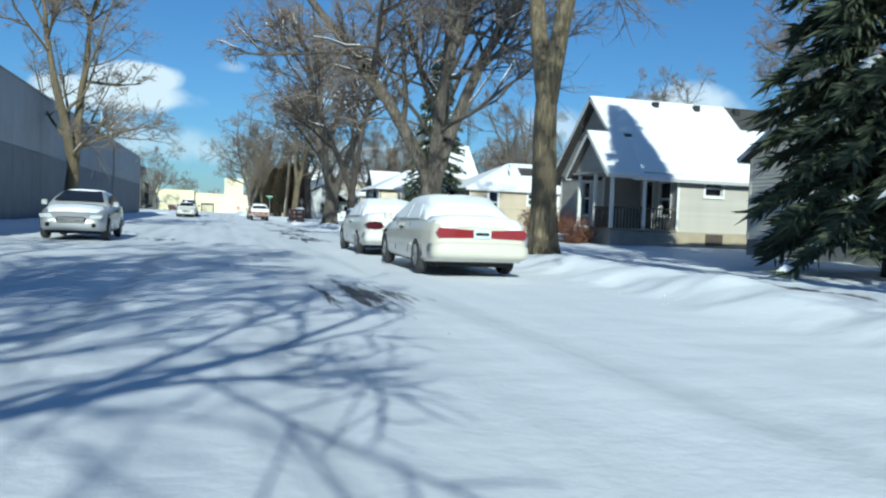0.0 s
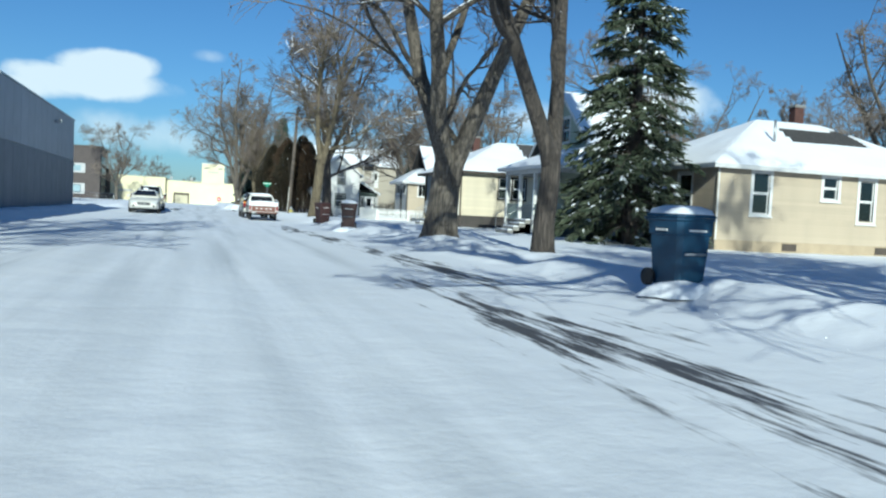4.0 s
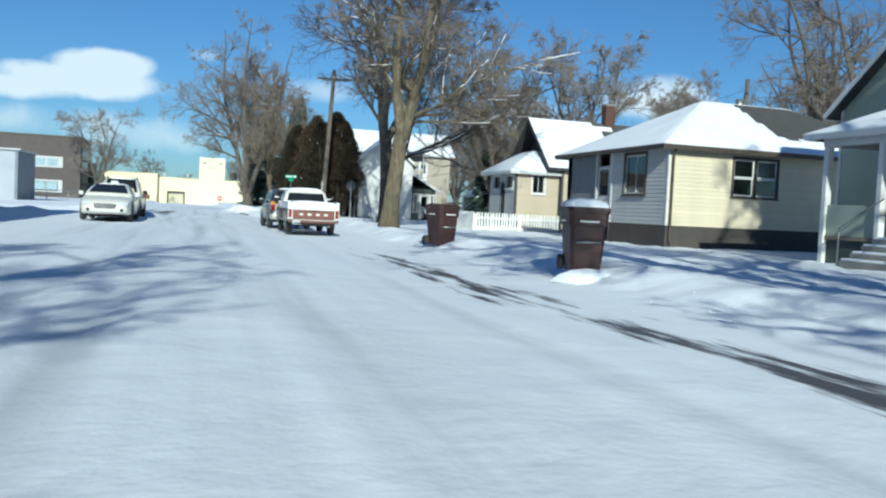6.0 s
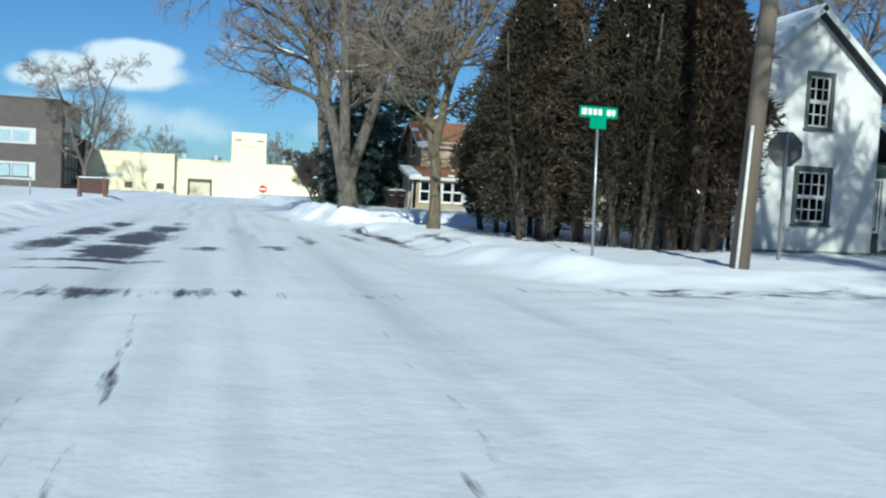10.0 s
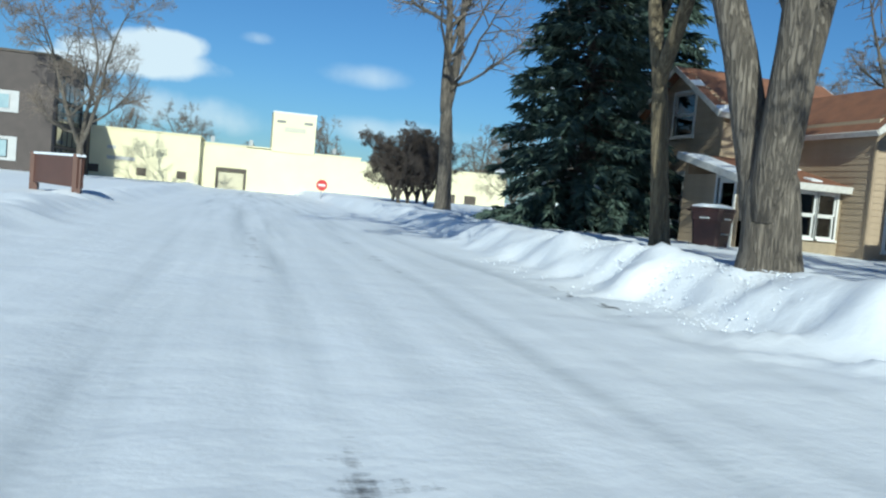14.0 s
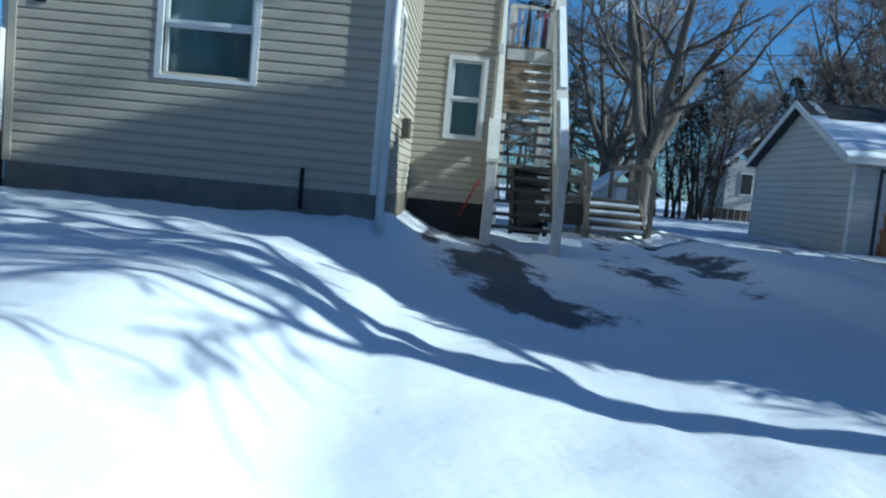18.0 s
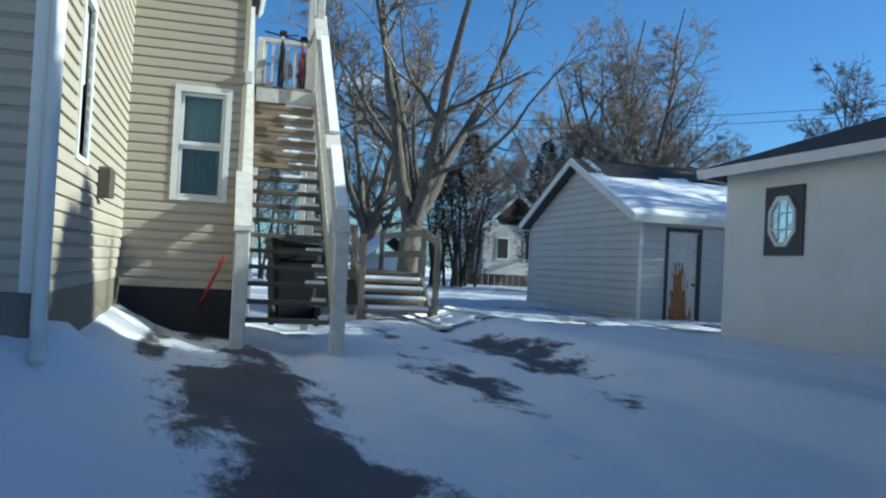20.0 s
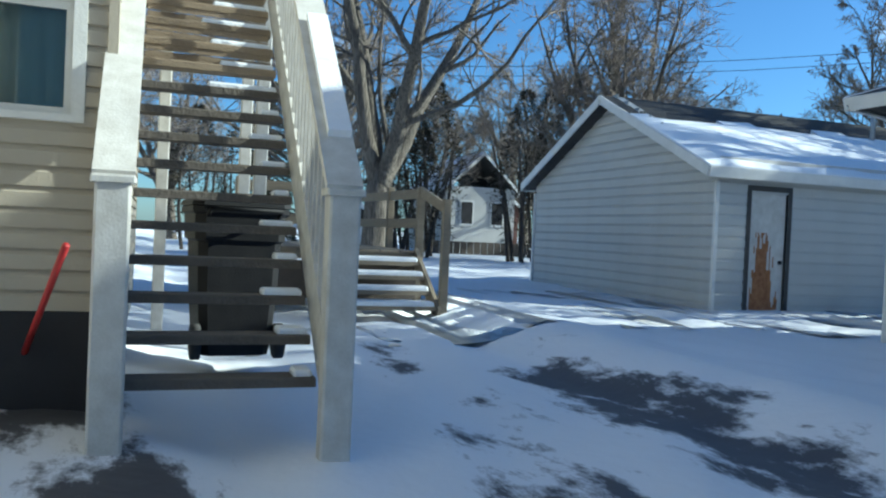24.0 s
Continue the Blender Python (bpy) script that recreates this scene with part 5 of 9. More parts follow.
slope_roof(p, [(23.6, 169.25, 3.28), (19.1, 169.25, 3.28), (19.9, 167.79, 3.7), (23.6, 167.79, 3.7)], edges=(0,), thick=0.16)
box_part(p, "soffit", WHITE, 19.15, 167.8, 3.14, 23.5, 169.2, 3.2)
settle(p, (18.36, 168.39, 0), (15.88, 140.98, 0.27), (0.95, 0.87, 0.87))

# open back stair up to the landing
p = thing("outdoor_stair", (26.5, 162.3, 0), "open white-railed wooden stair up to a second-floor landing", "staircase")
NT = 17
# lower treads: worn wood, darkened in colour for the shade on their undersides
WORN_SHADED_TREAD = surf("grey_worn_shaded_tread", (0.16, 0.135, 0.11), (0.09, 0.08, 0.07), 5, 0.85, 0.5, 40, stretch=(4, 1, 1), spread=0.8)
PLANK = surf("weathered_plank", (0.34, 0.26, 0.17), (0.2, 0.155, 0.11), 4, 0.85, 0.5, 36, stretch=(4, 1, 4), spread=0.8, vary=0.15)
for i in range(NT):
    z, x = 0.3 + (3.32 - 0.3) * i / (NT - 1), 24.35 + 4.75 * i / (NT - 1)
    t = box_part(p, "tread", WORN_SHADED_TREAD if i < 10 else PLANK, x, 161.88, z - 0.05, x + 0.27, 162.86, z, c=0.008)
    wide = 0.1 + 0.16 * ((i * 7) % 5) / 5 + (0.3 if i > 8 else 0)
    part("tread_snow", Mesh().box(x + 0.02, 161.9, z + 0.002, x + 0.25, 161.9 + wide, z + 0.035, 0.014), SNOW, t)
    if i > 9:
        for k in range(2):
            part("backing_board", Mesh().box(x + 0.29 + 0.02 * k, 161.9, z + 0.01 + 0.085 * k, x + 0.31 + 0.02 * k, 162.84, z + 0.085 + 0.085 * k), PLANK, p)
for y in (161.82, 162.92):
    part("stringer", Mesh().beam((24.2, y, 0.22), (29.1, y, 3.32), 0.05, 0.3), OLD_WHITE, p)
    part("side_board", Mesh().beam((24.14, y, 1.12), (29.2, y, 4.36), 0.045, 0.2), OLD_WHITE, p)
    cap = part("rail_cap", Mesh().beam((24.02, y, 1.25), (29.2, y, 4.56), 0.19, 0.045), OLD_WHITE, p)
    box_part(p, "newel_post", OLD_WHITE, 23.96, y - 0.08, -0.1, 24.12, y + 0.08, 1.24, c=0.012)
    part("newel_cap", Mesh().box(23.94, y - 0.1, 1.215, 24.16, y + 0.1, 1.25, 0.01), OLD_WHITE, p)
    for i in range(1, 26):
        x = 24.2 + 4.9 * i / 26
        zz = 0.3 + 3.05 * i / 26
        part("baluster", Mesh().box(x - 0.022, y - 0.018, zz, x + 0.022, y + 0.018, zz + 0.95), OLD_WHITE, p)
part("rail_snow", Mesh().beam((24.4, 161.8, 1.54), (25.6, 161.8, 2.32), 0.13, 0.05), SNOW, p)
part("rail_snow", Mesh().beam((25.9, 161.8, 2.52), (28.4, 161.8, 4.12), 0.12, 0.045), SNOW, p)
ld = box_part(p, "landing", OLD_WHITE, 29.05, 161.75, 3.2, 31.2, 162.74, 3.4)
for i in range(13):
    box_part(p, "deck_board", TIMBER, 29.1, 161.78 + 0.075 * i, 3.4, 31.15, 161.78 + 0.075 * i + 0.065, 3.43)
for x, y in ((29.12, 161.82), (31.1, 161.82)):
    box_part(p, "landing_post", OLD_WHITE, x - 0.06, y - 0.06, -0.1, x + 0.06, y + 0.06, 6.3, c=0.01)
box_part(p, "landing_post", OLD_WHITE, 31.04, 162.6, -0.1, 31.16, 162.72, 4.45, c=0.01)
part("hand_rail", Mesh().beam((29.12, 161.82, 4.45), (31.1, 161.82, 4.45), 0.09, 0.07), OLD_WHITE, p)
part("hand_rail", Mesh().beam((31.1, 161.82, 4.45), (31.1, 162.7, 4.45), 0.09, 0.07), OLD_WHITE, p)
for i in range(1, 15):
    x = 29.12 + 1.98 * i / 15
    part("baluster", Mesh().box(x - 0.02, 161.8, 3.43, x + 0.02, 161.84, 4.43), OLD_WHITE, p)
for i in range(1, 7):
    y = 161.82 + 0.88 * i / 7
    part("baluster", Mesh().box(31.08, y - 0.02, 3.43, 31.12, y + 0.02, 4.43), OLD_WHITE, p)
slope_roof(p, [(28.9, 161.4, 6.1), (31.4, 161.4, 6.1), (31.4, 162.74, 6.5), (28.9, 162.74, 6.5)], thick=0.12, edges=(0, 1, 3), snow=0.06)
settle(p, (24.02, 162.37, 0), (20.5, 134.82, 0.13), (0.66, 0.94, 1.0))

# low deck with steps behind the stair
p = thing("deck", (35, 161, 0), "weathered wooden deck with four snowy steps and post rails", "deck")
box_part(p, "platform", TIMBER, 32.3, 160.0, 0.6, 37.5, 162.7, 0.72)
for i in range(9):
    box_part(p, "deck_board", TIMBER, 32.28, 160.02 + 0.3 * i, 0.72, 37.5, 160.02 + 0.3 * i + 0.28, 0.75)
for i in range(4):
    z = 0.1 + 0.17 * i
    t = box_part(p, "tread", TIMBER, 31.0 + 0.32 * i, 160.1, z - 0.05, 31.3 + 0.32 * i, 161.35, z)
    part("tread_snow", Mesh().box(31.01 + 0.32 * i, 160.12, z + 0.002, 31.29 + 0.32 * i, 161.33, z + 0.06, 0.025), SNOW, t)
for y in (160.07, 161.38):
    part("stringer", Mesh().beam((30.98, y, -0.02), (32.35, y, 0.7), 0.05, 0.22), TIMBER, p)
for x, y, t in ((31.05, 160.0, 1.42), (31.05, 161.46, 1.4), (32.4, 160.0, 1.6), (32.4, 161.46, 1.6), (34.32, 160.0, 1.66), (32.4, 162.6, 1.6), (37.4, 160.05, 1.65)):
    box_part(p, "post", TIMBER, x - 0.055, y - 0.055, -0.1, x + 0.055, y + 0.055, t, c=0.01)
for a, b in (((31.05, 160.0, 1.3), (32.4, 160.0, 1.55)), ((32.4, 160.0, 1.52), (37.4, 160.0, 1.55)), ((31.05, 161.46, 0.9), (32.4, 161.46, 1.5)), ((31.05, 161.46, 0.45), (32.4, 161.46, 1.05)), ((32.4, 161.46, 1.5), (32.4, 162.6, 1.5)), ((32.4, 160.02, 1.12), (37.4, 160.02, 1.12)), ((32.4, 161.46, 1.1), (32.4, 162.6, 1.1))):
    part("rail", Mesh().beam(a, b, 0.05, 0.13), TIMBER, p)
box_part(p, "skirt", BROWNTRIM, 32.31, 160.05, 0.1, 32.34, 162.6, 0.58)
settle(p, (31.05, 160.0, 0), (26.4, 131.65, 0.15), (0.8, 0.95, 1.04))

# two-car garage at the back, gable to the driveway
GAR = surf("pale_vinyl_siding", (0.52, 0.52, 0.5), (0.46, 0.46, 0.44), 1.4, 0.6, 0.1, 60, vary=0.02)
h = thing("garage", (40, 152, 0), "pale vinyl garage with a half-bare snowy roof and rusty door", "garage")
w = wall_on(h, "N", 34.45, 45.0, 155.3, -0.1, 2.3, GAR, gable=(5.3, 3.65))
w.build(GAR, 0.16, None, 0.0, None, 0.03)
w = wall_on(h, "W", 143.5, 155.3, 34.45, -0.1, 2.3, GAR)
RUST = surf("rust", (0.2, 0.07, 0.025), (0.45, 0.22, 0.09), 14, 0.8, 0.3, 40, spread=0.6)
fr = w.door(0.6, -0.02, 1.29, 1.95, OLD_WHITE, surf("dark_door_frame", (0.06, 0.055, 0.05), (0.04, 0.04, 0.04), 4, 0.7), 0.08)
m = Mesh()
for i in range(32):
    for j in range(48):
        u, v = (i + 0.5) / 32, (j + 0.5) / 48
        reach = 0.78 - 0.75 * v + 0.3 * noise.noise(Vector((u * 5, v * 4, 1.7))) + 0.4 * noise.noise(Vector((u * 17, v * 7, 4.0)))
        if abs(u - 0.4) < reach * 0.55 and v < 0.72:
            y0, z0 = 154.69 - 0.68 * i / 32, 1.86 * j / 48
            n0 = len(m.v)
            m.v += [(34.486, y0, z0), (34.486, y0 - 0.68 / 32, z0), (34.486, y0 - 0.68 / 32, z0 + 1.86 / 48), (34.486, y0, z0 + 1.86 / 48)]
            m.f.append([n0, n0 + 1, n0 + 2, n0 + 3])
            m.smooth.append(False)
part("rust_stain", m, RUST, fr, "spreading orange rust stain", flip=False)
w.build(GAR, 0.16, None, 0.0, None, 0.03)
plain_walls(h, 34.45, 45, 143.5, 155.3, -0.1, 2.3, GAR, "SE")
gable_roof(h, 34.45, 45.0, 143.5, 155.3, 2.32, 3.65, "y", over=0.3, rake=0.3, keep=lambda p, u, v: p.x > 39.9 or p.z < 3.25 + 0.06 * math.sin(p.y * 3))
for x in (34.42, 45.0):
    part("corner_board", Mesh().box(x - 0.03, 155.3, -0.05, x + 0.06, 155.36, 2.05), WHITE, h)
part("roof_vent", Mesh().tube([(37.5, 150.5, 3.0), (37.5, 150.5, 3.75)], 0.06, 8), METAL, h)
settle(h, (34.45, 155.3, 0), (26.7, 127.27, 0.0), (0.575, 1.0, 1.05))
# ---- the west side of the street: warehouse, school, cream plant at the end ----
STEEL = surf("blue_grey_panel", (0.36, 0.39, 0.43), (0.3, 0.33, 0.37), 0.8, 0.6, 0.1, 20, vary=0.04)
DARKSTEEL = surf("dark_blue_grey_panel", (0.19, 0.215, 0.25), (0.15, 0.17, 0.2), 0.8, 0.65, 0.1, 20, vary=0.04)
h = thing("warehouse", (-20, 100, 0), "long blue-grey metal-clad warehouse along the street", "warehouse")
box_part(h, "body", STEEL, -34, 18, -0.1, -8.04, 164.9, 8.3)
for i in range(49):
    y = 18 + 3.0 * i
    box_part(h, "upper_panel", STEEL, -8.04, y + 0.02, 4.6, -8.0, y + 2.98, 8.4)
    box_part(h, "lower_panel", DARKSTEEL, -8.04, y + 0.02, 0.0, -7.97, y + 2.98, 4.55)
for i in range(10):
    x = -34 + 2.6 * i
    box_part(h, "end_panel", DARKSTEEL, x + 0.02, 164.9, 0.0, x + 2.58, 164.94, 8.4)
box_part(h, "parapet", METAL, -34.05, 17.95, 8.4, -7.95, 165.0, 8.52)
box_part(h, "floodlight", METAL, -7.97, 151.0, 7.2, -7.6, 151.3, 7.5)
for y in (60, 96, 126):
    box_part(h, "downpipe", METAL, -7.97, y, 0.0, -7.85, y + 0.12, 8.4)
settle(h, (-8.0, 165.0, 0), (-2.7, 103.7, 0), (1, 0.603, 0.72))
h = thing("shed", (-12, 172, 0), "low dark utility building beyond the warehouse", "shed")
box_part(h, "body", DARKSTEEL, -18, 168.5, -0.1, -8.6, 178.0, 4.4)
box_part(h, "roof", METAL, -18.2, 168.3, 4.4, -8.4, 178.2, 4.55)
for i in range(4):
    box_part(h, "panel", STEEL, -17.8 + 2.3 * i, 168.44, 0.1, -15.7 + 2.3 * i, 168.5, 4.3)

# brown brick school
SCHOOL = surf("brown_brick", (0.1, 0.083, 0.078), (0.078, 0.066, 0.062), 1.2, 0.9, 0.4, 30)
BAND = surf("pale_concrete_band", (0.5, 0.5, 0.5), (0.42, 0.42, 0.42), 1.5, 0.8, 0.2, 20)
h = thing("school_building", (-25, 245, 0), "brown brick two-storey building with bands of windows", "building")
box_part(h, "wall", SCHOOL, -60, 237, -0.3, -11, 252, 9.5, c=0.05)
for z0, z1 in ((1.2, 2.6), (5.0, 6.2)):
    box_part(h, "window_band", BAND, -60, 236.9, z0 - 0.25, -13.5, 237, z1 + 0.25)
    for i in range(26):
        x = -59.5 + 1.75 * i
        wn = part("window", Mesh().box(x, 236.82, z0, x + 1.6, 236.9, z1), DARK if z0 < 3 else BAND, h)
        part("pane", Mesh().box(x + 0.06, 236.79, z0 + 0.06, x + 1.54, 236.815, z1 - 0.06), surf("band_glass", (0.32, 0.42, 0.45), (0.25, 0.34, 0.38), 2, 0.15) if "band_glass" not in MATS else MATS["band_glass"], wn)
box_part(h, "roof_edge", BROWNTRIM, -60.1, 236.9, 9.5, -10.9, 252.1, 9.7)
for i in range(5):
    for j in range(4):
        wn = part("window", Mesh().box(-11.0, 238.5 + 2.6 * i, 0.6 + 1.9 * j, -10.93, 240.8 + 2.6 * i, 2.3 + 1.9 * j), BLACK, h)
        part("pane", Mesh().box(-10.92, 238.6 + 2.6 * i, 0.7 + 1.9 * j, -10.9, 240.7 + 2.6 * i, 2.2 + 1.9 * j), surf("dark_mirror_glass", (0.02, 0.025, 0.03), None, 2, 0.05) if "dark_mirror_glass" not in MATS else MATS["dark_mirror_glass"], wn)
for bx in ((-11, 252, -0.3, -10.5, 258, 6.2),):
    box_part(h, "side_wing", BROWNTRIM, *bx)

# cream industrial building closing the street
PLANT = surf("cream_painted_block", (0.74, 0.68, 0.46), (0.68, 0.62, 0.42), 0.6, 0.8, 0.25, 8)
h = thing("factory", (10, 265, 0), "long low cream-painted factory with a square tower and loading dock", "factory")
h.location.x -= 0.7
box_part(h, "wall", PLANT, -10.3, 253.5, -1.2, 0.47, 285, 4.95)
box_part(h, "wall", PLANT, 0.47, 255.3, -1.2, 2.25, 285, 4.5)
box_part(h, "wall", PLANT, 2.25, 255.3, 2.0, 5.0, 285, 4.5)
box_part(h, "wall", PLANT, 5.0, 255.3, -1.2, 16.9, 285, 4.4)
box_part(h, "wall", PLANT, 16.9, 255.3, -1.2, 33.5, 285, 4.05)
for bx in ((-10.4, 253.4, 4.95, 0.55, 285, 5.1), (0.55, 255.2, 4.5, 7.5, 285, 4.62), (12.0, 255.2, 4.4, 17.0, 285, 4.52), (17.0, 255.2, 4.05, 33.6, 285, 4.17)):
    box_part(h, "coping", PLANT, *bx)
tw = box_part(h, "tower", PLANT, 7.5, 255.2, 4.3, 11.95, 260, 8.35, c=0.03)
box_part(h, "tower_cap", WHITE, 7.45, 255.15, 8.35, 12.0, 260.05, 8.5)
for x in (7.9, 10.7):
    part("louvre", Mesh().box(x, 255.16, 7.35, x + 0.9, 255.2, 7.6), CONCRETE, tw)
part("louvre", Mesh().box(8.7, 255.16, 6.45, 10.9, 255.2, 6.95), surf("faded_panel", (0.55, 0.52, 0.42), (0.5, 0.47, 0.38), 2, 0.8), tw)
dk = part("dock_frame", Mesh().box(2.1, 255.22, -0.9, 2.35, 255.3, 2.1).box(4.9, 255.22, -0.9, 5.15, 255.3, 2.1).box(2.1, 255.2, 1.8, 5.15, 255.29, 2.15), BROWNTRIM, h)
part("dock_door", Mesh().box(2.35, 255.5, -0.9, 4.9, 255.56, 1.9), surf("pale_dock_door", (0.55, 0.5, 0.36), (0.48, 0.44, 0.32), 2, 0.7), dk)
for x in (-9.8, -5.4, -1.6):
    wn = box_part(h, "window", BROWNTRIM, x, 253.43, 0.6, x + 0.9, 253.5, 1.35)
for bx in ((-8.2, 253.44, 3.0, -7.4, 253.5, 3.3), (-8.2, 253.44, 1.95, -5.6, 253.5, 2.3)):
    box_part(h, "faded_sign", BAND, *bx)
box_part(h, "rail", BROWNTRIM, -4.5, 252.6, -0.2, 0.3, 252.75, 0.15)
box_part(h, "doorway", PLANT, 19.3, 255.24, -0.8, 21.5, 255.3, 1.2)
for x in (26.4, 28.8):
    box_part(h, "window", BROWNTRIM, x, 255.24, 0.5, x + 1.3, 255.3, 1.5)
for x in (-6.0, 1.2, 5.3, 14.5):
    box_part(h, "roof_vent", METAL, x, 262, 4.9, x + 0.4, 262.4, 5.5)
# ---- trees ----
def bark(name, c1, c2):
    """Furrowed bark: upright ridges with dark grooves between, over slow changes of tone."""
    m = surf(name, c1, tuple(v * 0.7 for v in c1), 1.6, 0.95, 0.4, 60, spread=0.7)
    nt = m.node_tree
    L, b = nt.links, nt.nodes["Principled BSDF"]
    tc, mp, n = nt.nodes.new("ShaderNodeTexCoord"), nt.nodes.new("ShaderNodeMapping"), nt.nodes.new("ShaderNodeTexNoise")
    mp.inputs["Scale"].default_value = (1, 1, 0.11)
    n.inputs["Scale"].default_value, n.inputs["Detail"].default_value, n.inputs["Distortion"].default_value = 24.0, 5, 0.8
    L.new(tc.outputs["Object"], mp.inputs["Vector"])
    L.new(mp.outputs[0], n.inputs["Vector"])
    r = nt.nodes.new("ShaderNodeMapRange")
    r.interpolation_type = "SMOOTHSTEP"
    r.inputs["From Min"].default_value, r.inputs["From Max"].default_value = 0.36, 0.6
    L.new(n.outputs[0], r.inputs["Value"])
    mx = nt.nodes.new("ShaderNodeMix")
    mx.data_type = "RGBA"
    mx.inputs[6].default_value = (*c2, 1)
    L.new(r.outputs[0], mx.inputs["Factor"])
    L.new(b.inputs["Base Color"].links[0].from_socket, mx.inputs[7])
    L.new(mx.outputs[2], b.inputs["Base Color"])
    bp = nt.nodes.new("ShaderNodeBump")
    bp.inputs["Strength"].default_value, bp.inputs["Distance"].default_value = 0.9, 0.045
    L.new(r.outputs[0], bp.inputs["Height"])
    L.new(b.inputs["Normal"].links[0].from_socket, bp.inputs["Normal"])
    L.new(bp.outputs[0], b.inputs["Normal"])
    return m


def fluted(m, line, rad, n, seed, foot):
    """A trunk whose outline bulges between its roots and smooths out higher up."""
    i0 = len(m.v)
    m.tube(line, rad, n)
    for i, c in enumerate(line):
        k = foot * math.exp(-i * 0.75) + 0.03
        for j in range(n):
            a = 2 * math.pi * j / n
            f = 1 + k * (0.6 * math.sin(4 * a + seed) + 0.4 * math.sin(7 * a + seed * 1.7 + i * 0.3))
            v = Vector(m.v[i0 + i * n + j])
            m.v[i0 + i * n + j] = tuple(c + (v - c) * f)


BARK = bark("grey_brown_bark", (0.22, 0.19, 0.155), (0.09, 0.077, 0.063))
BARK_WARM = bark("yellowish_bark", (0.25, 0.205, 0.13), (0.13, 0.105, 0.068))
BARK_DARK = bark("dark_bark", (0.12, 0.1, 0.085), (0.06, 0.052, 0.045))
TWIG = surf("thin_twigs", (0.27, 0.22, 0.18), (0.17, 0.138, 0.112), 4, 0.95)
TWIG_DARK = surf("dark_thin_twigs", (0.11, 0.085, 0.07), (0.065, 0.052, 0.045), 4, 0.95)


def wander(rs, p, d, length, segs, bend, lift):
    """A crooked line from p along d."""
    pts, d = [p.copy()], d.normalized()
    for _ in range(segs):
        d = (d + Vector(rs.normal(0, bend, 3)) + Vector((0, 0, lift))).normalized()
        p = p + d * (length / segs)
        pts.append(p.copy())
    return pts


def side_way(rs, d, angle):
    a = Vector(rs.normal(0, 1, 3))
    s = (a - d * a.dot(d)).normalized()
    return (d * math.cos(angle) + s * math.sin(angle)).normalized()


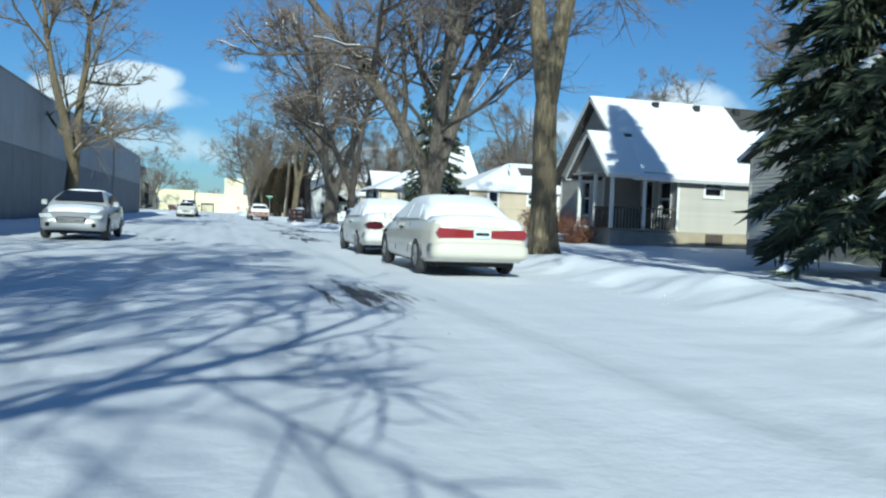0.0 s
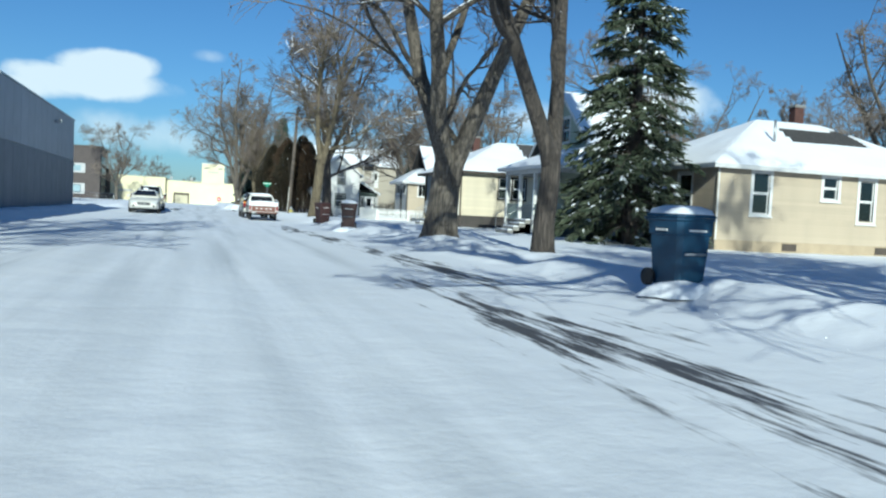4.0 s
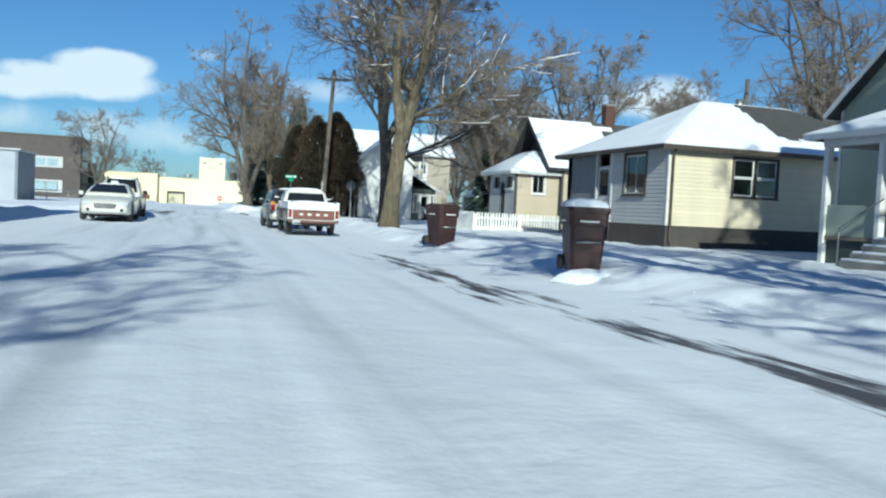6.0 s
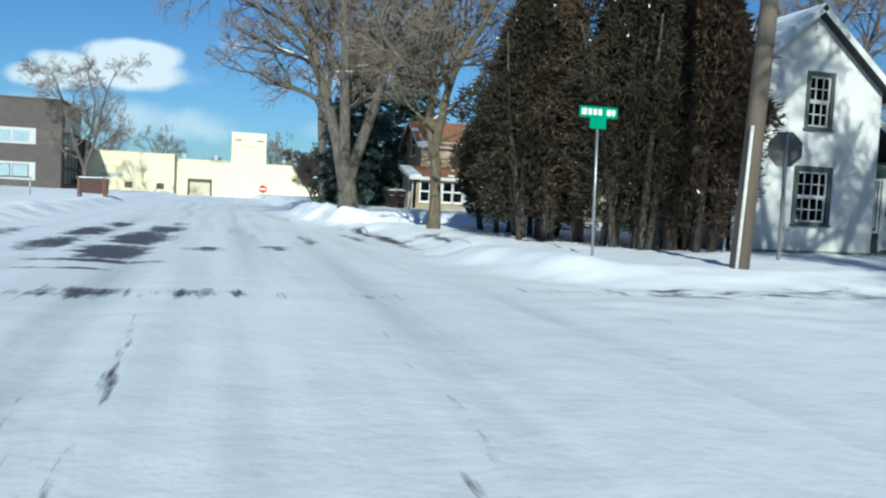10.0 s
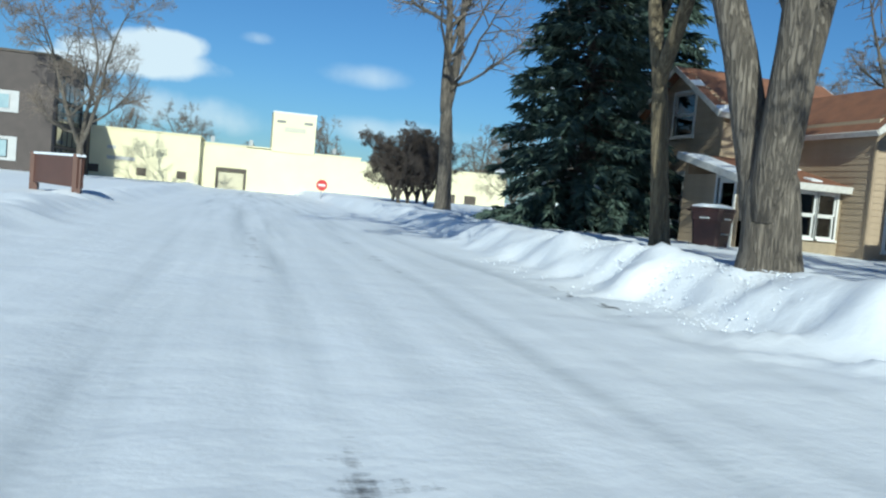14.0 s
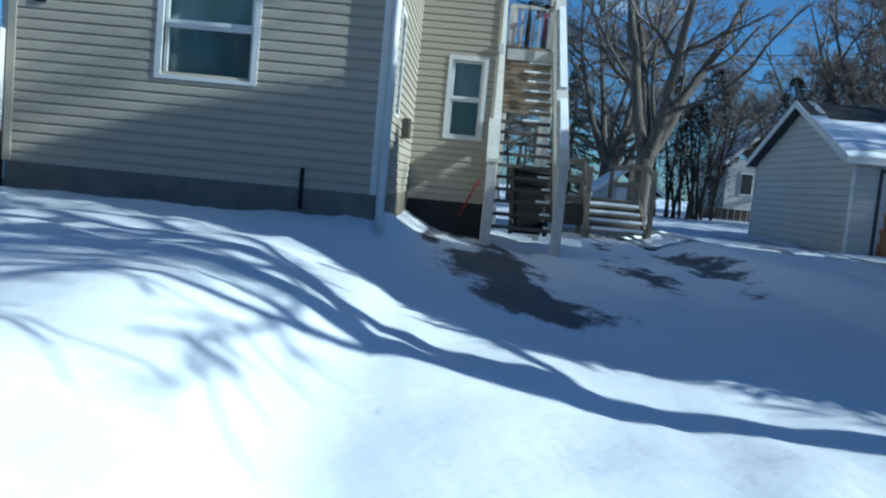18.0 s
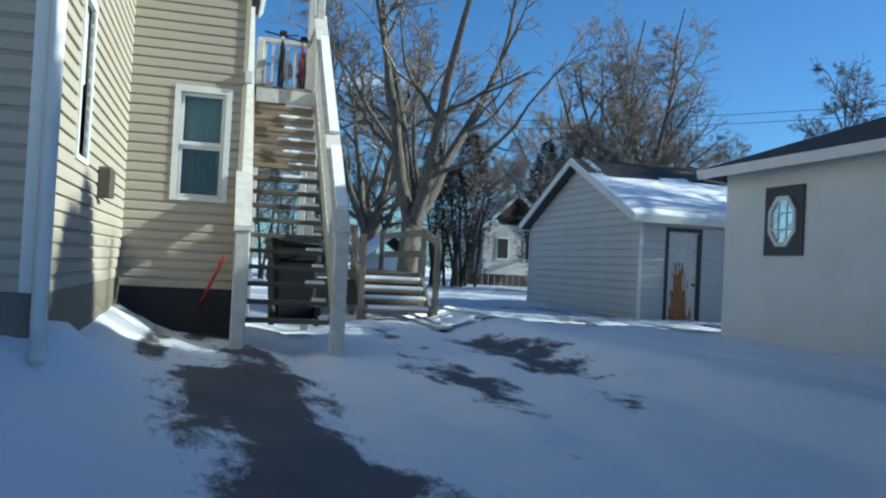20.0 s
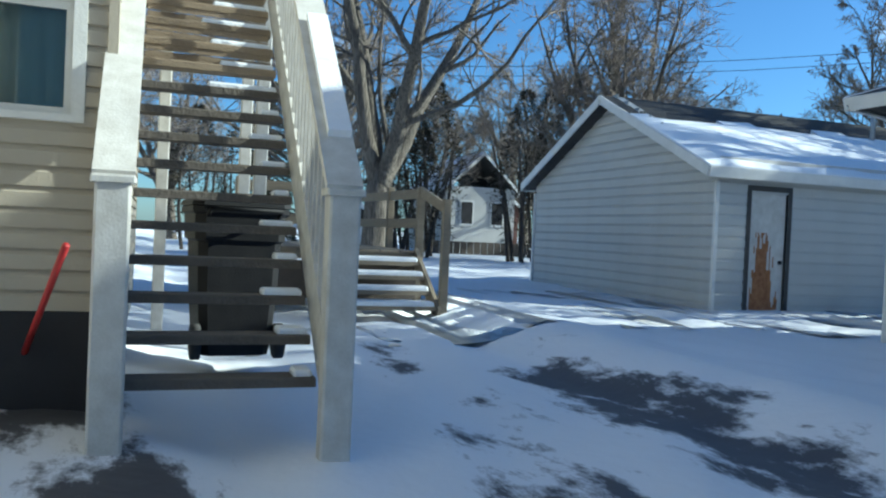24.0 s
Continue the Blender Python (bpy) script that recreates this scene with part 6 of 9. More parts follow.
def bare_tree(at, height, radius, fork, stems, seed, label, bark_=BARK, twig=TWIG, lean=0.0, dense=1.0, snow=0.25, angle=0.42, group="", flare=1.5, low=0, name="tree"):
    """A leafless broad-leaved tree. fork: height of the first fork; stems: leading stems above it."""
    rs = np.random.RandomState(seed)
    t = thing(name, at, label, "tree", group)
    base = Vector(at)
    trunk, limbs, twigs, white = Mesh(), Mesh(), Mesh(), Mesh()
    up = Vector((lean, rs.normal(0, 0.03), 1)).normalized()
    line = wander(rs, base - Vector((0, 0, 0.3)), up, fork + 0.3, 6, 0.035, 0.02)
    rad = [radius * (flare, 1.14, 1.02, 0.98, 0.96, 0.9, 0.55)[i] for i in range(7)]
    fluted(trunk, line, rad, 28, seed, 0.28)
    top = line[-1]
    leaders = []
    for k in range(stems):
        a = 2 * math.pi * (k + rs.rand() * 0.5) / stems + seed
        ang = (0.12 if stems == 1 else angle) * (0.7 + 0.6 * rs.rand())
        d = Vector((math.cos(a) * math.sin(ang), math.sin(a) * math.sin(ang), math.cos(ang)))
        r = radius * (0.92 if stems == 1 else 0.78 if stems == 2 else 0.62)
        n = 9
        sink = min(fork * 0.55, radius * 2.6)
        root = top - up * sink + Vector((d.x, d.y, 0)).normalized() * (radius * 0.93 - r) * (stems > 1)
        near_ = root + up * sink * 0.6 + Vector((d.x, d.y, 0)) * radius * 0.35
        ln = [root] + wander(rs, near_, (d + up * 0.25).normalized(), height - fork, n, 0.09, 0.04)
        rr = [r * 0.9] + [r * (1 - 0.9 * (i / n) ** 0.9) + 0.012 for i in range(n + 1)]
        trunk.tube(ln, rr, 12)
        leaders.append((ln, rr))
    if low:
        for k in range(low):
            a = rs.rand() * 6.28
            z = fork * (0.6 + 0.35 * rs.rand())
            leaders.append((wander(rs, base + up * z, Vector((math.cos(a), math.sin(a), 0.35)), height * 0.38, 7, 0.1, 0.03), [radius * 0.3 * (1 - i / 8) + 0.015 for i in range(8)]))
            trunk.tube(*leaders[-1], 8)

    def sprout(line, rr, level, count, length):
        n = len(line) - 1
        for _ in range(count):
            u = (0.12 if level == 1 else 0.2) + (0.86 if level == 1 else 0.8) * rs.rand()
            i = min(int(u * n), n - 1)
            f = u * n - i
            p = line[i].lerp(line[i + 1], f)
            r0 = rr[i] * (1 - f) + rr[i + 1] * f
            d = (line[i + 1] - line[i]).normalized()
            w = side_way(rs, d, (0.85, 0.8, 0.8, 0.75)[level - 1] * (0.7 + 0.6 * rs.rand()))
            if level <= 2 and w.z < -0.1:
                w.z *= -0.5
            L = length * (1.15 - 0.75 * u) * (0.6 + 0.7 * rs.rand())
            segs = (7, 5, 4, 2)[level - 1]
            ln = wander(rs, p, w, L, segs, (0.13, 0.16, 0.18, 0.2)[level - 1], (0.05, 0.03, 0.0, -0.01)[level - 1])
            ra = min(r0 * 0.62, (0.09, 0.045, 0.018, 0.009)[level - 1] * (height / 14) * (0.7 + 0.6 * rs.rand()))
            rl = [ra * (1 - 0.82 * k / segs) + (0.006, 0.006, 0.0055, 0.0042)[level - 1] for k in range(segs + 1)]
            (limbs if level <= 2 else twigs).tube(ln, rl, (6, 5, 3, 3)[level - 1], False)
            if level <= 2 and snow and rs.rand() < snow:
                up_ = [q + Vector((0, 0, rl[k] * 0.75)) for k, q in enumerate(ln)]
                k0 = 0 if level == 1 else 1
                white.tube(up_[k0:k0 + 4], [max(rl[k] * 0.7, 0.018) for k in range(k0, k0 + 4)][:len(up_[k0:k0 + 4])], 5, False)
            if level < 4:
                sprout(ln, rl, level + 1, max(2, int((7, 7, 8)[level - 1] * dense * (0.7 + 0.6 * rs.rand()))), L * (0.62, 0.62, 0.7)[level - 1])

    for ln, rr in leaders:
        sprout(ln, rr, 1, int((15 if stems == 1 else 11 if stems == 2 else 9) * dense), height * 0.4)
    part("trunk", trunk, bark_, t, flip=False)
    part("limb_work", limbs, bark_, t, kind="stuff", flip=False)
    part("twig_crown", twigs, twig, t, kind="stuff", flip=False)
    if white.v:
        part("branch_snow", white, SNOW, t, "strips of snow lying along the branches", kind="stuff", flip=False)
    return t


def leaf_mat(name, c1, c2, rough=0.75):
    m = surf(name, c1, c2, 3, rough)
    nt = m.node_tree
    L, b = nt.links, nt.nodes["Principled BSDF"]
    g, r = nt.nodes.new("ShaderNodeNewGeometry"), nt.nodes.new("ShaderNodeMix")
    r.data_type = "RGBA"
    r.inputs[6].default_value, r.inputs[7].default_value = (*c1, 1), (*c2, 1)
    L.new(g.outputs["Random Per Island"], r.inputs["Factor"])
    L.new(r.outputs[2], b.inputs["Base Color"])
    b.inputs["Specular IOR Level"].default_value = 0.25
    return m


NEEDLE = leaf_mat("spruce_needles", (0.045, 0.065, 0.04), (0.1, 0.115, 0.075))
NEEDLE_BLUE = leaf_mat("blue_green_needles", (0.042, 0.07, 0.056), (0.11, 0.15, 0.12))
CEDAR = leaf_mat("winter_brown_cedar", (0.045, 0.03, 0.019), (0.1, 0.068, 0.042))
CEDAR_DARK = leaf_mat("dark_cedar", (0.022, 0.021, 0.014), (0.055, 0.045, 0.028))


def feather(m, p, d, length, width, rs):
    """One small drooping spray of needles: a bent, tapering blade."""
    a = Vector(rs.normal(0, 1, 3))
    s = (a - d * a.dot(d)).normalized() * width
    tip = p + d * length + Vector((0, 0, -0.12 * length))
    mid = p + d * length * 0.45
    m.add([tuple(p), tuple(mid + s), tuple(tip), tuple(mid - s), tuple(mid + s.cross(d).normalized() * width * 0.7)], [(0, 1, 4), (1, 2, 4), (4, 2, 3), (0, 4, 3)])


def conifer(at, height, spread, seed, label, needles=NEEDLE, boughs=330, per=26, droop=0.35, snow=0.05, clear=0.6, size=1.0, profile=0.85):
    rs = np.random.RandomState(seed)
    t = thing("spruce", at, label, "spruce")
    base = Vector(at)
    tr = Mesh().tube([base + Vector((0, 0, -0.2 + (height * 0.97 + 0.2) * i / 8)) for i in range(9)], [0.022 * height * (1 - 0.95 * i / 8) + 0.015 for i in range(9)], 9)
    part("trunk", tr, BARK_DARK, t, flip=False)
    br, nd, wh = Mesh(), Mesh(), Mesh()
    for k in range(boughs):
        u = (k + rs.rand()) / boughs
        z = clear + (height - clear) * u ** 1.15
        R = spread * (1 - (z - clear) / (height - clear)) ** profile * (0.72 + 0.42 * rs.rand()) + 0.12
        a = rs.rand() * 6.283
        out = Vector((math.cos(a), math.sin(a), 0))
        p0 = base + Vector((0, 0, z))
        rise = 0.35 * (u - 0.25)
        pts = [p0 + out * (R * v) + Vector((0, 0, R * (rise * v - droop * v * v + 0.18 * droop * v ** 4))) for v in (0, 0.35, 0.7, 1.0)]
        br.tube(pts, [0.028 * R ** 0.5, 0.02 * R ** 0.5, 0.012, 0.005], 4, False)
        n = max(8, int(1.9 * per * (0.35 + R / spread)))
        for j in range(n):
            v = 0.15 + 0.85 * rs.rand() ** 0.7
            i = min(int(v * 3), 2)
            q = pts[i].lerp(pts[i + 1], min(max(v * 3 - i, 0), 1))
            side = out.cross(Vector((0, 0, 1))) * (1 if rs.rand() < 0.5 else -1)
            d = (out * (0.5 + 0.6 * rs.rand()) + side * (0.3 + 0.8 * rs.rand()) + Vector((0, 0, rs.normal(-0.35, 0.3)))).normalized()
            feather(nd, q, d, size * (0.2 + 0.28 * rs.rand()), size * (0.02 + 0.022 * rs.rand()), rs)
            if rs.rand() < snow * 0.5:
                feather(wh, q + Vector((0, 0, 0.06)), d, size * 0.26, size * 0.06, rs)
    part("bough_work", br, BARK_DARK, t, kind="stuff", flip=False)
    part("needles", nd, needles, t, kind="stuff", flip=False)
    if wh.v:
        part("bough_snow", wh, SNOW, t, "small clumps of snow caught on the boughs", kind="stuff", flip=False)
    return t


def cedar(at, height, spread, seed, label, mat_=CEDAR, n=9000, snow=0.008):
    """A tall, dense arborvitae: several stems inside a ragged mass of upright sprays."""
    rs = np.random.RandomState(seed)
    t = thing("cedar", at, label, "cedar tree")
    base = Vector(at)
    for k in range(5):
        a = k * 1.26 + rs.rand()
        st = Mesh().tube(wander(rs, base + Vector((0.45 * math.cos(a), 0.45 * math.sin(a), -0.2)), Vector((0.12 * math.cos(a), 0.12 * math.sin(a), 1)), height * 0.8, 5, 0.04, 0.0), [0.085, 0.08, 0.07, 0.055, 0.04, 0.02], 7)
        part("stem", st, BARK_DARK, t, flip=False)
    lobes = [(rs.rand() * 6.28, 0.25 + 0.6 * rs.rand(), 0.1 + 0.8 * rs.rand(), 0.35 + 0.5 * rs.rand()) for _ in range(26)]
    nd, wh = Mesh(), Mesh()
    for k in range(n):
        u = rs.rand() ** 0.85
        env = spread * (math.sin(math.pi * min(1, (0.16 + 0.84 * u))) ** 0.6 if u < 0.55 else (1 - u) ** 0.62 * 1.38)
        a = rs.rand() * 6.28
        bulge = 1.0
        for la, lo, lu, lr in lobes:
            da = math.cos(a - la)
            bulge += 0.16 * lo * max(0.0, da) ** 6 * math.exp(-((u - lu) / 0.09) ** 2)
        rag = noise.noise(Vector((math.cos(a) * 2.2, math.sin(a) * 2.2, u * 9 + seed)))
        fine = noise.noise(Vector((math.cos(a) * 5, math.sin(a) * 5, u * 24 + seed)))
        r = env * bulge * (1 + 0.38 * rag + 0.22 * fine) * (0.55 + 0.45 * rs.rand() ** 0.5)
        if u < 0.34 and rs.rand() > 0.22 + 2.2 * u:
            continue
        p = base + Vector((math.cos(a) * r, math.sin(a) * r, 0.45 + (height - 0.45) * u))
        out = Vector((math.cos(a), math.sin(a), 0))
        d = (out * (0.5 + 0.5 * rs.rand()) + Vector((0, 0, rs.normal(0.35, 0.45))) + Vector(rs.normal(0, 0.35, 3))).normalized()
        feather(nd, p, d, 0.12 + 0.2 * rs.rand(), 0.012 + 0.018 * rs.rand(), rs)
        if rs.rand() < snow:
            feather(wh, p + out * 0.1, d, 0.12, 0.035, rs)
    part("foliage", nd, mat_, t, kind="stuff", flip=False)
    if wh.v:
        part("foliage_snow", wh, SNOW, t, "specks of snow on the foliage", kind="stuff", flip=False)
    return t


G = "street trees"
bare_tree((12.65, 33.75, 0.15), 16, 0.29, 4.4, 2, 11, "tall bare maple with warm yellow-brown bark beside parked cars", BARK_WARM, angle=0.3, group=G, snow=0.3)
bare_tree((12.95, 47.95, 0.2), 17, 0.42, 2.9, 4, 23, "massive bare maple forking low into four heavy limbs", BARK, angle=0.5, group=G, snow=0.3)
bare_tree((12.7, 68.8, 0.2), 12, 0.24, 2.6, 2, 31, "slender bare street tree with leaning limbs", BARK_DARK, TWIG_DARK, angle=0.45, group=G, snow=0.5)
bare_tree((12.5, 77.4, 0.2), 16, 0.46, 2.9, 3, 41, "stout bare maple with a snow-filled fork", BARK, angle=0.5, group=G, snow=0.4)
bare_tree((12.6, 111.4, 0.2), 15, 0.29, 4.3, 3, 53, "bare maple with warm bark behind the pickup truck", BARK_WARM, angle=0.4, group=G, snow=0.5, low=1)
bare_tree((11.45, 153.0, 0.15), 9.5, 0.17, 2.6, 2, 61, "young bare tree forking in a V on the verge", BARK_WARM, angle=0.35, group=G, snow=0.03)
settle(bare_tree((11.3, 165.2, 0.15), 17, 0.38, 1.5, 3, 71, "big bare maple with four upright stems from one base", BARK, angle=0.27, group=G, snow=0.15, flare=1.4), (11.3, 165.2, 0.15), (10.38, 139.6, 0.5), (1, 1, 1))
settle(bare_tree((11.3, 169.1, 0.15), 14, 0.16, 3.4, 2, 83, "slim bare tree in front of the brown house", BARK_WARM, angle=0.35, group=G, snow=0.2), (11.3, 169.1, 0.15), (10.9, 143.4, 0.42), (1, 1, 1))
bare_tree((11.4, 187.3, 0.15), 14, 0.3, 5.5, 2, 97, "tall bare tree with short crooked side branches", BARK, angle=0.25, group=G, snow=0.1, dense=0.75).location = (12.7, 166.5, 0.15)
bare_tree((-1.4, 62.0, 0.15), 14, 0.3, 3.0, 2, 101, "bare tree forking in two beside the warehouse", BARK_WARM, angle=0.3, group=G, snow=0.15)
bare_tree((-1.2, 5.0, 0.15), 15, 0.36, 3.2, 3, 113, "bare street tree near the start of the street", BARK, angle=0.45, group=G)
bare_tree((13.2, 14.0, 0.15), 15, 0.36, 3.4, 3, 127, "bare street tree near the start of the street", BARK, angle=0.45, group=G)
bare_tree((-7.5, 229.0, 0.1), 13.5, 0.26, 2.8, 3, 131, "spreading bare tree in front of the brick building", BARK, angle=0.5, group=G, snow=0.05)
bare_tree((15.2, 125.3, 0.2), 15, 0.34, 5.0, 3, 173, "dark bare maple beside the picket fence", BARK_DARK, TWIG_DARK, angle=0.4, group=G, snow=0.25, low=1, dense=1.1)
small = bare_tree((12.6, 197.0, 0.15), 5.2, 0.13, 1.0, 4, 139, "small dark bushy ornamental tree", BARK_DARK, TWIG_DARK, angle=0.7, dense=1.15, snow=0, group="row of small ornamental trees")
small.location = (13.3, 180.0, 0.15)
for i, (x, y) in enumerate(((14.2, 181.5), (15.2, 181.0), (14.4, 188.0), (16.4, 189.0))):
    copied(small, x, y, 0.15, 70 * i + 40, 0.95 + 0.05 * (i % 2)).location = (x, y, 0.15)
# behind and between the houses
b1 = bare_tree((38.5, 117.0, 0.1), 16, 0.4, 3.0, 4, 151, "wide bare shade tree behind the houses", BARK, angle=0.5, dense=1.0, snow=0.03, group="back-yard trees")
b2 = bare_tree((56.0, 214.0, 0.1), 11, 0.24, 2.6, 3, 157, "bare back-yard tree with reddish-brown twigs", BARK, TWIG, angle=0.5, dense=1.0, snow=0.0, group="back-yard trees")
for i, (k, x, y, s) in enumerate(((0, 44, 66, 0.9), (0, 47, 96, 0.95), (1, 40, 84, 0.9), (1, 36, 131, 0.8), (1, 44, 139, 0.85), (1, 49, 112, 1.0), (0, 36, 52, 0.85), (1, 41, 42, 1.0), (0, 52.0, 197.0, 0.9))):
    copied((b1, b2)[k], x, y, 0.1, 57 * i + 15, s)
yard = bare_tree((42.0, 159.6, 0.0), 13, 0.34, 3.0, 4, 163, "old spreading bare yard tree with long crooked limbs", BARK, TWIG, angle=0.55, snow=0.02, dense=0.68)
yard.location = (37.5, 129.7, 0.0)
bare_tree((61.0, 146.5, 0.0), 16, 0.3, 2.0, 4, 167, "bare tree behind the garage", BARK, TWIG, angle=0.45, dense=0.75, snow=0).location = (53.0, 112.5, 0.0)
copied(b2, 64, 152, 0, 200, 1.1)
copied(b1, 30, 130, 0.1, 120, 0.8).location = (25.5, 116.5, 0.1)
copied(b1, 44, 175, 0.1, 310, 1.0).location = (35.0, 142.5, 0.1)
copied(b2, 33, 131, 0.1, 75, 1.1).location = (30.0, 112.5, 0.1)
copied(b1, 78, 166, 0, 20, 1.0)
copied(b2, 74, 180, 0, 250, 1.0)
copied(b1, 62, 206, 0, 33, 0.75)
copied(b2, 44, 212, 0, 10, 0.7)
# over the factory and far along
for i, (x, y, s) in enumerate(((-3, 292, 0.9), (4, 296, 0.8), (16, 292, 0.9), (24, 295, 0.8), (33, 268, 0.85), (40, 262, 0.9), (-14, 300, 0.9), (38, 240, 0.9), (30, 226, 0.8), (45, 225, 0.9), (-24, 290, 0.9), (52, 250, 1))):
    copied((b1, b2)[i % 2], x, y, -0.5, 41 * i, s * 0.75)

conifer((17.9, 27.8, 0.1), 16.5, 2.8, 3, "huge dark spruce with drooping grey-green boughs", NEEDLE, 520, 46, 0.42, 0.02, 1.6, 1.25)
conifer((20.2, 80.2, 0.15), 13.0, 2.7, 5, "tall spruce with snow caught on its boughs", NEEDLE, 360, 32, 0.4, 0.07, 0.8, 1.15)
conifer((14.0, 181.3, 0.15), 10.5, 2.9, 7, "full blue-green spruce by the snowy verge", NEEDLE_BLUE, 430, 40, 0.25, 0.006, 0.2, 1.15)
conifer((17.6, 184.6, 0.15), 12.5, 3.0, 9, "tall blue-green spruce beside the brown house", NEEDLE_BLUE, 430, 38, 0.3, 0.01, 0.3, 1.15)
conifer((24.9, 138.4, 0.1), 6.2, 1.75, 13, "small dark spruce behind the picket fence", NEEDLE_BLUE, 260, 28, 0.3, 0.02, 0.2)
conifer((58.0, 163.4, 0.0), 9.5, 2.4, 17, "open grey-green spruce far behind the yard", NEEDLE, 200, 18, 0.35, 0.03, 0.8, 1.2).location = (64.0, 129.0, 0.0)
i = 0
for x, y, hh, rr in ((12.7, 147.2, 8.3, 1.5), (13.9, 146.1, 9.2, 1.6), (15.2, 145.2, 9.6, 1.6), (14.0, 144.4, 8.4, 1.3), (15.3, 144.0, 8.8, 1.2), (13.2, 148.9, 8.0, 1.5), (16.0, 146.8, 9.0, 1.3), (14.5, 151.2, 8.2, 1.5), (13.5, 153.5, 5.6, 0.95)):
    cedar((x, y, 0.12), hh * 0.8, rr * 1.08, 200 + i, "tall ragged cedar with winter-brown foliage in a dense row", CEDAR if i % 3 == 1 else CEDAR_DARK, 19000, 0.0015)
    i += 1
i = 0
for x, y, hh, rr in ((46.5, 126.6, 6.6, 1.0), (48.5, 124.3, 7.4, 1.15), (47.2, 125.4, 5.6, 0.95), (45.4, 121.7, 6.8, 1.05), (47.0, 119.9, 7.2, 1.1), (49.5, 118.4, 6.4, 1.1), (52.0, 133.5, 6.0, 1.1), (56.0, 131.2, 6.6, 1.2)):
    cedar((x, y, 0.0), hh, rr, 230 + i, "dark thin cedar at the back of the yard", CEDAR_DARK, 2600).location = (x, y, 0.0)
    i += 1
for i, (x, y, k) in enumerate(((44.0, 118.0, 0.7), (58.0, 121.0, 0.85), (62.0, 126.5, 0.8), (66.0, 117.0, 0.9), (70.0, 110.0, 0.95), (60.0, 106.0, 0.9), (72.0, 134.0, 0.9), (50.0, 108.0, 0.75))):
    copy_thing((b1, b2)[i % 2], pose(x, y, 0, 0, 0, 63 * i) @ Matrix.Diagonal((k, k, k, 1)))
# ---- parked vehicles ----
RUBBER = surf("tyre_rubber", (0.025, 0.025, 0.027), (0.05, 0.05, 0.05), 9, 0.85, 0.4, 60)
ALLOY = surf("wheel_alloy", (0.5, 0.51, 0.52), (0.35, 0.36, 0.37), 6, 0.35, 0.1, 60, metal=0.8)
RED_LAMP = surf("red_lamp", (0.24, 0.012, 0.018), (0.17, 0.01, 0.014), 4, 0.2, coat=0.6)
DARK_LAMP = surf("dark_red_lamp", (0.065, 0.01, 0.014), (0.045, 0.008, 0.01), 4, 0.2, coat=0.6)
AMBER = surf("amber_lamp", (0.6, 0.22, 0.03), None, 4, 0.25, coat=0.6)
LAMP = surf("clear_lamp", (0.6, 0.62, 0.63), (0.45, 0.47, 0.48), 4, 0.15, coat=0.8)
PLATE = surf("number_plate", (0.6, 0.65, 0.66), (0.5, 0.56, 0.58), 6, 0.5)
FROST = snow_mat("frosted_snow", (0.8, 0.82, 0.85), (0.7, 0.73, 0.77), 5, 40, 0.4)


def car_paint(name, c, metal=0.0):
    return surf(name, c, tuple(v * 0.85 for v in c), 2.0, 0.35, 0.05, 30, metal=metal, coat=0.5, spread=0.9)


WHITE_CAR = car_paint("white_car_paint", (0.66, 0.65, 0.6))
CREAM_CAR = car_paint("pearl_car_paint", (0.6, 0.57, 0.49))
SILVER_CAR = car_paint("silver_car_paint", (0.44, 0.45, 0.46), 0.3)
# suv body, much darker than its tailgate's pale taupe
TAUPE_CAR = car_paint("dark_taupe_car_paint", (0.085, 0.09, 0.1), 0.3)
PALE_TAUPE = car_paint("pale_taupe_paint", (0.42, 0.4, 0.36), 0.2)
BROWN_CAR = car_paint("red_brown_truck_paint", (0.15, 0.062, 0.045))
DULL_BROWN = surf("dull_brown_truck_paint", (0.085, 0.055, 0.05), (0.06, 0.042, 0.04), 3, 0.45, 0.05, 30)


class Local:
    """Places parts of a vehicle: local x to its right, y ahead, z up."""

    def __init__(self, at, turn, size=1.0):
        self.m = pose(*at, 0, 0, turn) @ Matrix.Scale(size, 4)

    def __call__(self, mesh):
        mesh.v = [tuple(self.m @ Vector(v)) for v in mesh.v]
        return mesh


def loft(stations, ring):
    m, rings = Mesh(), [ring(*s) for s in stations]
    n = len(rings[0])
    faces = [(i * n + k, i * n + (k + 1) % n, (i + 1) * n + (k + 1) % n, (i + 1) * n + k) for i in range(len(rings) - 1) for k in range(n)]
    faces += [tuple(range(n - 1, -1, -1)), tuple(range((len(rings) - 1) * n, len(rings) * n))]
    return m.add([v for r in rings for v in r], faces, True)


def shell(y, zl, zt, hw, crown=0.03, tuck=0.9):
    h = zt - zl
    half = [(hw * tuck, zl), (hw * 0.985, zl + 0.1 * h), (hw, zl + 0.42 * h), (hw * 0.99, zl + 0.7 * h), (hw * 0.955, zt - 0.055), (hw * 0.88, zt - 0.008), (hw * 0.5, zt + crown * 0.7), (0, zt + crown)]
    return [(x, y, z) for x, z in half] + [(-x, y, z) for x, z in half[-2::-1]]


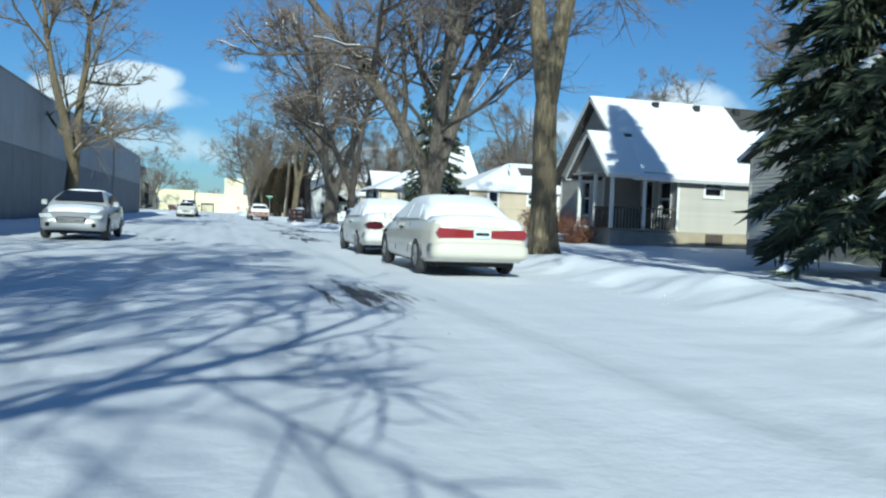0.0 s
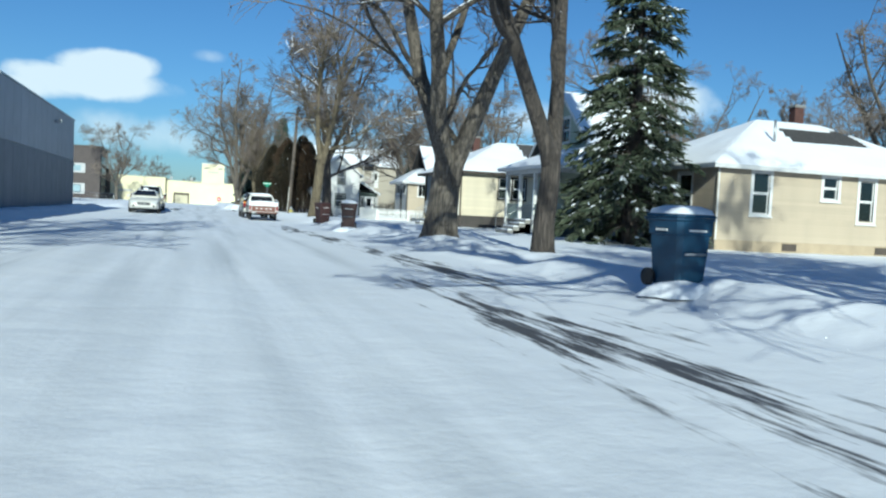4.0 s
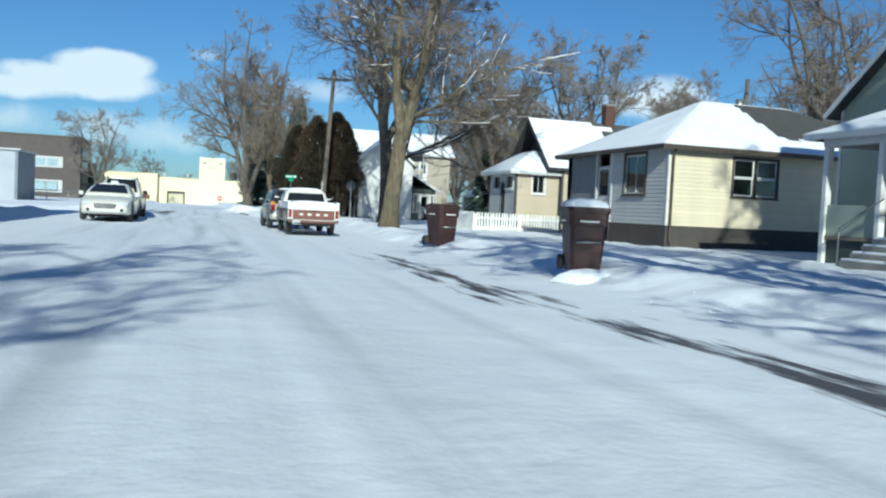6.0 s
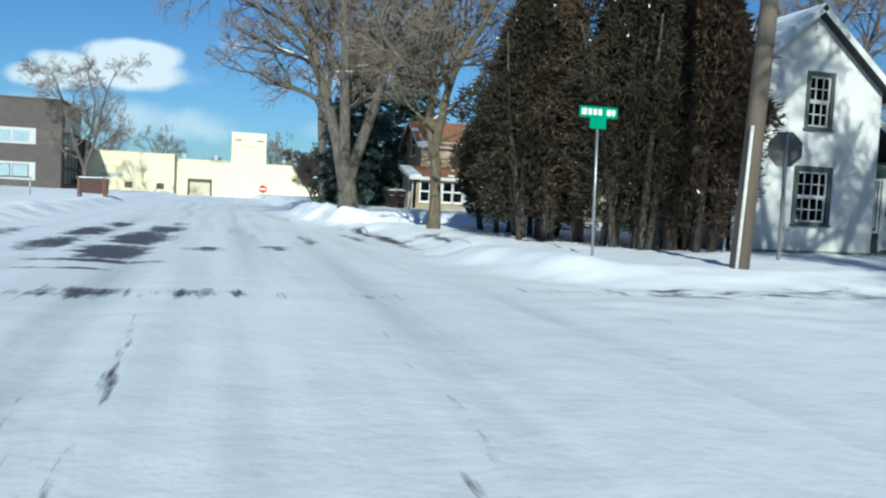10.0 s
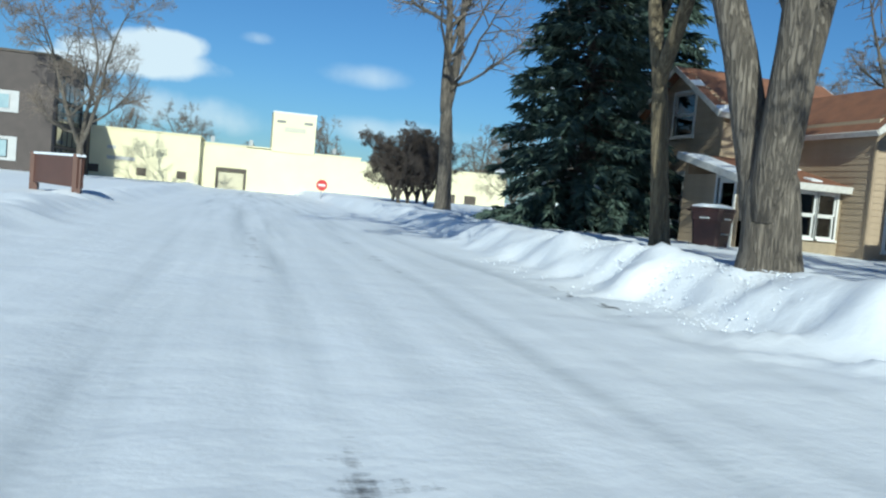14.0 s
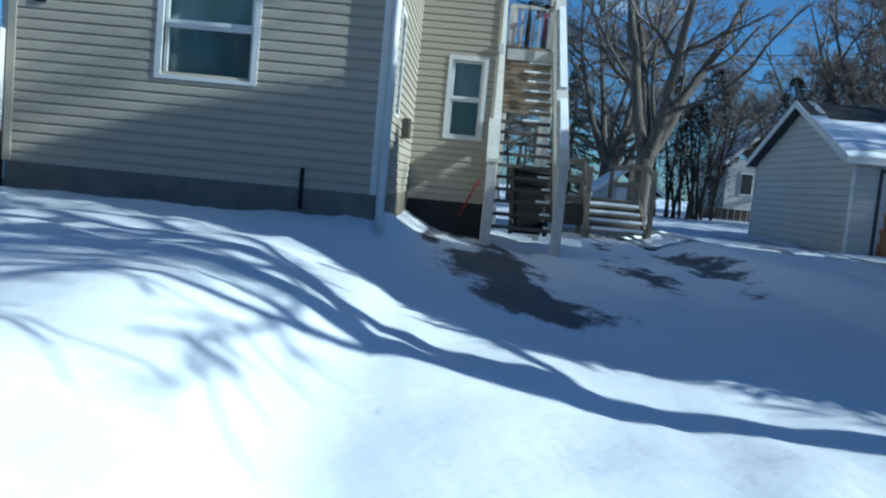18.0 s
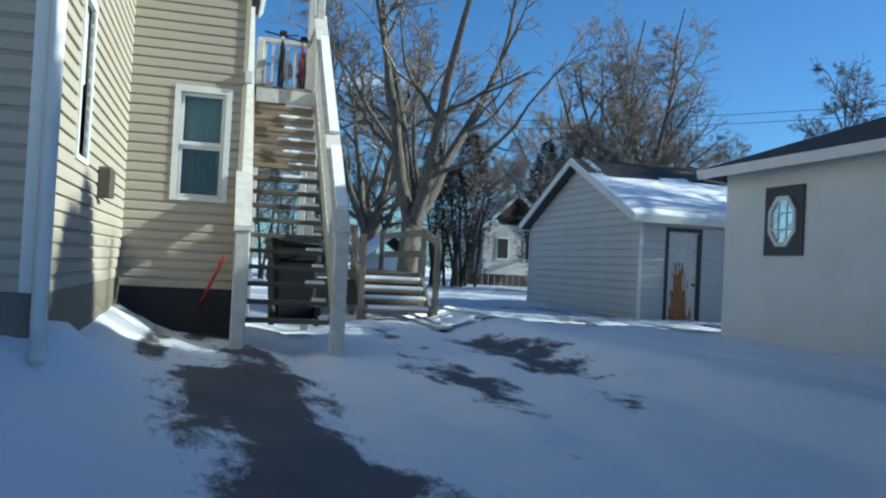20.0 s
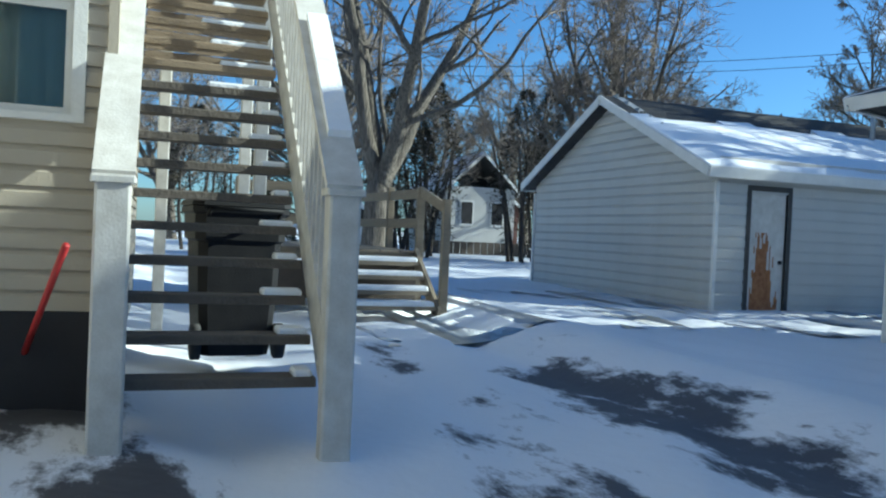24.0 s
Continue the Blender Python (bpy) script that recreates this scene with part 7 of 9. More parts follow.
def sheet(m, pts, out, t=0.008):
    """A thin pane through four points, pushed outwards."""
    P = [Vector(p) for p in pts]
    n = (P[1] - P[0]).cross(P[3] - P[0]).normalized()
    if n.dot(Vector(out)) < 0:
        n = -n
    a, b = [p + n * 0.004 for p in P], [p + n * (0.004 + t) for p in P]
    m.add([tuple(v) for v in a + b], [(0, 1, 2, 3), (7, 6, 5, 4), (0, 4, 5, 1), (1, 5, 6, 2), (2, 6, 7, 3), (3, 7, 4, 0)])


def wheel(car, P, x, y, r, w=0.21):
    sgn = 1 if x > 0 else -1
    n = 28
    tyre = Mesh()
    prof = [(r * 0.62, 0), (r * 0.9, 0.01), (r, 0.05), (r, w - 0.05), (r * 0.9, w)]
    v = [(x + sgn * (w / 2 - b), y + q * math.cos(2 * math.pi * k / n), r + q * math.sin(2 * math.pi * k / n)) for q, b in prof for k in range(n)]
    tyre.add(v, [(i * n + k, i * n + (k + 1) % n, (i + 1) * n + (k + 1) % n, (i + 1) * n + k) for i in range(4) for k in range(n)], True)
    wh = part("wheel", P(Mesh().tube([(x - sgn * w / 2, y, r), (x + sgn * (w / 2 - 0.06), y, r)], r * 0.6, 24)), BLACK, car)
    part("tyre", P(tyre), RUBBER, wh)
    rim = Mesh()
    for k in range(5):
        a = 2 * math.pi * k / 5
        rim.beam((x + sgn * (w / 2 - 0.035), y, r), (x + sgn * (w / 2 - 0.03), y + r * 0.58 * math.cos(a), r + r * 0.58 * math.sin(a)), 0.07, 0.03, (sgn, 0, 0))
    rim.tube([(x + sgn * (w / 2 - 0.05), y, r), (x + sgn * (w / 2 - 0.02), y, r)], r * 0.16, 12)
    for k in range(24):
        a, b = 2 * math.pi * k / 24, 2 * math.pi * (k + 1) / 24
        rim.beam((x + sgn * (w / 2 - 0.03), y + r * 0.6 * math.cos(a), r + r * 0.6 * math.sin(a)), (x + sgn * (w / 2 - 0.03), y + r * 0.6 * math.cos(b), r + r * 0.6 * math.sin(b)), 0.05, 0.03, (sgn, 0, 0))
    part("rim", P(rim), ALLOY, wh)
    arch = Mesh()
    pts = [(x + sgn * (w / 2 - 0.055), y + (r + 0.06) * math.cos(math.pi * k / 14), r + (r + 0.06) * math.sin(math.pi * k / 14)) for k in range(15)]
    arch.tube(pts, 0.035, 6)
    part("wheel_arch", P(arch), BLACK, car)


def snow_cap(car, P, stations, thick, seed, name="snow_cover", rag=0.04):
    """Snow over a lofted top: stations (y, half width, z, crown)."""
    m = Mesh()
    rs = np.random.RandomState(seed)
    n = 15
    rows = []
    for y, hw, z, crown in stations:
        row = []
        for k in range(n):
            u = 2 * k / (n - 1) - 1
            e = 1 - abs(u) ** 6
            h = thick * e * (0.85 + 0.3 * noise.noise(Vector((u * 2, y * 2, seed)))) - (0.035 if k in (0, n - 1) else 0)
            row.append((u * hw * (1 + rag * 0.3 * (rs.rand() - 0.5)), y + rag * (rs.rand() - 0.5), z + crown * (1 - u * u) + h))
        rows.append(row)
    fac = [(i * n + k, i * n + k + 1, (i + 1) * n + k + 1, (i + 1) * n + k) for i in range(len(rows) - 1) for k in range(n - 1)]
    m.add([v for r in rows for v in r], fac, True)
    rim = [i * n for i in range(len(rows))] + [(len(rows) - 1) * n + k for k in range(1, n)] + [i * n + n - 1 for i in range(len(rows) - 2, -1, -1)] + [k for k in range(n - 2, 0, -1)]
    base = len(m.v)
    m.v += [(m.v[i][0] * 0.995, m.v[i][1], m.v[i][2] - thick - 0.03) for i in rim]
    for k in range(len(rim)):
        k2 = (k + 1) % len(rim)
        m.f.append([rim[k], rim[k2], base + k2, base + k])
        m.smooth.append(True)
    return part(name, P(m), SNOW, car, "thick soft snow")


def sedan(at, turn, paint_, label, snow="full", L=4.9, W=1.82, lamps="wide", seed=1, H=1.42, group="parked cars", size=1.0):
    car = thing("car", at, label, "car", group)
    P = Local(at, turn, size)
    r, e = 0.33, L / 2
    hw = W / 2
    st = [(-e, 0.4, 0.72, hw * 0.8), (-e + 0.05, 0.3, 0.9, hw * 0.9), (-e + 0.25, 0.26, 0.985, hw * 0.955), (-e + 0.95, 0.22, 1.0, hw * 0.99), (-e + 1.6, 0.22, 0.98, hw), (0, 0.22, 0.96, hw), (e - 1.7, 0.22, 0.95, hw), (e - 1.2, 0.22, 0.92, hw * 0.99), (e - 0.6, 0.24, 0.84, hw * 0.96), (e - 0.2, 0.28, 0.74, hw * 0.89), (e - 0.05, 0.32, 0.62, hw * 0.8), (e, 0.36, 0.54, hw * 0.7)]
    part("body", P(loft(st, shell)), paint_, car)
    yb0, yb1, yt0, yt1, zb, zt, wb, wt = -e + 0.72, e - 1.28, -e + 1.42, e - 2.2, 0.95, H - 0.04, hw * 0.9, hw * 0.68
    cab = loft([(yb0 + 0.02, zb - 0.06, zb + 0.06, wb), ((yb0 + yt0) / 2, zb - 0.05, (zb + zt) / 2 + 0.05, (wb + wt) / 2 + 0.02), (yt0, zb - 0.05, zt - 0.015, wt + 0.02), ((yt0 + yt1) / 2, zb - 0.05, zt + 0.01, wt + 0.03), (yt1, zb - 0.05, zt - 0.02, wt + 0.02), ((yb1 + yt1) / 2, zb - 0.05, (zb + zt) / 2 + 0.04, (wb + wt) / 2 + 0.02), (yb1 - 0.02, zb - 0.06, zb + 0.04, wb)],
               lambda y, a, b, w_: [(x, y, z) for x, z in ((wb, a), (wb - (wb - w_) * 0.5, (a + b) / 2), (w_, b - 0.04), (w_ * 0.86, b), (0, b + 0.02), (-w_ * 0.86, b), (-w_, b - 0.04), (-wb + (wb - w_) * 0.5, (a + b) / 2), (-wb, a))])
    covered = snow == "full"
    part("cabin", P(cab), FROST if covered else paint_, car)
    glass = FROST if covered else CAR_GLASS
    dark = surf("car_window", (0.012, 0.014, 0.018), (0.02, 0.022, 0.026), 5, 0.08, spec=0.25) if "car_window" not in MATS else MATS["car_window"]
    for nm, y0, y1, ya, yb in (("windscreen", yb1 - 0.1, yt1 + 0.02, 1, 0), ("rear_window", yb0 + 0.1, yt0 - 0.02, -1, 0)):
        k = 0.82
        m = Mesh()
        za, zz = zb + 0.1, zt - 0.03
        sheet(m, [(-wb * k, y0, za), (wb * k, y0, za), (wt * k, y1, zz), (-wt * k, y1, zz)], (0, ya, 1), 0.012)
        m.v = [(x, y + ya * 0.015, z + 0.03) for x, y, z in m.v]
        part(nm, P(m), FROST if covered else dark, car)
    for sgn in (1, -1):
        for nm, a0, a1, b0, b1 in (("rear_side_window", 0.06, 0.47, 0.03, 0.47), ("front_side_window", 0.5, 0.9, 0.5, 0.95)):
            lo = lambda u: yb0 + 0.35 + (yb1 - yb0 - 0.75) * u
            hi = lambda u: yt0 - 0.05 + (yt1 - yt0 + 0.1) * u
            m = Mesh()
            sheet(m, [(sgn * (wb - 0.035), lo(a0), zb + 0.05), (sgn * (wb - 0.035), lo(a1), zb + 0.05), (sgn * (wt + 0.055), hi(b1), zt - 0.1), (sgn * (wt + 0.055), hi(b0), zt - 0.1)], (sgn, 0, 0.3), 0.01)
            m.v = [(x + sgn * 0.035, y, z) for x, y, z in m.v]
            part(nm, P(m), FROST if covered else dark, car)
        mm = Mesh().box(-0.08, -0.05, -0.07, 0.08, 0.05, 0.07, 0.025)
        mm.v = [(x + sgn * (hw + 0.07), y + yb1 - 0.35, z + 1.02) for x, y, z in mm.v]
        part("wing_mirror", P(mm), paint_, car)
        for z_ in (0.42,):
            part("side_moulding", P(Mesh().beam((sgn * (hw + 0.004), -e + 1.5, z_ + 0.1), (sgn * (hw + 0.004), e - 1.4, z_ + 0.1), 0.012, 0.05)), paint_, car)
        part("door_handle", P(Mesh().box(sgn * hw - 0.02, -0.25, 0.8, sgn * hw + 0.02, -0.05, 0.84)), BLACK, car)
        for ys in (0.35, -0.75):
            part("door_gap", P(Mesh().beam((sgn * (hw + 0.001), ys, 0.35), (sgn * (hw - 0.035), ys, 0.92), 0.006, 0.01)), BLACK, car)
    if lamps == "wide":
        for sgn in (1, -1):
            m = Mesh()
            pts = [(sgn * 0.12, 0.7), (sgn * 0.78, 0.68), (sgn * 0.83, 0.76), (sgn * 0.78, 0.86), (sgn * 0.12, 0.83)]
            m.prism(pts, "y", -e - 0.012, -e + 0.2)
            part("tail_light", P(m), RED_LAMP, car)
        part("lamp_panel", P(Mesh().box(-0.12, -e - 0.008, 0.71, 0.12, -e + 0.1, 0.82)), RED_LAMP, car)
        part("number_plate", P(Mesh().box(-0.16, -e - 0.022, 0.69, 0.16, -e - 0.013, 0.83, 0.004)), PLATE, car)
        part("plate_bar", P(Mesh().box(-0.12, -e - 0.027, 0.74, 0.12, -e - 0.023, 0.79)), BLACK, car)
    else:
        for sgn in (1, -1):
            m = Mesh().prism([(sgn * 0.38, 0.74), (sgn * 0.45, 0.68), (sgn * 0.6, 0.66), (sgn * 0.8, 0.68), (sgn * 0.86, 0.76), (sgn * 0.8, 0.84), (sgn * 0.6, 0.87), (sgn * 0.46, 0.84)], "y", -e - 0.012, -e + 0.25)
            part("tail_light", P(m), DARK_LAMP, car)
        part("number_plate", P(Mesh().box(-0.16, -e - 0.02, 0.5, 0.16, -e - 0.008, 0.64, 0.004)), PLATE, car)
        part("plate_bar", P(Mesh().box(-0.12, -e - 0.025, 0.55, 0.12, -e - 0.021, 0.6)), BLACK, car)
    part("rear_bumper", P(loft([(-e - 0.06, 0.42, 0.56, hw * 0.8), (-e - 0.03, 0.34, 0.62, hw * 0.92), (-e + 0.25, 0.3, 0.63, hw * 1.005)], lambda *a: shell(*a, 0.0))), paint_, car)
    part("underside", P(Mesh().box(-hw * 0.76, -e + 0.35, 0.17, hw * 0.76, e - 0.5, 0.25)), BLACK, car)
    for sgn in (1, -1):
        m = Mesh().prism([(sgn * 0.45, 0.6), (sgn * 0.76, 0.6), (sgn * 0.8, 0.7), (sgn * 0.5, 0.71)], "y", e - 0.28, e - 0.02)
        part("headlight", P(m), LAMP, car)
        part("fog_lamp", P(Mesh().tube([(sgn * 0.58, e - 0.1, 0.42), (sgn * 0.58, e + 0.005, 0.42)], 0.06, 12)), BLACK, car)
    gr = part("grille", P(Mesh().prism([(-0.4, 0.6), (-0.34, 0.47), (0.34, 0.47), (0.4, 0.6), (0.3, 0.645), (-0.3, 0.645)], "y", e - 0.1, e + 0.012)), BLACK, car)
    for k in range(4):
        part("grille_bar", P(Mesh().box(-0.35, e + 0.012, 0.49 + 0.036 * k, 0.35, e + 0.022, 0.503 + 0.036 * k)), ALLOY, gr)
    for x in (hw - 0.1, -hw + 0.1):
        for y in (-e + 1.12, e - 0.98):
            wheel(car, P, x, y, r)
    if snow == "full":
        snow_cap(car, P, [(yb0 - 0.05, wb * 0.98, zb + 0.02, 0.05), ((yb0 + yt0) / 2, (wb + wt) / 2, (zb + zt) / 2 + 0.02, 0.05), (yt0, wt + 0.05, zt - 0.02, 0.03), ((yt0 + yt1) / 2, wt + 0.06, zt, 0.03), (yt1, wt + 0.05, zt - 0.03, 0.03), ((yb1 + yt1) / 2, (wb + wt) / 2, (zb + zt) / 2 + 0.02, 0.05), (yb1 + 0.05, wb * 0.95, zb + 0.03, 0.04)], 0.1, seed)
        snow_cap(car, P, [(-e + 0.03, hw * 0.78, 0.9, 0.04), (-e + 0.2, hw * 0.88, 0.97, 0.035), (-e + 0.5, hw * 0.9, 0.99, 0.03), (-e + 0.85, hw * 0.92, 1.0, 0.03)], 0.09, seed + 1)
    else:
        snow_cap(car, P, [(yt0 - 0.05, wt * 0.9, zt - 0.01, 0.03), ((yt0 + yt1) / 2, wt, zt + 0.0, 0.03), (yt1 + 0.05, wt * 0.9, zt - 0.03, 0.03)], 0.045, seed)
    if snow in ("full", "front"):
        snow_cap(car, P, [(yb1 + 0.1, hw * 0.86, 0.93, 0.03), (e - 1.0, hw * 0.88, 0.89, 0.03), (e - 0.6, hw * 0.86, 0.83, 0.03), (e - 0.25, hw * 0.76, 0.74, 0.03)], 0.06, seed + 2)
    return car


sedan((9.9, 31.25, 0.02), 0, CREAM_CAR, "pearl-white sedan under thick snow with a full-width red tail-light band", "full", 4.98, 1.86, "wide", 3).location = (9.9, 26.8, 0.02)
sedan((10.05, 39.75, 0.02), 0, WHITE_CAR, "white sedan under thick snow with rounded red tail lights", "full", 4.75, 1.8, "round", 7).location = (9.88, 33.4, 0.02)
sedan((1.6, 43.65, 0.02), 180, SILVER_CAR, "silver sedan with snow over its bonnet and roof", "front", 4.85, 1.78, "round", 11)
sedan((2.3, 117.7, 0.02), 180, WHITE_CAR, "white sedan with a clear windscreen parked in the snow", "roof", 4.98, 1.86, "wide", 13, size=1.05)


def pickup(at, turn, size=1.0):
    car = thing("pickup_truck", at, "old white and red-brown pickup truck with snow in its bed", "pickup truck", "parked cars")
    P = Local(at, turn, size)
    hw, e = 0.98, 2.7
    rear, fore = -e + 1.25, e - 0.78
    arch = lambda c: [(c + 0.46 * math.cos(a), 0.38 + 0.46 * math.sin(a)) for a in [math.radians(16 + 148 * k / 12) for k in range(13)]]
    outline = [(-e, 0.965), (e - 0.06, 0.965), (e, 0.9), (e, 0.58), (e - 0.1, 0.5)] + arch(fore) + arch(rear) + [(-e + 0.12, 0.48), (-e, 0.54)]
    part("underside", P(Mesh().box(-0.84, -e + 0.05, 0.36, 0.84, e - 0.08, 0.96)), BLACK, car)
    for sgn in (1, -1):
        a, b = sorted((sgn * (hw - 0.09), sgn * hw))
        part("side_panel", P(Mesh().prism(outline, "x", a, b)), DULL_BROWN, car)
        bed = part("bed_side", P(Mesh().box(a, -e, 0.968, b, 0.04, 1.235, 0.025)), FROST, car)
        part("rail_snow", P(Mesh().box(a - 0.02, -e + 0.02, 1.235, b + 0.01, 0.02, 1.275, 0.02)), SNOW, bed)
        s0, s1 = sorted((sgn * (hw - 0.004), sgn * (hw + 0.012)))
        part("trim_strip", P(Mesh().box(s0, -e + 0.12, 0.955, s1, e - 0.12, 0.985)), BLACK, car)
        part("sill_trim", P(Mesh().box(s0, rear + 0.47, 0.5, s1, fore - 0.47, 0.53)), ALLOY, car)
        for c in (rear, fore):
            part("arch_trim", P(Mesh().tube([(sgn * hw, y, z) for y, z in arch(c)], 0.014, 6)), WHITE_CAR, car)
        for ys in (0.1, 1.32):
            part("door_gap", P(Mesh().box(s0, ys, 0.53, s1 - sgn * 0.006, ys + 0.012, 1.2)), BLACK, car)
        part("door_handle", P(Mesh().box(s0, 0.2, 1.04, s1 + sgn * 0.02, 0.38, 1.075)), ALLOY, car)
        part("filler_cap", P(Mesh().box(s0, -2.45, 1.03, s1, -2.28, 1.12)), ALLOY, car)
    part("cab_base", P(loft([(0.05, 0.966, 1.23, hw), (1.45, 0.966, 1.23, hw), (1.7, 0.966, 1.2, hw), (e - 0.25, 0.966, 1.14, hw * 0.98), (e - 0.02, 0.966, 1.08, hw * 0.95)], lambda y, a, b, w_: [(x, y, z) for x, z in ((w_, a), (w_, b - 0.07), (w_ * 0.96, b), (0, b + 0.02), (-w_ * 0.96, b), (-w_, b - 0.07), (-w_, a))])), WHITE_CAR, car)
    cab = loft([(0.06, 1.15, 1.24, 0.93), (0.16, 1.15, 1.68, 0.8), (0.28, 1.15, 1.75, 0.77), (0.9, 1.15, 1.78, 0.78), (1.2, 1.15, 1.73, 0.77), (1.6, 1.15, 1.24, 0.92)], lambda y, a, b, w_: [(x, y, z) for x, z in ((0.95, a), ((0.95 + w_) / 2, (a + b) / 2), (w_, b - 0.05), (w_ * 0.9, b), (0, b + 0.02), (-w_ * 0.9, b), (-w_, b - 0.05), (-(0.95 + w_) / 2, (a + b) / 2), (-0.95, a))])
    part("cab", P(cab), WHITE_CAR, car)
    dark = MATS["car_window"]
    m = Mesh()
    sheet(m, [(-0.77, 0.08, 1.3), (0.77, 0.08, 1.3), (0.7, 0.145, 1.62), (-0.7, 0.145, 1.62)], (0, -1, 0.2), 0.012)
    m.v = [(x, y - 0.022, z) for x, y, z in m.v]
    part("rear_window", P(m), dark, car)
    m = Mesh()
    sheet(m, [(-0.78, 1.54, 1.3), (0.78, 1.54, 1.3), (0.66, 1.26, 1.65), (-0.66, 1.26, 1.65)], (0, 1, 0.4), 0.012)
    m.v = [(x, y + 0.035, z + 0.02) for x, y, z in m.v]
    part("windscreen", P(m), dark, car)
    for sgn in (1, -1):
        m = Mesh()
        sheet(m, [(sgn * 0.93, 0.45, 1.36), (sgn * 0.93, 0.98, 1.36), (sgn * 0.82, 0.95, 1.6), (sgn * 0.82, 0.5, 1.6)], (sgn, 0, 0.2), 0.012)
        m.v = [(x + sgn * 0.02, y, z) for x, y, z in m.v]
        part("side_window", P(m), dark, car)
        mir = part("wing_mirror", P(Mesh().box(sgn * 1.1 - 0.1, 1.18, 1.22, sgn * 1.1 + 0.1, 1.26, 1.4, 0.02)), BLACK, car)
        part("mirror_snow", P(Mesh().box(sgn * 1.1 - 0.09, 1.17, 1.4, sgn * 1.1 + 0.09, 1.27, 1.44, 0.015)), SNOW, mir)
        box = part("lamp_surround", P(Mesh().box(sgn * 0.895 - 0.085, -e - 0.02, 0.585, sgn * 0.895 + 0.085, -e + 0.05, 0.99, 0.0)), WHITE_CAR, car)
        part("tail_light", P(Mesh().box(sgn * 0.895 - 0.06, -e - 0.035, 0.66, sgn * 0.895 + 0.06, -e - 0.018, 0.965, 0.0)), RED_LAMP, box)
        part("reversing_light", P(Mesh().box(sgn * 0.895 - 0.06, -e - 0.035, 0.605, sgn * 0.895 + 0.06, -e - 0.018, 0.655, 0.0)), LAMP, box)
        part("headlight", P(Mesh().tube([(sgn * 0.7, e - 0.05, 0.82), (sgn * 0.7, e + 0.03, 0.82)], 0.1, 16)), LAMP, car)
    gate = part("tailgate", P(Mesh().box(-0.81, -e - 0.012, 0.575, 0.81, -e + 0.03, 0.965, 0.0)), BROWN_CAR, car)
    part("tailgate_band", P(Mesh().box(-0.77, -e - 0.018, 0.69, 0.77, -e - 0.013, 0.88)), surf("dull_red_panel", (0.19, 0.068, 0.045), (0.15, 0.058, 0.042), 5, 0.5), gate)
    for z in (0.57, 0.965):
        part("gate_trim", P(Mesh().box(-0.82, -e - 0.022, z - 0.013, 0.82, -e - 0.012, z + 0.013)), WHITE_CAR, gate)
    for x in (-0.808, 0.808):
        part("gate_trim", P(Mesh().box(x - 0.011, -e - 0.021, 0.585, x + 0.011, -e - 0.012, 0.95)), WHITE_CAR, gate)
    part("gate_handle", P(Mesh().box(-0.09, -e - 0.026, 0.905, 0.09, -e - 0.013, 0.94, 0.0)), BLACK, gate)
    part("gate_top", P(Mesh().box(-0.93, -e, 0.98, 0.93, -e + 0.06, 1.21, 0.02)), FROST, car)
    for k in range(4):
        x = -0.47 + 0.313 * k
        part("badge_shape", P(Mesh().box(x - 0.07, -e - 0.024, 0.75, x + 0.07, -e - 0.019, 0.815, 0.0)), WHITE, gate)
    part("roll_pan", P(Mesh().box(-0.95, -e + 0.0, 0.46, 0.95, -e + 0.1, 0.556, 0.02)), BROWN_CAR, car)
    part("number_plate", P(Mesh().box(-0.79, -e - 0.03, 0.4, -0.51, -e - 0.018, 0.53)), PLATE, car)
    part("plate_bar", P(Mesh().box(-0.76, -e - 0.036, 0.42, -0.52, -e - 0.031, 0.47)), BLACK, car)
    part("axle", P(Mesh().tube([(-0.75, rear, 0.36), (0.75, rear, 0.36)], 0.06, 10)), BLACK, car)
    part("grille", P(Mesh().box(-0.5, e - 0.06, 0.7, 0.5, e + 0.02, 0.94)), ALLOY, car)
    part("front_bumper", P(Mesh().box(-0.97, e - 0.02, 0.45, 0.97, e + 0.12, 0.62, 0.03)), ALLOY, car)
    part("exhaust_pipe", P(Mesh().tube([(0.6, -e + 0.6, 0.36), (0.6, -e + 0.02, 0.34)], 0.035, 10)), METAL, car)
    for x in (0.85, -0.85):
        for y in (rear, fore):
            wheel(car, P, x, y, 0.37, 0.23)
    snow_cap(car, P, [(-e + 0.03, 0.87, 1.2, 0.03), (-1.9, 0.86, 1.21, 0.05), (-0.9, 0.86, 1.22, 0.05), (0.02, 0.86, 1.24, 0.04)], 0.05, 21)
    snow_cap(car, P, [(0.2, 0.72, 1.72, 0.03), (0.6, 0.74, 1.76, 0.03), (1.2, 0.7, 1.72, 0.03)], 0.07, 22)
    snow_cap(car, P, [(1.62, 0.9, 1.2, 0.02), (2.0, 0.9, 1.17, 0.03), (2.6, 0.84, 1.1, 0.02)], 0.06, 23)
    return car


truck = pickup((9.7, 109.6, 0.02), 0)
truck.location, truck.scale, truck.rotation_euler.z = (9.38, 93.2, 0.04), (0.86, 0.86, 0.86), -0.02


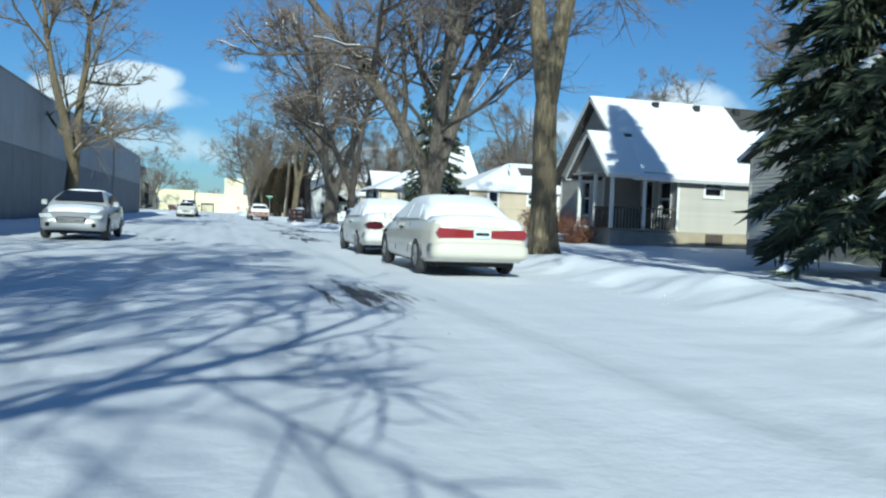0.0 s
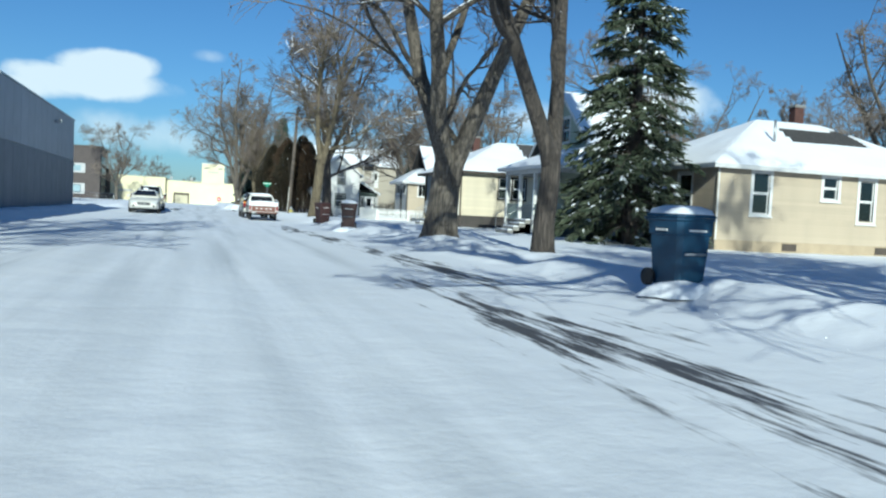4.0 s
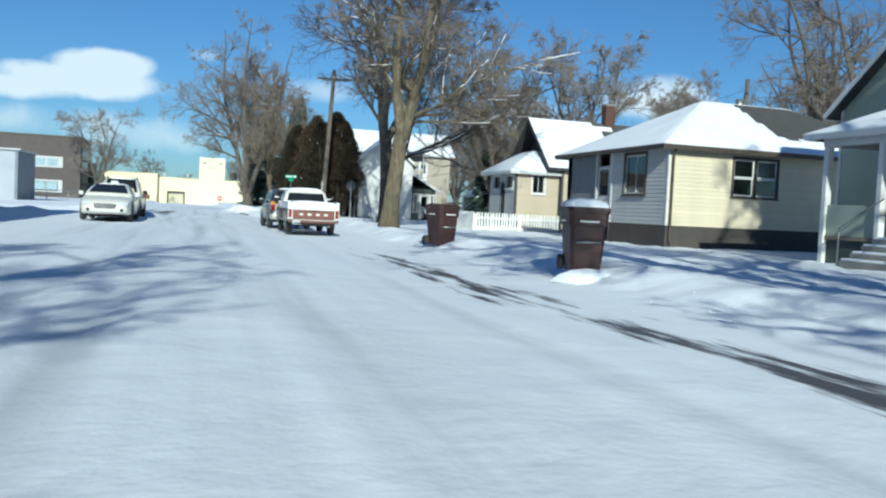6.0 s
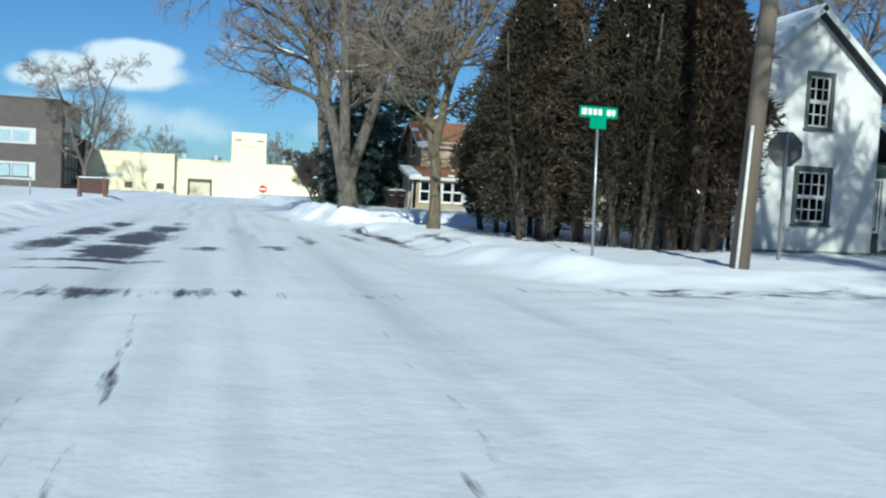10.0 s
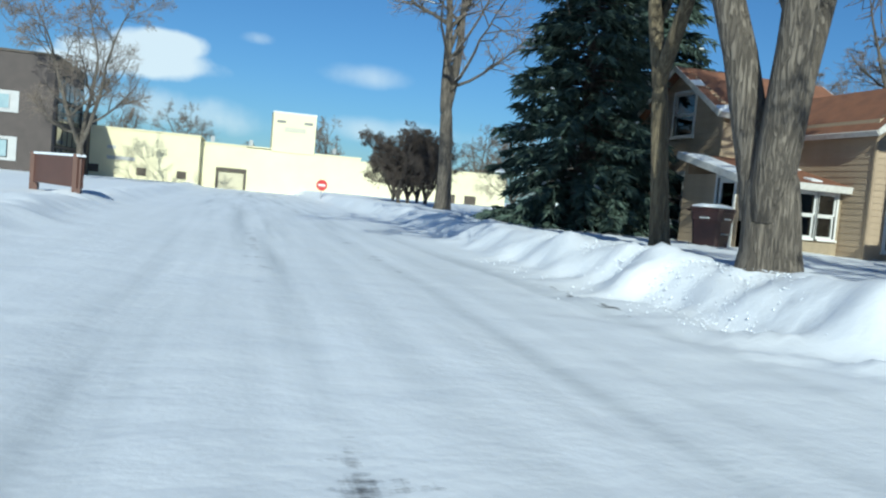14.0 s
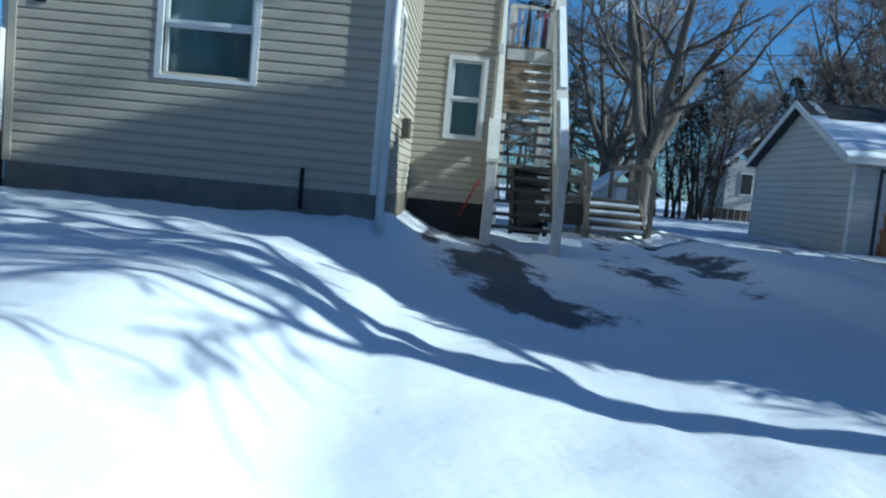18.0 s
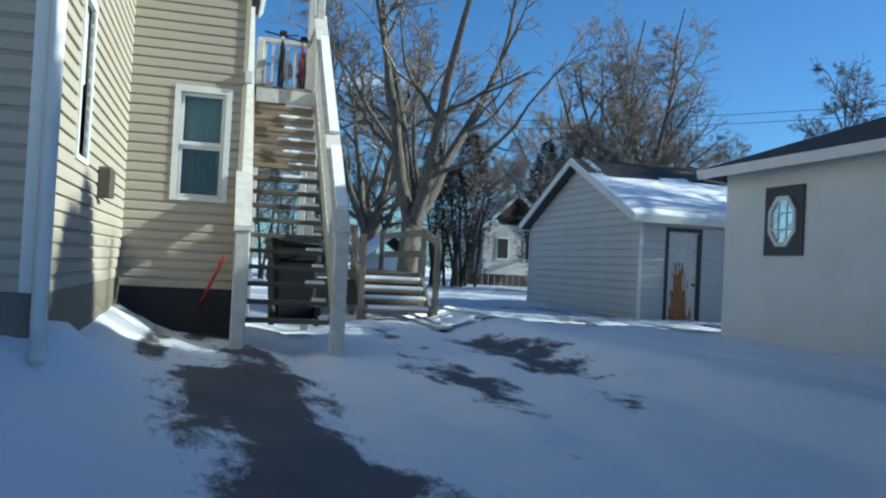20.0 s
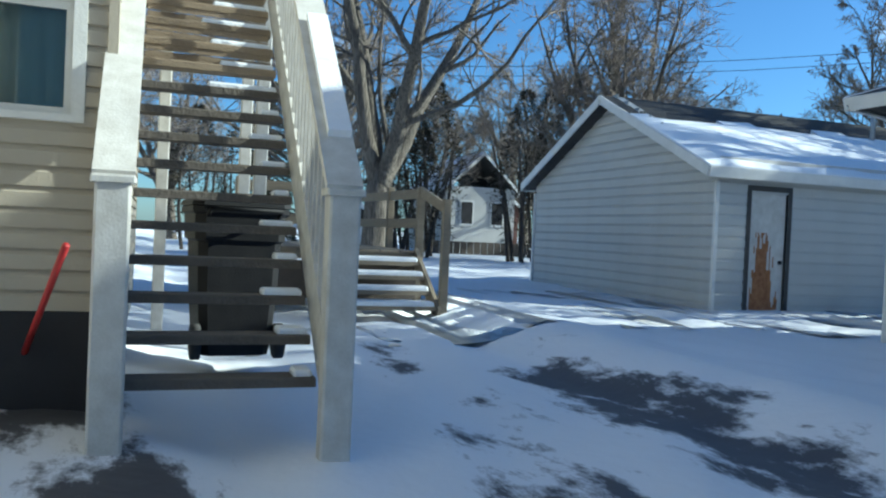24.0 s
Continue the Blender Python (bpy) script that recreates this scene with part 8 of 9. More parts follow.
def suv(at, turn, paint_, rear, label, L=5.1, W=1.9, H=1.84, seed=31, size=1.0, bed=False):
    car = thing("pickup_truck" if bed else "suv", at, label, "pickup truck" if bed else "suv", "parked cars")
    P = Local(at, turn, size)
    e, hw, r = L / 2, W / 2, 0.37
    st = [(-e, 0.5, 0.98, hw * 0.9), (-e + 0.06, 0.42, 1.06, hw * 0.96), (-e + 0.5, 0.36, 1.1, hw), (0, 0.36, 1.1, hw), (e - 1.55, 0.36, 1.09, hw), (e - 1.0, 0.38, 1.06, hw), (e - 0.35, 0.4, 1.0, hw * 0.97), (e - 0.08, 0.46, 0.9, hw * 0.9), (e, 0.5, 0.78, hw * 0.82)]
    part("body", P(loft(st, shell)), paint_, car)
    wb, wt = hw * 0.95, hw * 0.74
    back = 2.0 if bed else 0.0
    yb0, yb1, yt0, yt1, zb, zt = -e + 0.1 + back, e - 1.3, -e + 0.42 + back, e - 2.15, 1.06, H - 0.06
    cab = loft([(yb0, zb - 0.06, zb + 0.1, wb), (yb0 + 0.12, zb - 0.06, (zb + zt) / 2, (wb + wt) / 2), (yt0, zb - 0.05, zt - 0.02, wt + 0.02), ((yt0 + yt1) / 2, zb - 0.05, zt + 0.03, wt + 0.03), (yt1, zb - 0.05, zt - 0.01, wt + 0.02), ((yb1 + yt1) / 2, zb - 0.05, (zb + zt) / 2 + 0.04, (wb + wt) / 2), (yb1, zb - 0.06, zb + 0.05, wb)],
               lambda y, a, b, w_: [(x, y, z) for x, z in ((wb, a), (wb - (wb - w_) * 0.5, (a + b) / 2), (w_, b - 0.06), (w_ * 0.86, b), (0, b + 0.02), (-w_ * 0.86, b), (-w_, b - 0.06), (-wb + (wb - w_) * 0.5, (a + b) / 2), (-wb, a))])
    part("cabin", P(cab), paint_, car)
    dark = MATS["car_window"]
    m = Mesh()
    sheet(m, [(-wb * 0.9, yb0 + 0.02, zb + 0.06), (wb * 0.9, yb0 + 0.02, zb + 0.06), (wt * 0.92, yt0 - 0.1, zt - 0.1), (-wt * 0.92, yt0 - 0.1, zt - 0.1)], (0, -1, 0.3), 0.014)
    m.v = [(x, y - 0.05, z) for x, y, z in m.v]
    part("rear_window", P(m), dark, car)
    if not bed:
        part("window_badge", P(Mesh().tube([(-0.55, -e + 0.07, 1.2), (-0.55, -e + 0.02, 1.2)], 0.06, 14)), WHITE, car)
    m = Mesh()
    sheet(m, [(-wb * 0.82, yb1 - 0.08, zb + 0.1), (wb * 0.82, yb1 - 0.08, zb + 0.1), (wt * 0.86, yt1 + 0.02, zt - 0.05), (-wt * 0.86, yt1 + 0.02, zt - 0.05)], (0, 1, 0.6), 0.012)
    m.v = [(x, y + 0.03, z + 0.04) for x, y, z in m.v]
    part("windscreen", P(m), dark, car)
    for sgn in (1, -1):
        for nm, a, b, c, d in (("quarter_window", yb0 + 0.4, yb0 + 1.2, yt0 + 0.12, yt0 + 0.95), ("rear_side_window", yb0 + 1.3, yb0 + 2.15, yt0 + 1.05, yt0 + 1.8), ("front_side_window", yb0 + (0.5 if bed else 2.25), yb1 - 0.35, yt0 + (0.25 if bed else 1.88), yt1 - 0.02)):
            if bed and nm != "front_side_window":
                continue
            m = Mesh()
            sheet(m, [(sgn * (wb - 0.05), a, zb + 0.08), (sgn * (wb - 0.05), b, zb + 0.08), (sgn * (wt + 0.05), d, zt - 0.14), (sgn * (wt + 0.05), c, zt - 0.14)], (sgn, 0, 0.2), 0.012)
            m.v = [(x + sgn * 0.055, y, z) for x, y, z in m.v]
            part(nm, P(m), dark, car)
        part("wing_mirror", P(Mesh().box(sgn * (hw + 0.12) - 0.1, yb1 - 0.5, 1.12, sgn * (hw + 0.12) + 0.1, yb1 - 0.38, 1.3, 0.03)), BLACK, car)
        part("mirror_snow", P(Mesh().box(sgn * (hw + 0.12) - 0.08, yb1 - 0.49, 1.302, sgn * (hw + 0.12) + 0.08, yb1 - 0.39, 1.33, 0.012)), SNOW, car)
        tl = part("tail_light", P(Mesh().box(sgn * (hw - 0.1) - 0.085, -e - 0.02, 0.82, sgn * (hw - 0.1) + 0.085, -e + 0.2, 1.2, 0.0)), RED_LAMP, car)
        part("signal_lens", P(Mesh().box(sgn * (hw - 0.1) - 0.088, -e - 0.024, 1.06, sgn * (hw - 0.1) + 0.088, -e - 0.0, 1.2)), AMBER, tl)
        part("reflector", P(Mesh().tube([(sgn * 0.78, -e - 0.05, 0.6), (sgn * 0.78, -e - 0.02, 0.6)], 0.05, 12)), RED_LAMP, car)
        part("roof_rail", P(Mesh().tube([(sgn * (wt - 0.06), yt0 + 0.1, zt + 0.02), (sgn * (wt - 0.05), yt0 + 0.2, zt + 0.09), (sgn * (wt - 0.05), yt1 - 0.2, zt + 0.09), (sgn * (wt - 0.06), yt1 - 0.1, zt + 0.02)], 0.02, 8)), BLACK, car)
        part("side_moulding", P(Mesh().beam((sgn * (hw + 0.004), -e + 1.5, 0.7), (sgn * (hw + 0.004), e - 1.4, 0.7), 0.014, 0.1)), paint_, car)
        for ys in (-e + 2.25, -e + 1.35, 0.95):
            part("door_gap", P(Mesh().beam((sgn * (hw + 0.001), ys, 0.42), (sgn * (hw - 0.04), ys, 1.06), 0.007, 0.01)), BLACK, car)
        part("door_handle", P(Mesh().box(sgn * hw - 0.022, 0.0, 0.94, sgn * hw + 0.022, 0.2, 0.98)), BLACK, car)
        part("headlight", P(Mesh().box(sgn * 0.66 - 0.15, e - 0.25, 0.76, sgn * 0.66 + 0.15, e - 0.04, 0.94, 0.0)), LAMP, car)
        part("side_snow", P(Mesh().beam((sgn * (hw - 0.015), -0.6, 1.075), (sgn * (hw - 0.02), 1.0, 1.07), 0.03, 0.03)), SNOW, car)
    gate = part("tailgate", P(Mesh().box(-hw * 0.78, -e - 0.02, 0.7, hw * 0.78, -e + 0.03, 1.12, 0.0)), rear, car)
    part("plate_recess", P(Mesh().box(-0.3, -e - 0.024, 0.76, 0.3, -e - 0.021, 0.98)), rear, gate)
    part("number_plate", P(Mesh().box(-0.16, -e - 0.036, 0.8, 0.16, -e - 0.026, 0.95)), PLATE, gate)
    part("plate_bar", P(Mesh().box(-0.12, -e - 0.041, 0.85, 0.12, -e - 0.037, 0.9)), surf("blue_plate_band", (0.08, 0.16, 0.3), None, 4, 0.5), gate)
    part("rear_bumper", P(loft([(-e - 0.1, 0.45, 0.66, hw * 0.9), (-e - 0.06, 0.4, 0.7, hw * 0.98), (-e + 0.3, 0.38, 0.72, hw * 1.01)], lambda *a: shell(*a, 0.0))), rear, car)
    part("bumper_snow", P(Mesh().box(-hw * 0.85, -e - 0.07, 0.702, hw * 0.85, -e - 0.03, 0.74, 0.015)), SNOW, car)
    part("wiper", P(Mesh().beam((-0.1, -e - 0.0, 1.14), (0.35, -e + 0.02, 1.18), 0.02, 0.025)), BLACK, car)
    part("grille", P(Mesh().box(-0.5, e - 0.08, 0.7, 0.5, e + 0.01, 0.9)), BLACK, car)
    part("front_bumper", P(Mesh().box(-hw * 0.9, e - 0.15, 0.45, hw * 0.9, e + 0.05, 0.66, 0.04)), paint_, car)
    part("underside", P(Mesh().box(-0.8, -e + 0.2, 0.28, 0.8, e - 0.2, 0.4)), BLACK, car)
    for x in (hw - 0.1, -hw + 0.1):
        for y in (-e + 1.1, e - 0.9):
            wheel(car, P, x, y, r, 0.24)
    snow_cap(car, P, [(yt0 + 0.05, wt * 0.72, zt - 0.0, 0.03), (0, wt * 0.8, zt + 0.02, 0.03), (yt1 - 0.1, wt * 0.75, zt, 0.03)], 0.03, seed)
    snow_cap(car, P, [(yb1 + 0.1, hw * 0.7, 1.07, 0.03), (e - 0.8, hw * 0.75, 1.04, 0.03), (e - 0.45, hw * 0.7, 1.0, 0.02)], 0.02, seed + 1)
    if bed:
        snow_cap(car, P, [(-e + 0.15, hw * 0.85, 1.08, 0.04), (-e + 1.0, hw * 0.88, 1.1, 0.04), (yb0 - 0.05, hw * 0.85, 1.1, 0.04)], 0.12, seed + 2)
        part("windscreen_snow", P(Mesh().beam((0.1, yb1 + 0.0, 1.16), (0.3, yt1 + 0.25, zt - 0.12), 0.3, 0.05)), SNOW, car)
    return car


suv((8.98, 114.35, 0.02), 1, TAUPE_CAR, PALE_TAUPE, "dark-grey suv with a pale tailgate and snow on its mirrors", 4.9, size=0.89).location = (9.3, 99.15, 0.02)
suv((2.3, 124.4, 0.02), 180, WHITE_CAR, WHITE_CAR, "dirty white pickup truck with snow sliding down its windscreen", 5.5, 1.92, 1.85, 37, bed=True)
# ---- street furniture, bins, fence, clutter ----
def cart(at, turn, mat_, label, snow=0.08, mark=True, hgt=1.06, group="wheeled bins"):
    t = thing("wheelie_bin", at, label, "bin", group)
    P = Local(at, turn)
    ring = lambda z, a, b: [(x * a, y * b, z) for x, y in ((1, 0.8), (0.8, 1), (-0.8, 1), (-1, 0.8), (-1, -0.8), (-0.8, -1), (0.8, -1), (1, -0.8))]
    rows = [(0.02, 0.24, 0.28), (0.12, 0.26, 0.3), (0.55, 0.29, 0.335), (hgt - 0.3, 0.3, 0.35), (hgt - 0.28, 0.325, 0.37), (hgt - 0.1, 0.33, 0.38), (hgt - 0.08, 0.35, 0.4), (hgt - 0.04, 0.35, 0.4)]
    m = Mesh()
    v = [p for r in rows for p in ring(*r)]
    m.add(v, [(i * 8 + k, i * 8 + (k + 1) % 8, i * 8 + 8 + (k + 1) % 8, i * 8 + 8 + k) for i in range(len(rows) - 1) for k in range(8)] + [tuple(range(7, -1, -1)), tuple(range(8 * len(rows) - 8, 8 * len(rows)))])
    part("body", P(m), mat_, t)
    l = Mesh()
    v = ring(hgt - 0.035, 0.36, 0.42) + ring(hgt, 0.35, 0.41) + ring(hgt + 0.05, 0.25, 0.3)
    l.add(v, [(i * 8 + k, i * 8 + (k + 1) % 8, i * 8 + 8 + (k + 1) % 8, i * 8 + 8 + k) for i in range(2) for k in range(8)] + [tuple(range(7, -1, -1)), tuple(range(16, 24))])
    lid = part("lid", P(l), mat_, t)
    part("handle", P(Mesh().tube([(-0.25, 0.4, hgt - 0.1), (-0.25, 0.5, hgt - 0.06), (0.25, 0.5, hgt - 0.06), (0.25, 0.4, hgt - 0.1)], 0.018, 8)), mat_, t)
    part("lift_bar", P(Mesh().tube([(-0.2, -0.36, 0.5), (0.2, -0.36, 0.5)], 0.02, 8)), METAL, t)
    for x in (0.3, -0.3):
        wv = Mesh().tube([(x - 0.03, 0.3, 0.13), (x + 0.03, 0.3, 0.13)], 0.13, 18)
        part("wheel", P(wv), RUBBER, t)
    if mark:
        part("printed_bar", P(Mesh().box(-0.16, -0.375, hgt - 0.24, 0.16, -0.372, hgt - 0.21)), WHITE, t)
        part("printed_bar", P(Mesh().box(-0.355, -0.12, hgt - 0.24, -0.335, 0.12, hgt - 0.21)), WHITE, t)
    if snow:
        s = Mesh()
        v = ring(hgt + 0.01, 0.33, 0.39) + ring(hgt + snow * 0.8, 0.3, 0.36) + ring(hgt + snow + 0.03, 0.16, 0.2)
        s.add(v, [(i * 8 + k, i * 8 + (k + 1) % 8, i * 8 + 8 + (k + 1) % 8, i * 8 + 8 + k) for i in range(2) for k in range(8)] + [tuple(range(16, 24))], True)
        part("lid_snow", P(s), SNOW, lid)
    return t


BLUE_BIN = surf("dark_blue_plastic", (0.015, 0.06, 0.12), (0.012, 0.045, 0.09), 5, 0.45, 0.1, 60)
BROWN_BIN = surf("maroon_brown_plastic", (0.05, 0.021, 0.019), (0.036, 0.016, 0.015), 5, 0.5, 0.15, 60)
cart((11.95, 61.1, 0.16), 8, BLUE_BIN, "dark blue wheeled bin with snow on its lid at the kerb", 0.1)
cart((11.5, 89.3, 0.16), -12, BROWN_BIN, "maroon-brown wheeled bin capped with thick snow at the kerb", 0.12)
cart((11.68, 99.4, 0.12), 20, BROWN_BIN, "maroon-brown wheeled bin standing in the snow at the kerb", 0.0)
cart((26.95, 162.42, -0.02), 95, BLACK, "black wheeled bin under the open stair", 0.0, False, 1.15).location = (23.05, 134.58, 0.2)

# snow heaped round the bins
for x, y in ((11.75, 60.6), (11.4, 88.75)):
    m = Mesh()
    n = 14
    for j in range(4):
        for k in range(n):
            rr = (0.62, 0.48, 0.3, 0.08)[j] * (1 + 0.15 * math.sin(k * 2.3 + x))
            m.v.append((x + rr * math.cos(2 * math.pi * k / n), y + rr * 0.7 * math.sin(2 * math.pi * k / n), gz(x, y) - 0.05 + (0.0, 0.12, 0.19, 0.22)[j]))
    m.f = [[j * n + k, j * n + (k + 1) % n, j * n + n + (k + 1) % n, j * n + n + k] for j in range(3) for k in range(n)] + [list(range(3 * n, 4 * n))]
    m.smooth = [True] * len(m.f)
    solo("snow_heap", m, SNOW, (x, y, gz(x, y)), "small heap of loose snow against a bin", "snow heap")

# white picket fence round the cottage
f = thing("picket_fence", (17.0, 116.5, 0.2), "white picket fence with pointed pales in the snow", "fence")
PICKET = {}


def picket(x, y, z, along):
    if along not in PICKET:
        m = Mesh()
        w, t, hh = 0.04, 0.012, 0.95
        poly = [(-w, 0), (w, 0), (w, hh - 0.06), (0, hh), (-w, hh - 0.06)]
        m.prism(poly, "y" if along == "x" else "x", -t, t)
        me = bpy.data.meshes.new("pale")
        me.from_pydata(m.v, [], m.f)
        me.materials.append(WHITE)
        PICKET[along] = me
    ob = new("pale", PICKET[along])
    ob.parent = f
    ob.matrix_basis = pose(x - 17.0, y - 116.5, z - 0.2, random.uniform(-2, 2) if along == "y" else 0, random.uniform(-2, 2) if along == "x" else 0, 0)


for k in range(34):
    picket(17.7 + 0.15 * k, 117.1 + 0.03 * k, 0.12, "x")
for k in range(50):
    picket(17.7, 117.25 + 0.15 * k, 0.12, "y")
for a, b in (((17.7, 117.13, 0), (22.75, 118.15, 0)), ((17.73, 117.1, 0), (17.73, 124.7, 0))):
    for z in (0.35, 0.8):
        part("rail", Mesh().beam((a[0], a[1], z), (b[0], b[1], z), 0.04, 0.07), WHITE, f)
for x, y in ((17.78, 117.2), (20.2, 117.7), (22.7, 118.2), (17.78, 119.7), (17.78, 122.2), (17.78, 124.6)):
    box_part(f, "post", WHITE, x - 0.05, y - 0.05, -0.1, x + 0.05, y + 0.05, 0.98, c=0.012)
for k in range(13):
    picket(14.4 + 0.14 * k, 125.3 + 0.08 * k, 0.12, "x")
for z in (0.35, 0.8):
    part("rail", Mesh().beam((14.35, 125.32, z), (16.2, 126.38, z), 0.04, 0.07), WHITE, f)
for x, y in ((14.4, 125.4), (16.15, 126.42)):
    box_part(f, "post", WHITE, x - 0.05, y - 0.05, -0.1, x + 0.05, y + 0.05, 0.98, c=0.012)
f = thing("dark_fence", (23.9, 117.6, 0.2), "short dark wooden fence beside the cottage", "fence")
for k in range(14):
    box_part(f, "pale", BROWNTRIM, 22.8 + 0.16 * k, 117.55, 0.0, 22.9 + 0.16 * k, 117.58, 1.0)
part("rail", Mesh().beam((22.8, 117.6, 0.7), (25.1, 117.6, 0.7), 0.04, 0.07), BROWNTRIM, f)

# hydrant
t = thing("fire_hydrant", (12.3, 123.2, 0.15), "pale yellow fire hydrant with a grey cap in the snow", "hydrant")
YEL = surf("faded_yellow_paint", (0.5, 0.42, 0.12), (0.38, 0.33, 0.12), 5, 0.6, 0.3, 40)
x, y = 12.3, 123.2
part("barrel", Mesh().tube([(x, y, 0.0), (x, y, 0.2), (x, y, 0.22), (x, y, 0.66)], [0.15, 0.15, 0.11, 0.11], 16), YEL, t)
part("cap", Mesh().tube([(x, y, 0.66), (x, y, 0.7), (x, y, 0.78), (x, y, 0.84), (x, y, 0.88)], [0.14, 0.15, 0.12, 0.05, 0.04], 16), METAL, t)
for d in ((0.19, 0, 0), (-0.19, 0, 0), (0, -0.22, 0)):
    part("outlet", Mesh().tube([(x, y, 0.5), (x + d[0], y + d[1], 0.5)], 0.06 if d[0] else 0.08, 12), YEL, t)

# street-name sign, stop sign seen from behind, far stop sign
GREEN_SIGN = surf("green_sign_sheet", (0.0, 0.25, 0.13), (0.0, 0.21, 0.11), 5, 0.4)
t = thing("street_sign", (11.75, 141.0, 0.1), "green street-name sign on a thin galvanised post", "street sign")
part("post", Mesh().tube([(11.78, 141.0, -0.2), (11.72, 141.0, 2.86)], 0.028, 8), METAL, t)
for z, w, along in ((2.86, 0.38, "x"), (2.66, 0.16, "x2")):
    b = part("blade", Mesh().box(11.72 - w, 140.97, z - 0.1, 11.72 + w, 140.99, z + 0.1), GREEN_SIGN, t)
    if along == "x":
        for k, (a, c) in enumerate(((-0.34, -0.24), (-0.21, -0.14), (-0.11, -0.04), (-0.01, 0.06), (0.16, 0.24), (0.26, 0.33))):
            part("letter_bar", Mesh().box(11.72 + a, 140.962, z - 0.055, 11.72 + c, 140.968, z + 0.055), WHITE, b)


def octagon(m, x, y, z, r, t_):
    v = [(x + r * math.cos(math.pi * (k + 0.5) / 4), y + d, z + r * math.sin(math.pi * (k + 0.5) / 4)) for d in (0, t_) for k in range(8)]
    return m.add(v, [tuple(range(7, -1, -1)), tuple(range(8, 16))] + [(k, (k + 1) % 8, 8 + (k + 1) % 8, 8 + k) for k in range(8)])


t = thing("stop_sign", (15.75, 141.1, 0.1), "stop sign seen from its dark bare back on a metal post", "road sign")
part("post", Mesh().box(15.72, 141.08, -0.2, 15.78, 141.12, 2.8), METAL, t)
sgn_ = Mesh()
v = [(15.75 + 0.33 * math.cos(math.pi * (k + 0.5) / 4), 141.13 + d - 0.12 * math.cos(math.pi * (k + 0.5) / 4), 2.45 + 0.37 * math.sin(math.pi * (k + 0.5) / 4)) for d in (0, 0.02) for k in range(8)]
sgn_.add(v, [tuple(range(7, -1, -1)), tuple(range(8, 16))] + [(k, (k + 1) % 8, 8 + (k + 1) % 8, 8 + k) for k in range(8)])
part("plate", sgn_, surf("dark_sign_back", (0.09, 0.085, 0.08), (0.06, 0.06, 0.06), 5, 0.5), t)
t = thing("stop_sign", (10.8, 224.8, 0), "small red stop sign on a post before the factory", "road sign")
t.location.x -= 1.2
part("post", Mesh().box(10.77, 224.82, -0.6, 10.83, 224.88, 1.5), METAL, t)
pl = part("plate", octagon(Mesh(), 10.8, 224.78, 1.2, 0.42, 0.02), surf("red_sign_sheet", (0.5, 0.03, 0.03), (0.42, 0.03, 0.03), 5, 0.4), t)
part("letter_bar", Mesh().box(10.55, 224.765, 1.12, 11.05, 224.775, 1.28), WHITE, pl)

# utility pole, leaning, with wires
POLE = surf("weathered_pole_wood", (0.16, 0.128, 0.1), (0.1, 0.082, 0.066), 4, 0.95, 0.6, 30, stretch=(1, 1, 0.1))
t = thing("utility_pole", (13.55, 138.8, 0.1), "weathered wooden utility pole leaning slightly", "utility pole")
part("pole", Mesh().tube([(13.5, 138.8, -0.4), (13.75, 138.8, 4.5), (14.02, 138.8, 10.0)], [0.17, 0.15, 0.12], 14), POLE, t)
part("cross_arm", Mesh().beam((12.9, 138.8, 9.4), (15.1, 138.8, 9.4), 0.1, 0.12), POLE, t)
part("cable_guard", Mesh().tube([(13.36, 138.66, -0.2), (13.5, 138.66, 2.6)], 0.03, 8), OLD_WHITE, t)
t = thing("utility_pole", (46.0, 145.0, 0.0), "far utility pole with a transformer and sagging wires", "utility pole")
t.location = (36.0, 110.0, 0.0)
part("pole", Mesh().tube([(46.5, 140.0, -0.4), (46.5, 140.0, 9.6)], [0.15, 0.11], 10), POLE, t)
part("transformer", Mesh().tube([(46.2, 140.2, 7.6), (46.2, 140.2, 8.4)], 0.22, 14), METAL, t)
for z in (8.8, 9.2):
    pts = [Vector((46.5, 140.0, z)).lerp(Vector((70, 175, z + 0.4)), k / 12) - Vector((0, 0, 1.2 * (1 - (k / 6 - 1) ** 2))) for k in range(13)]
    part("wire", Mesh().tube(pts, 0.012, 5), BLACK, t)
for z, q in ((9.0, (30.0, 155.2, 3.0)), (8.0, (34.5, 155.4, 2.4))):
    pts = [Vector((46.5, 140.0, z)).lerp(Vector(q), k / 10) - Vector((0, 0, 0.5 * (1 - (k / 5 - 1) ** 2))) for k in range(11)]
    part("wire", Mesh().tube(pts, 0.01, 5), BLACK, t)

# brown entrance sign across from the driveway
t = thing("entrance_sign", (0.75, 170.4, 0.1), "brown entrance sign with a pale round seal and lettering", "sign")
SIGNB = surf("dark_brown_sign", (0.11, 0.05, 0.035), (0.09, 0.042, 0.03), 5, 0.5)
sx0, sx1, sy0, sy1 = 0.35, 1.2, 169.75, 170.85
ln = Vector((sx1 - sx0, sy1 - sy0, 0))
fx = lambda u, z, o=0.0: tuple(Vector((sx0, sy0, z)) + ln * u + Vector((ln.y, -ln.x, 0)).normalized() * o)
for u in (0.04, 0.96):
    a = fx(u, 0)
    part("post", Mesh().box(a[0] - 0.05, a[1] - 0.05, -0.2, a[0] + 0.05, a[1] + 0.05, 0.97), SIGNB, t)
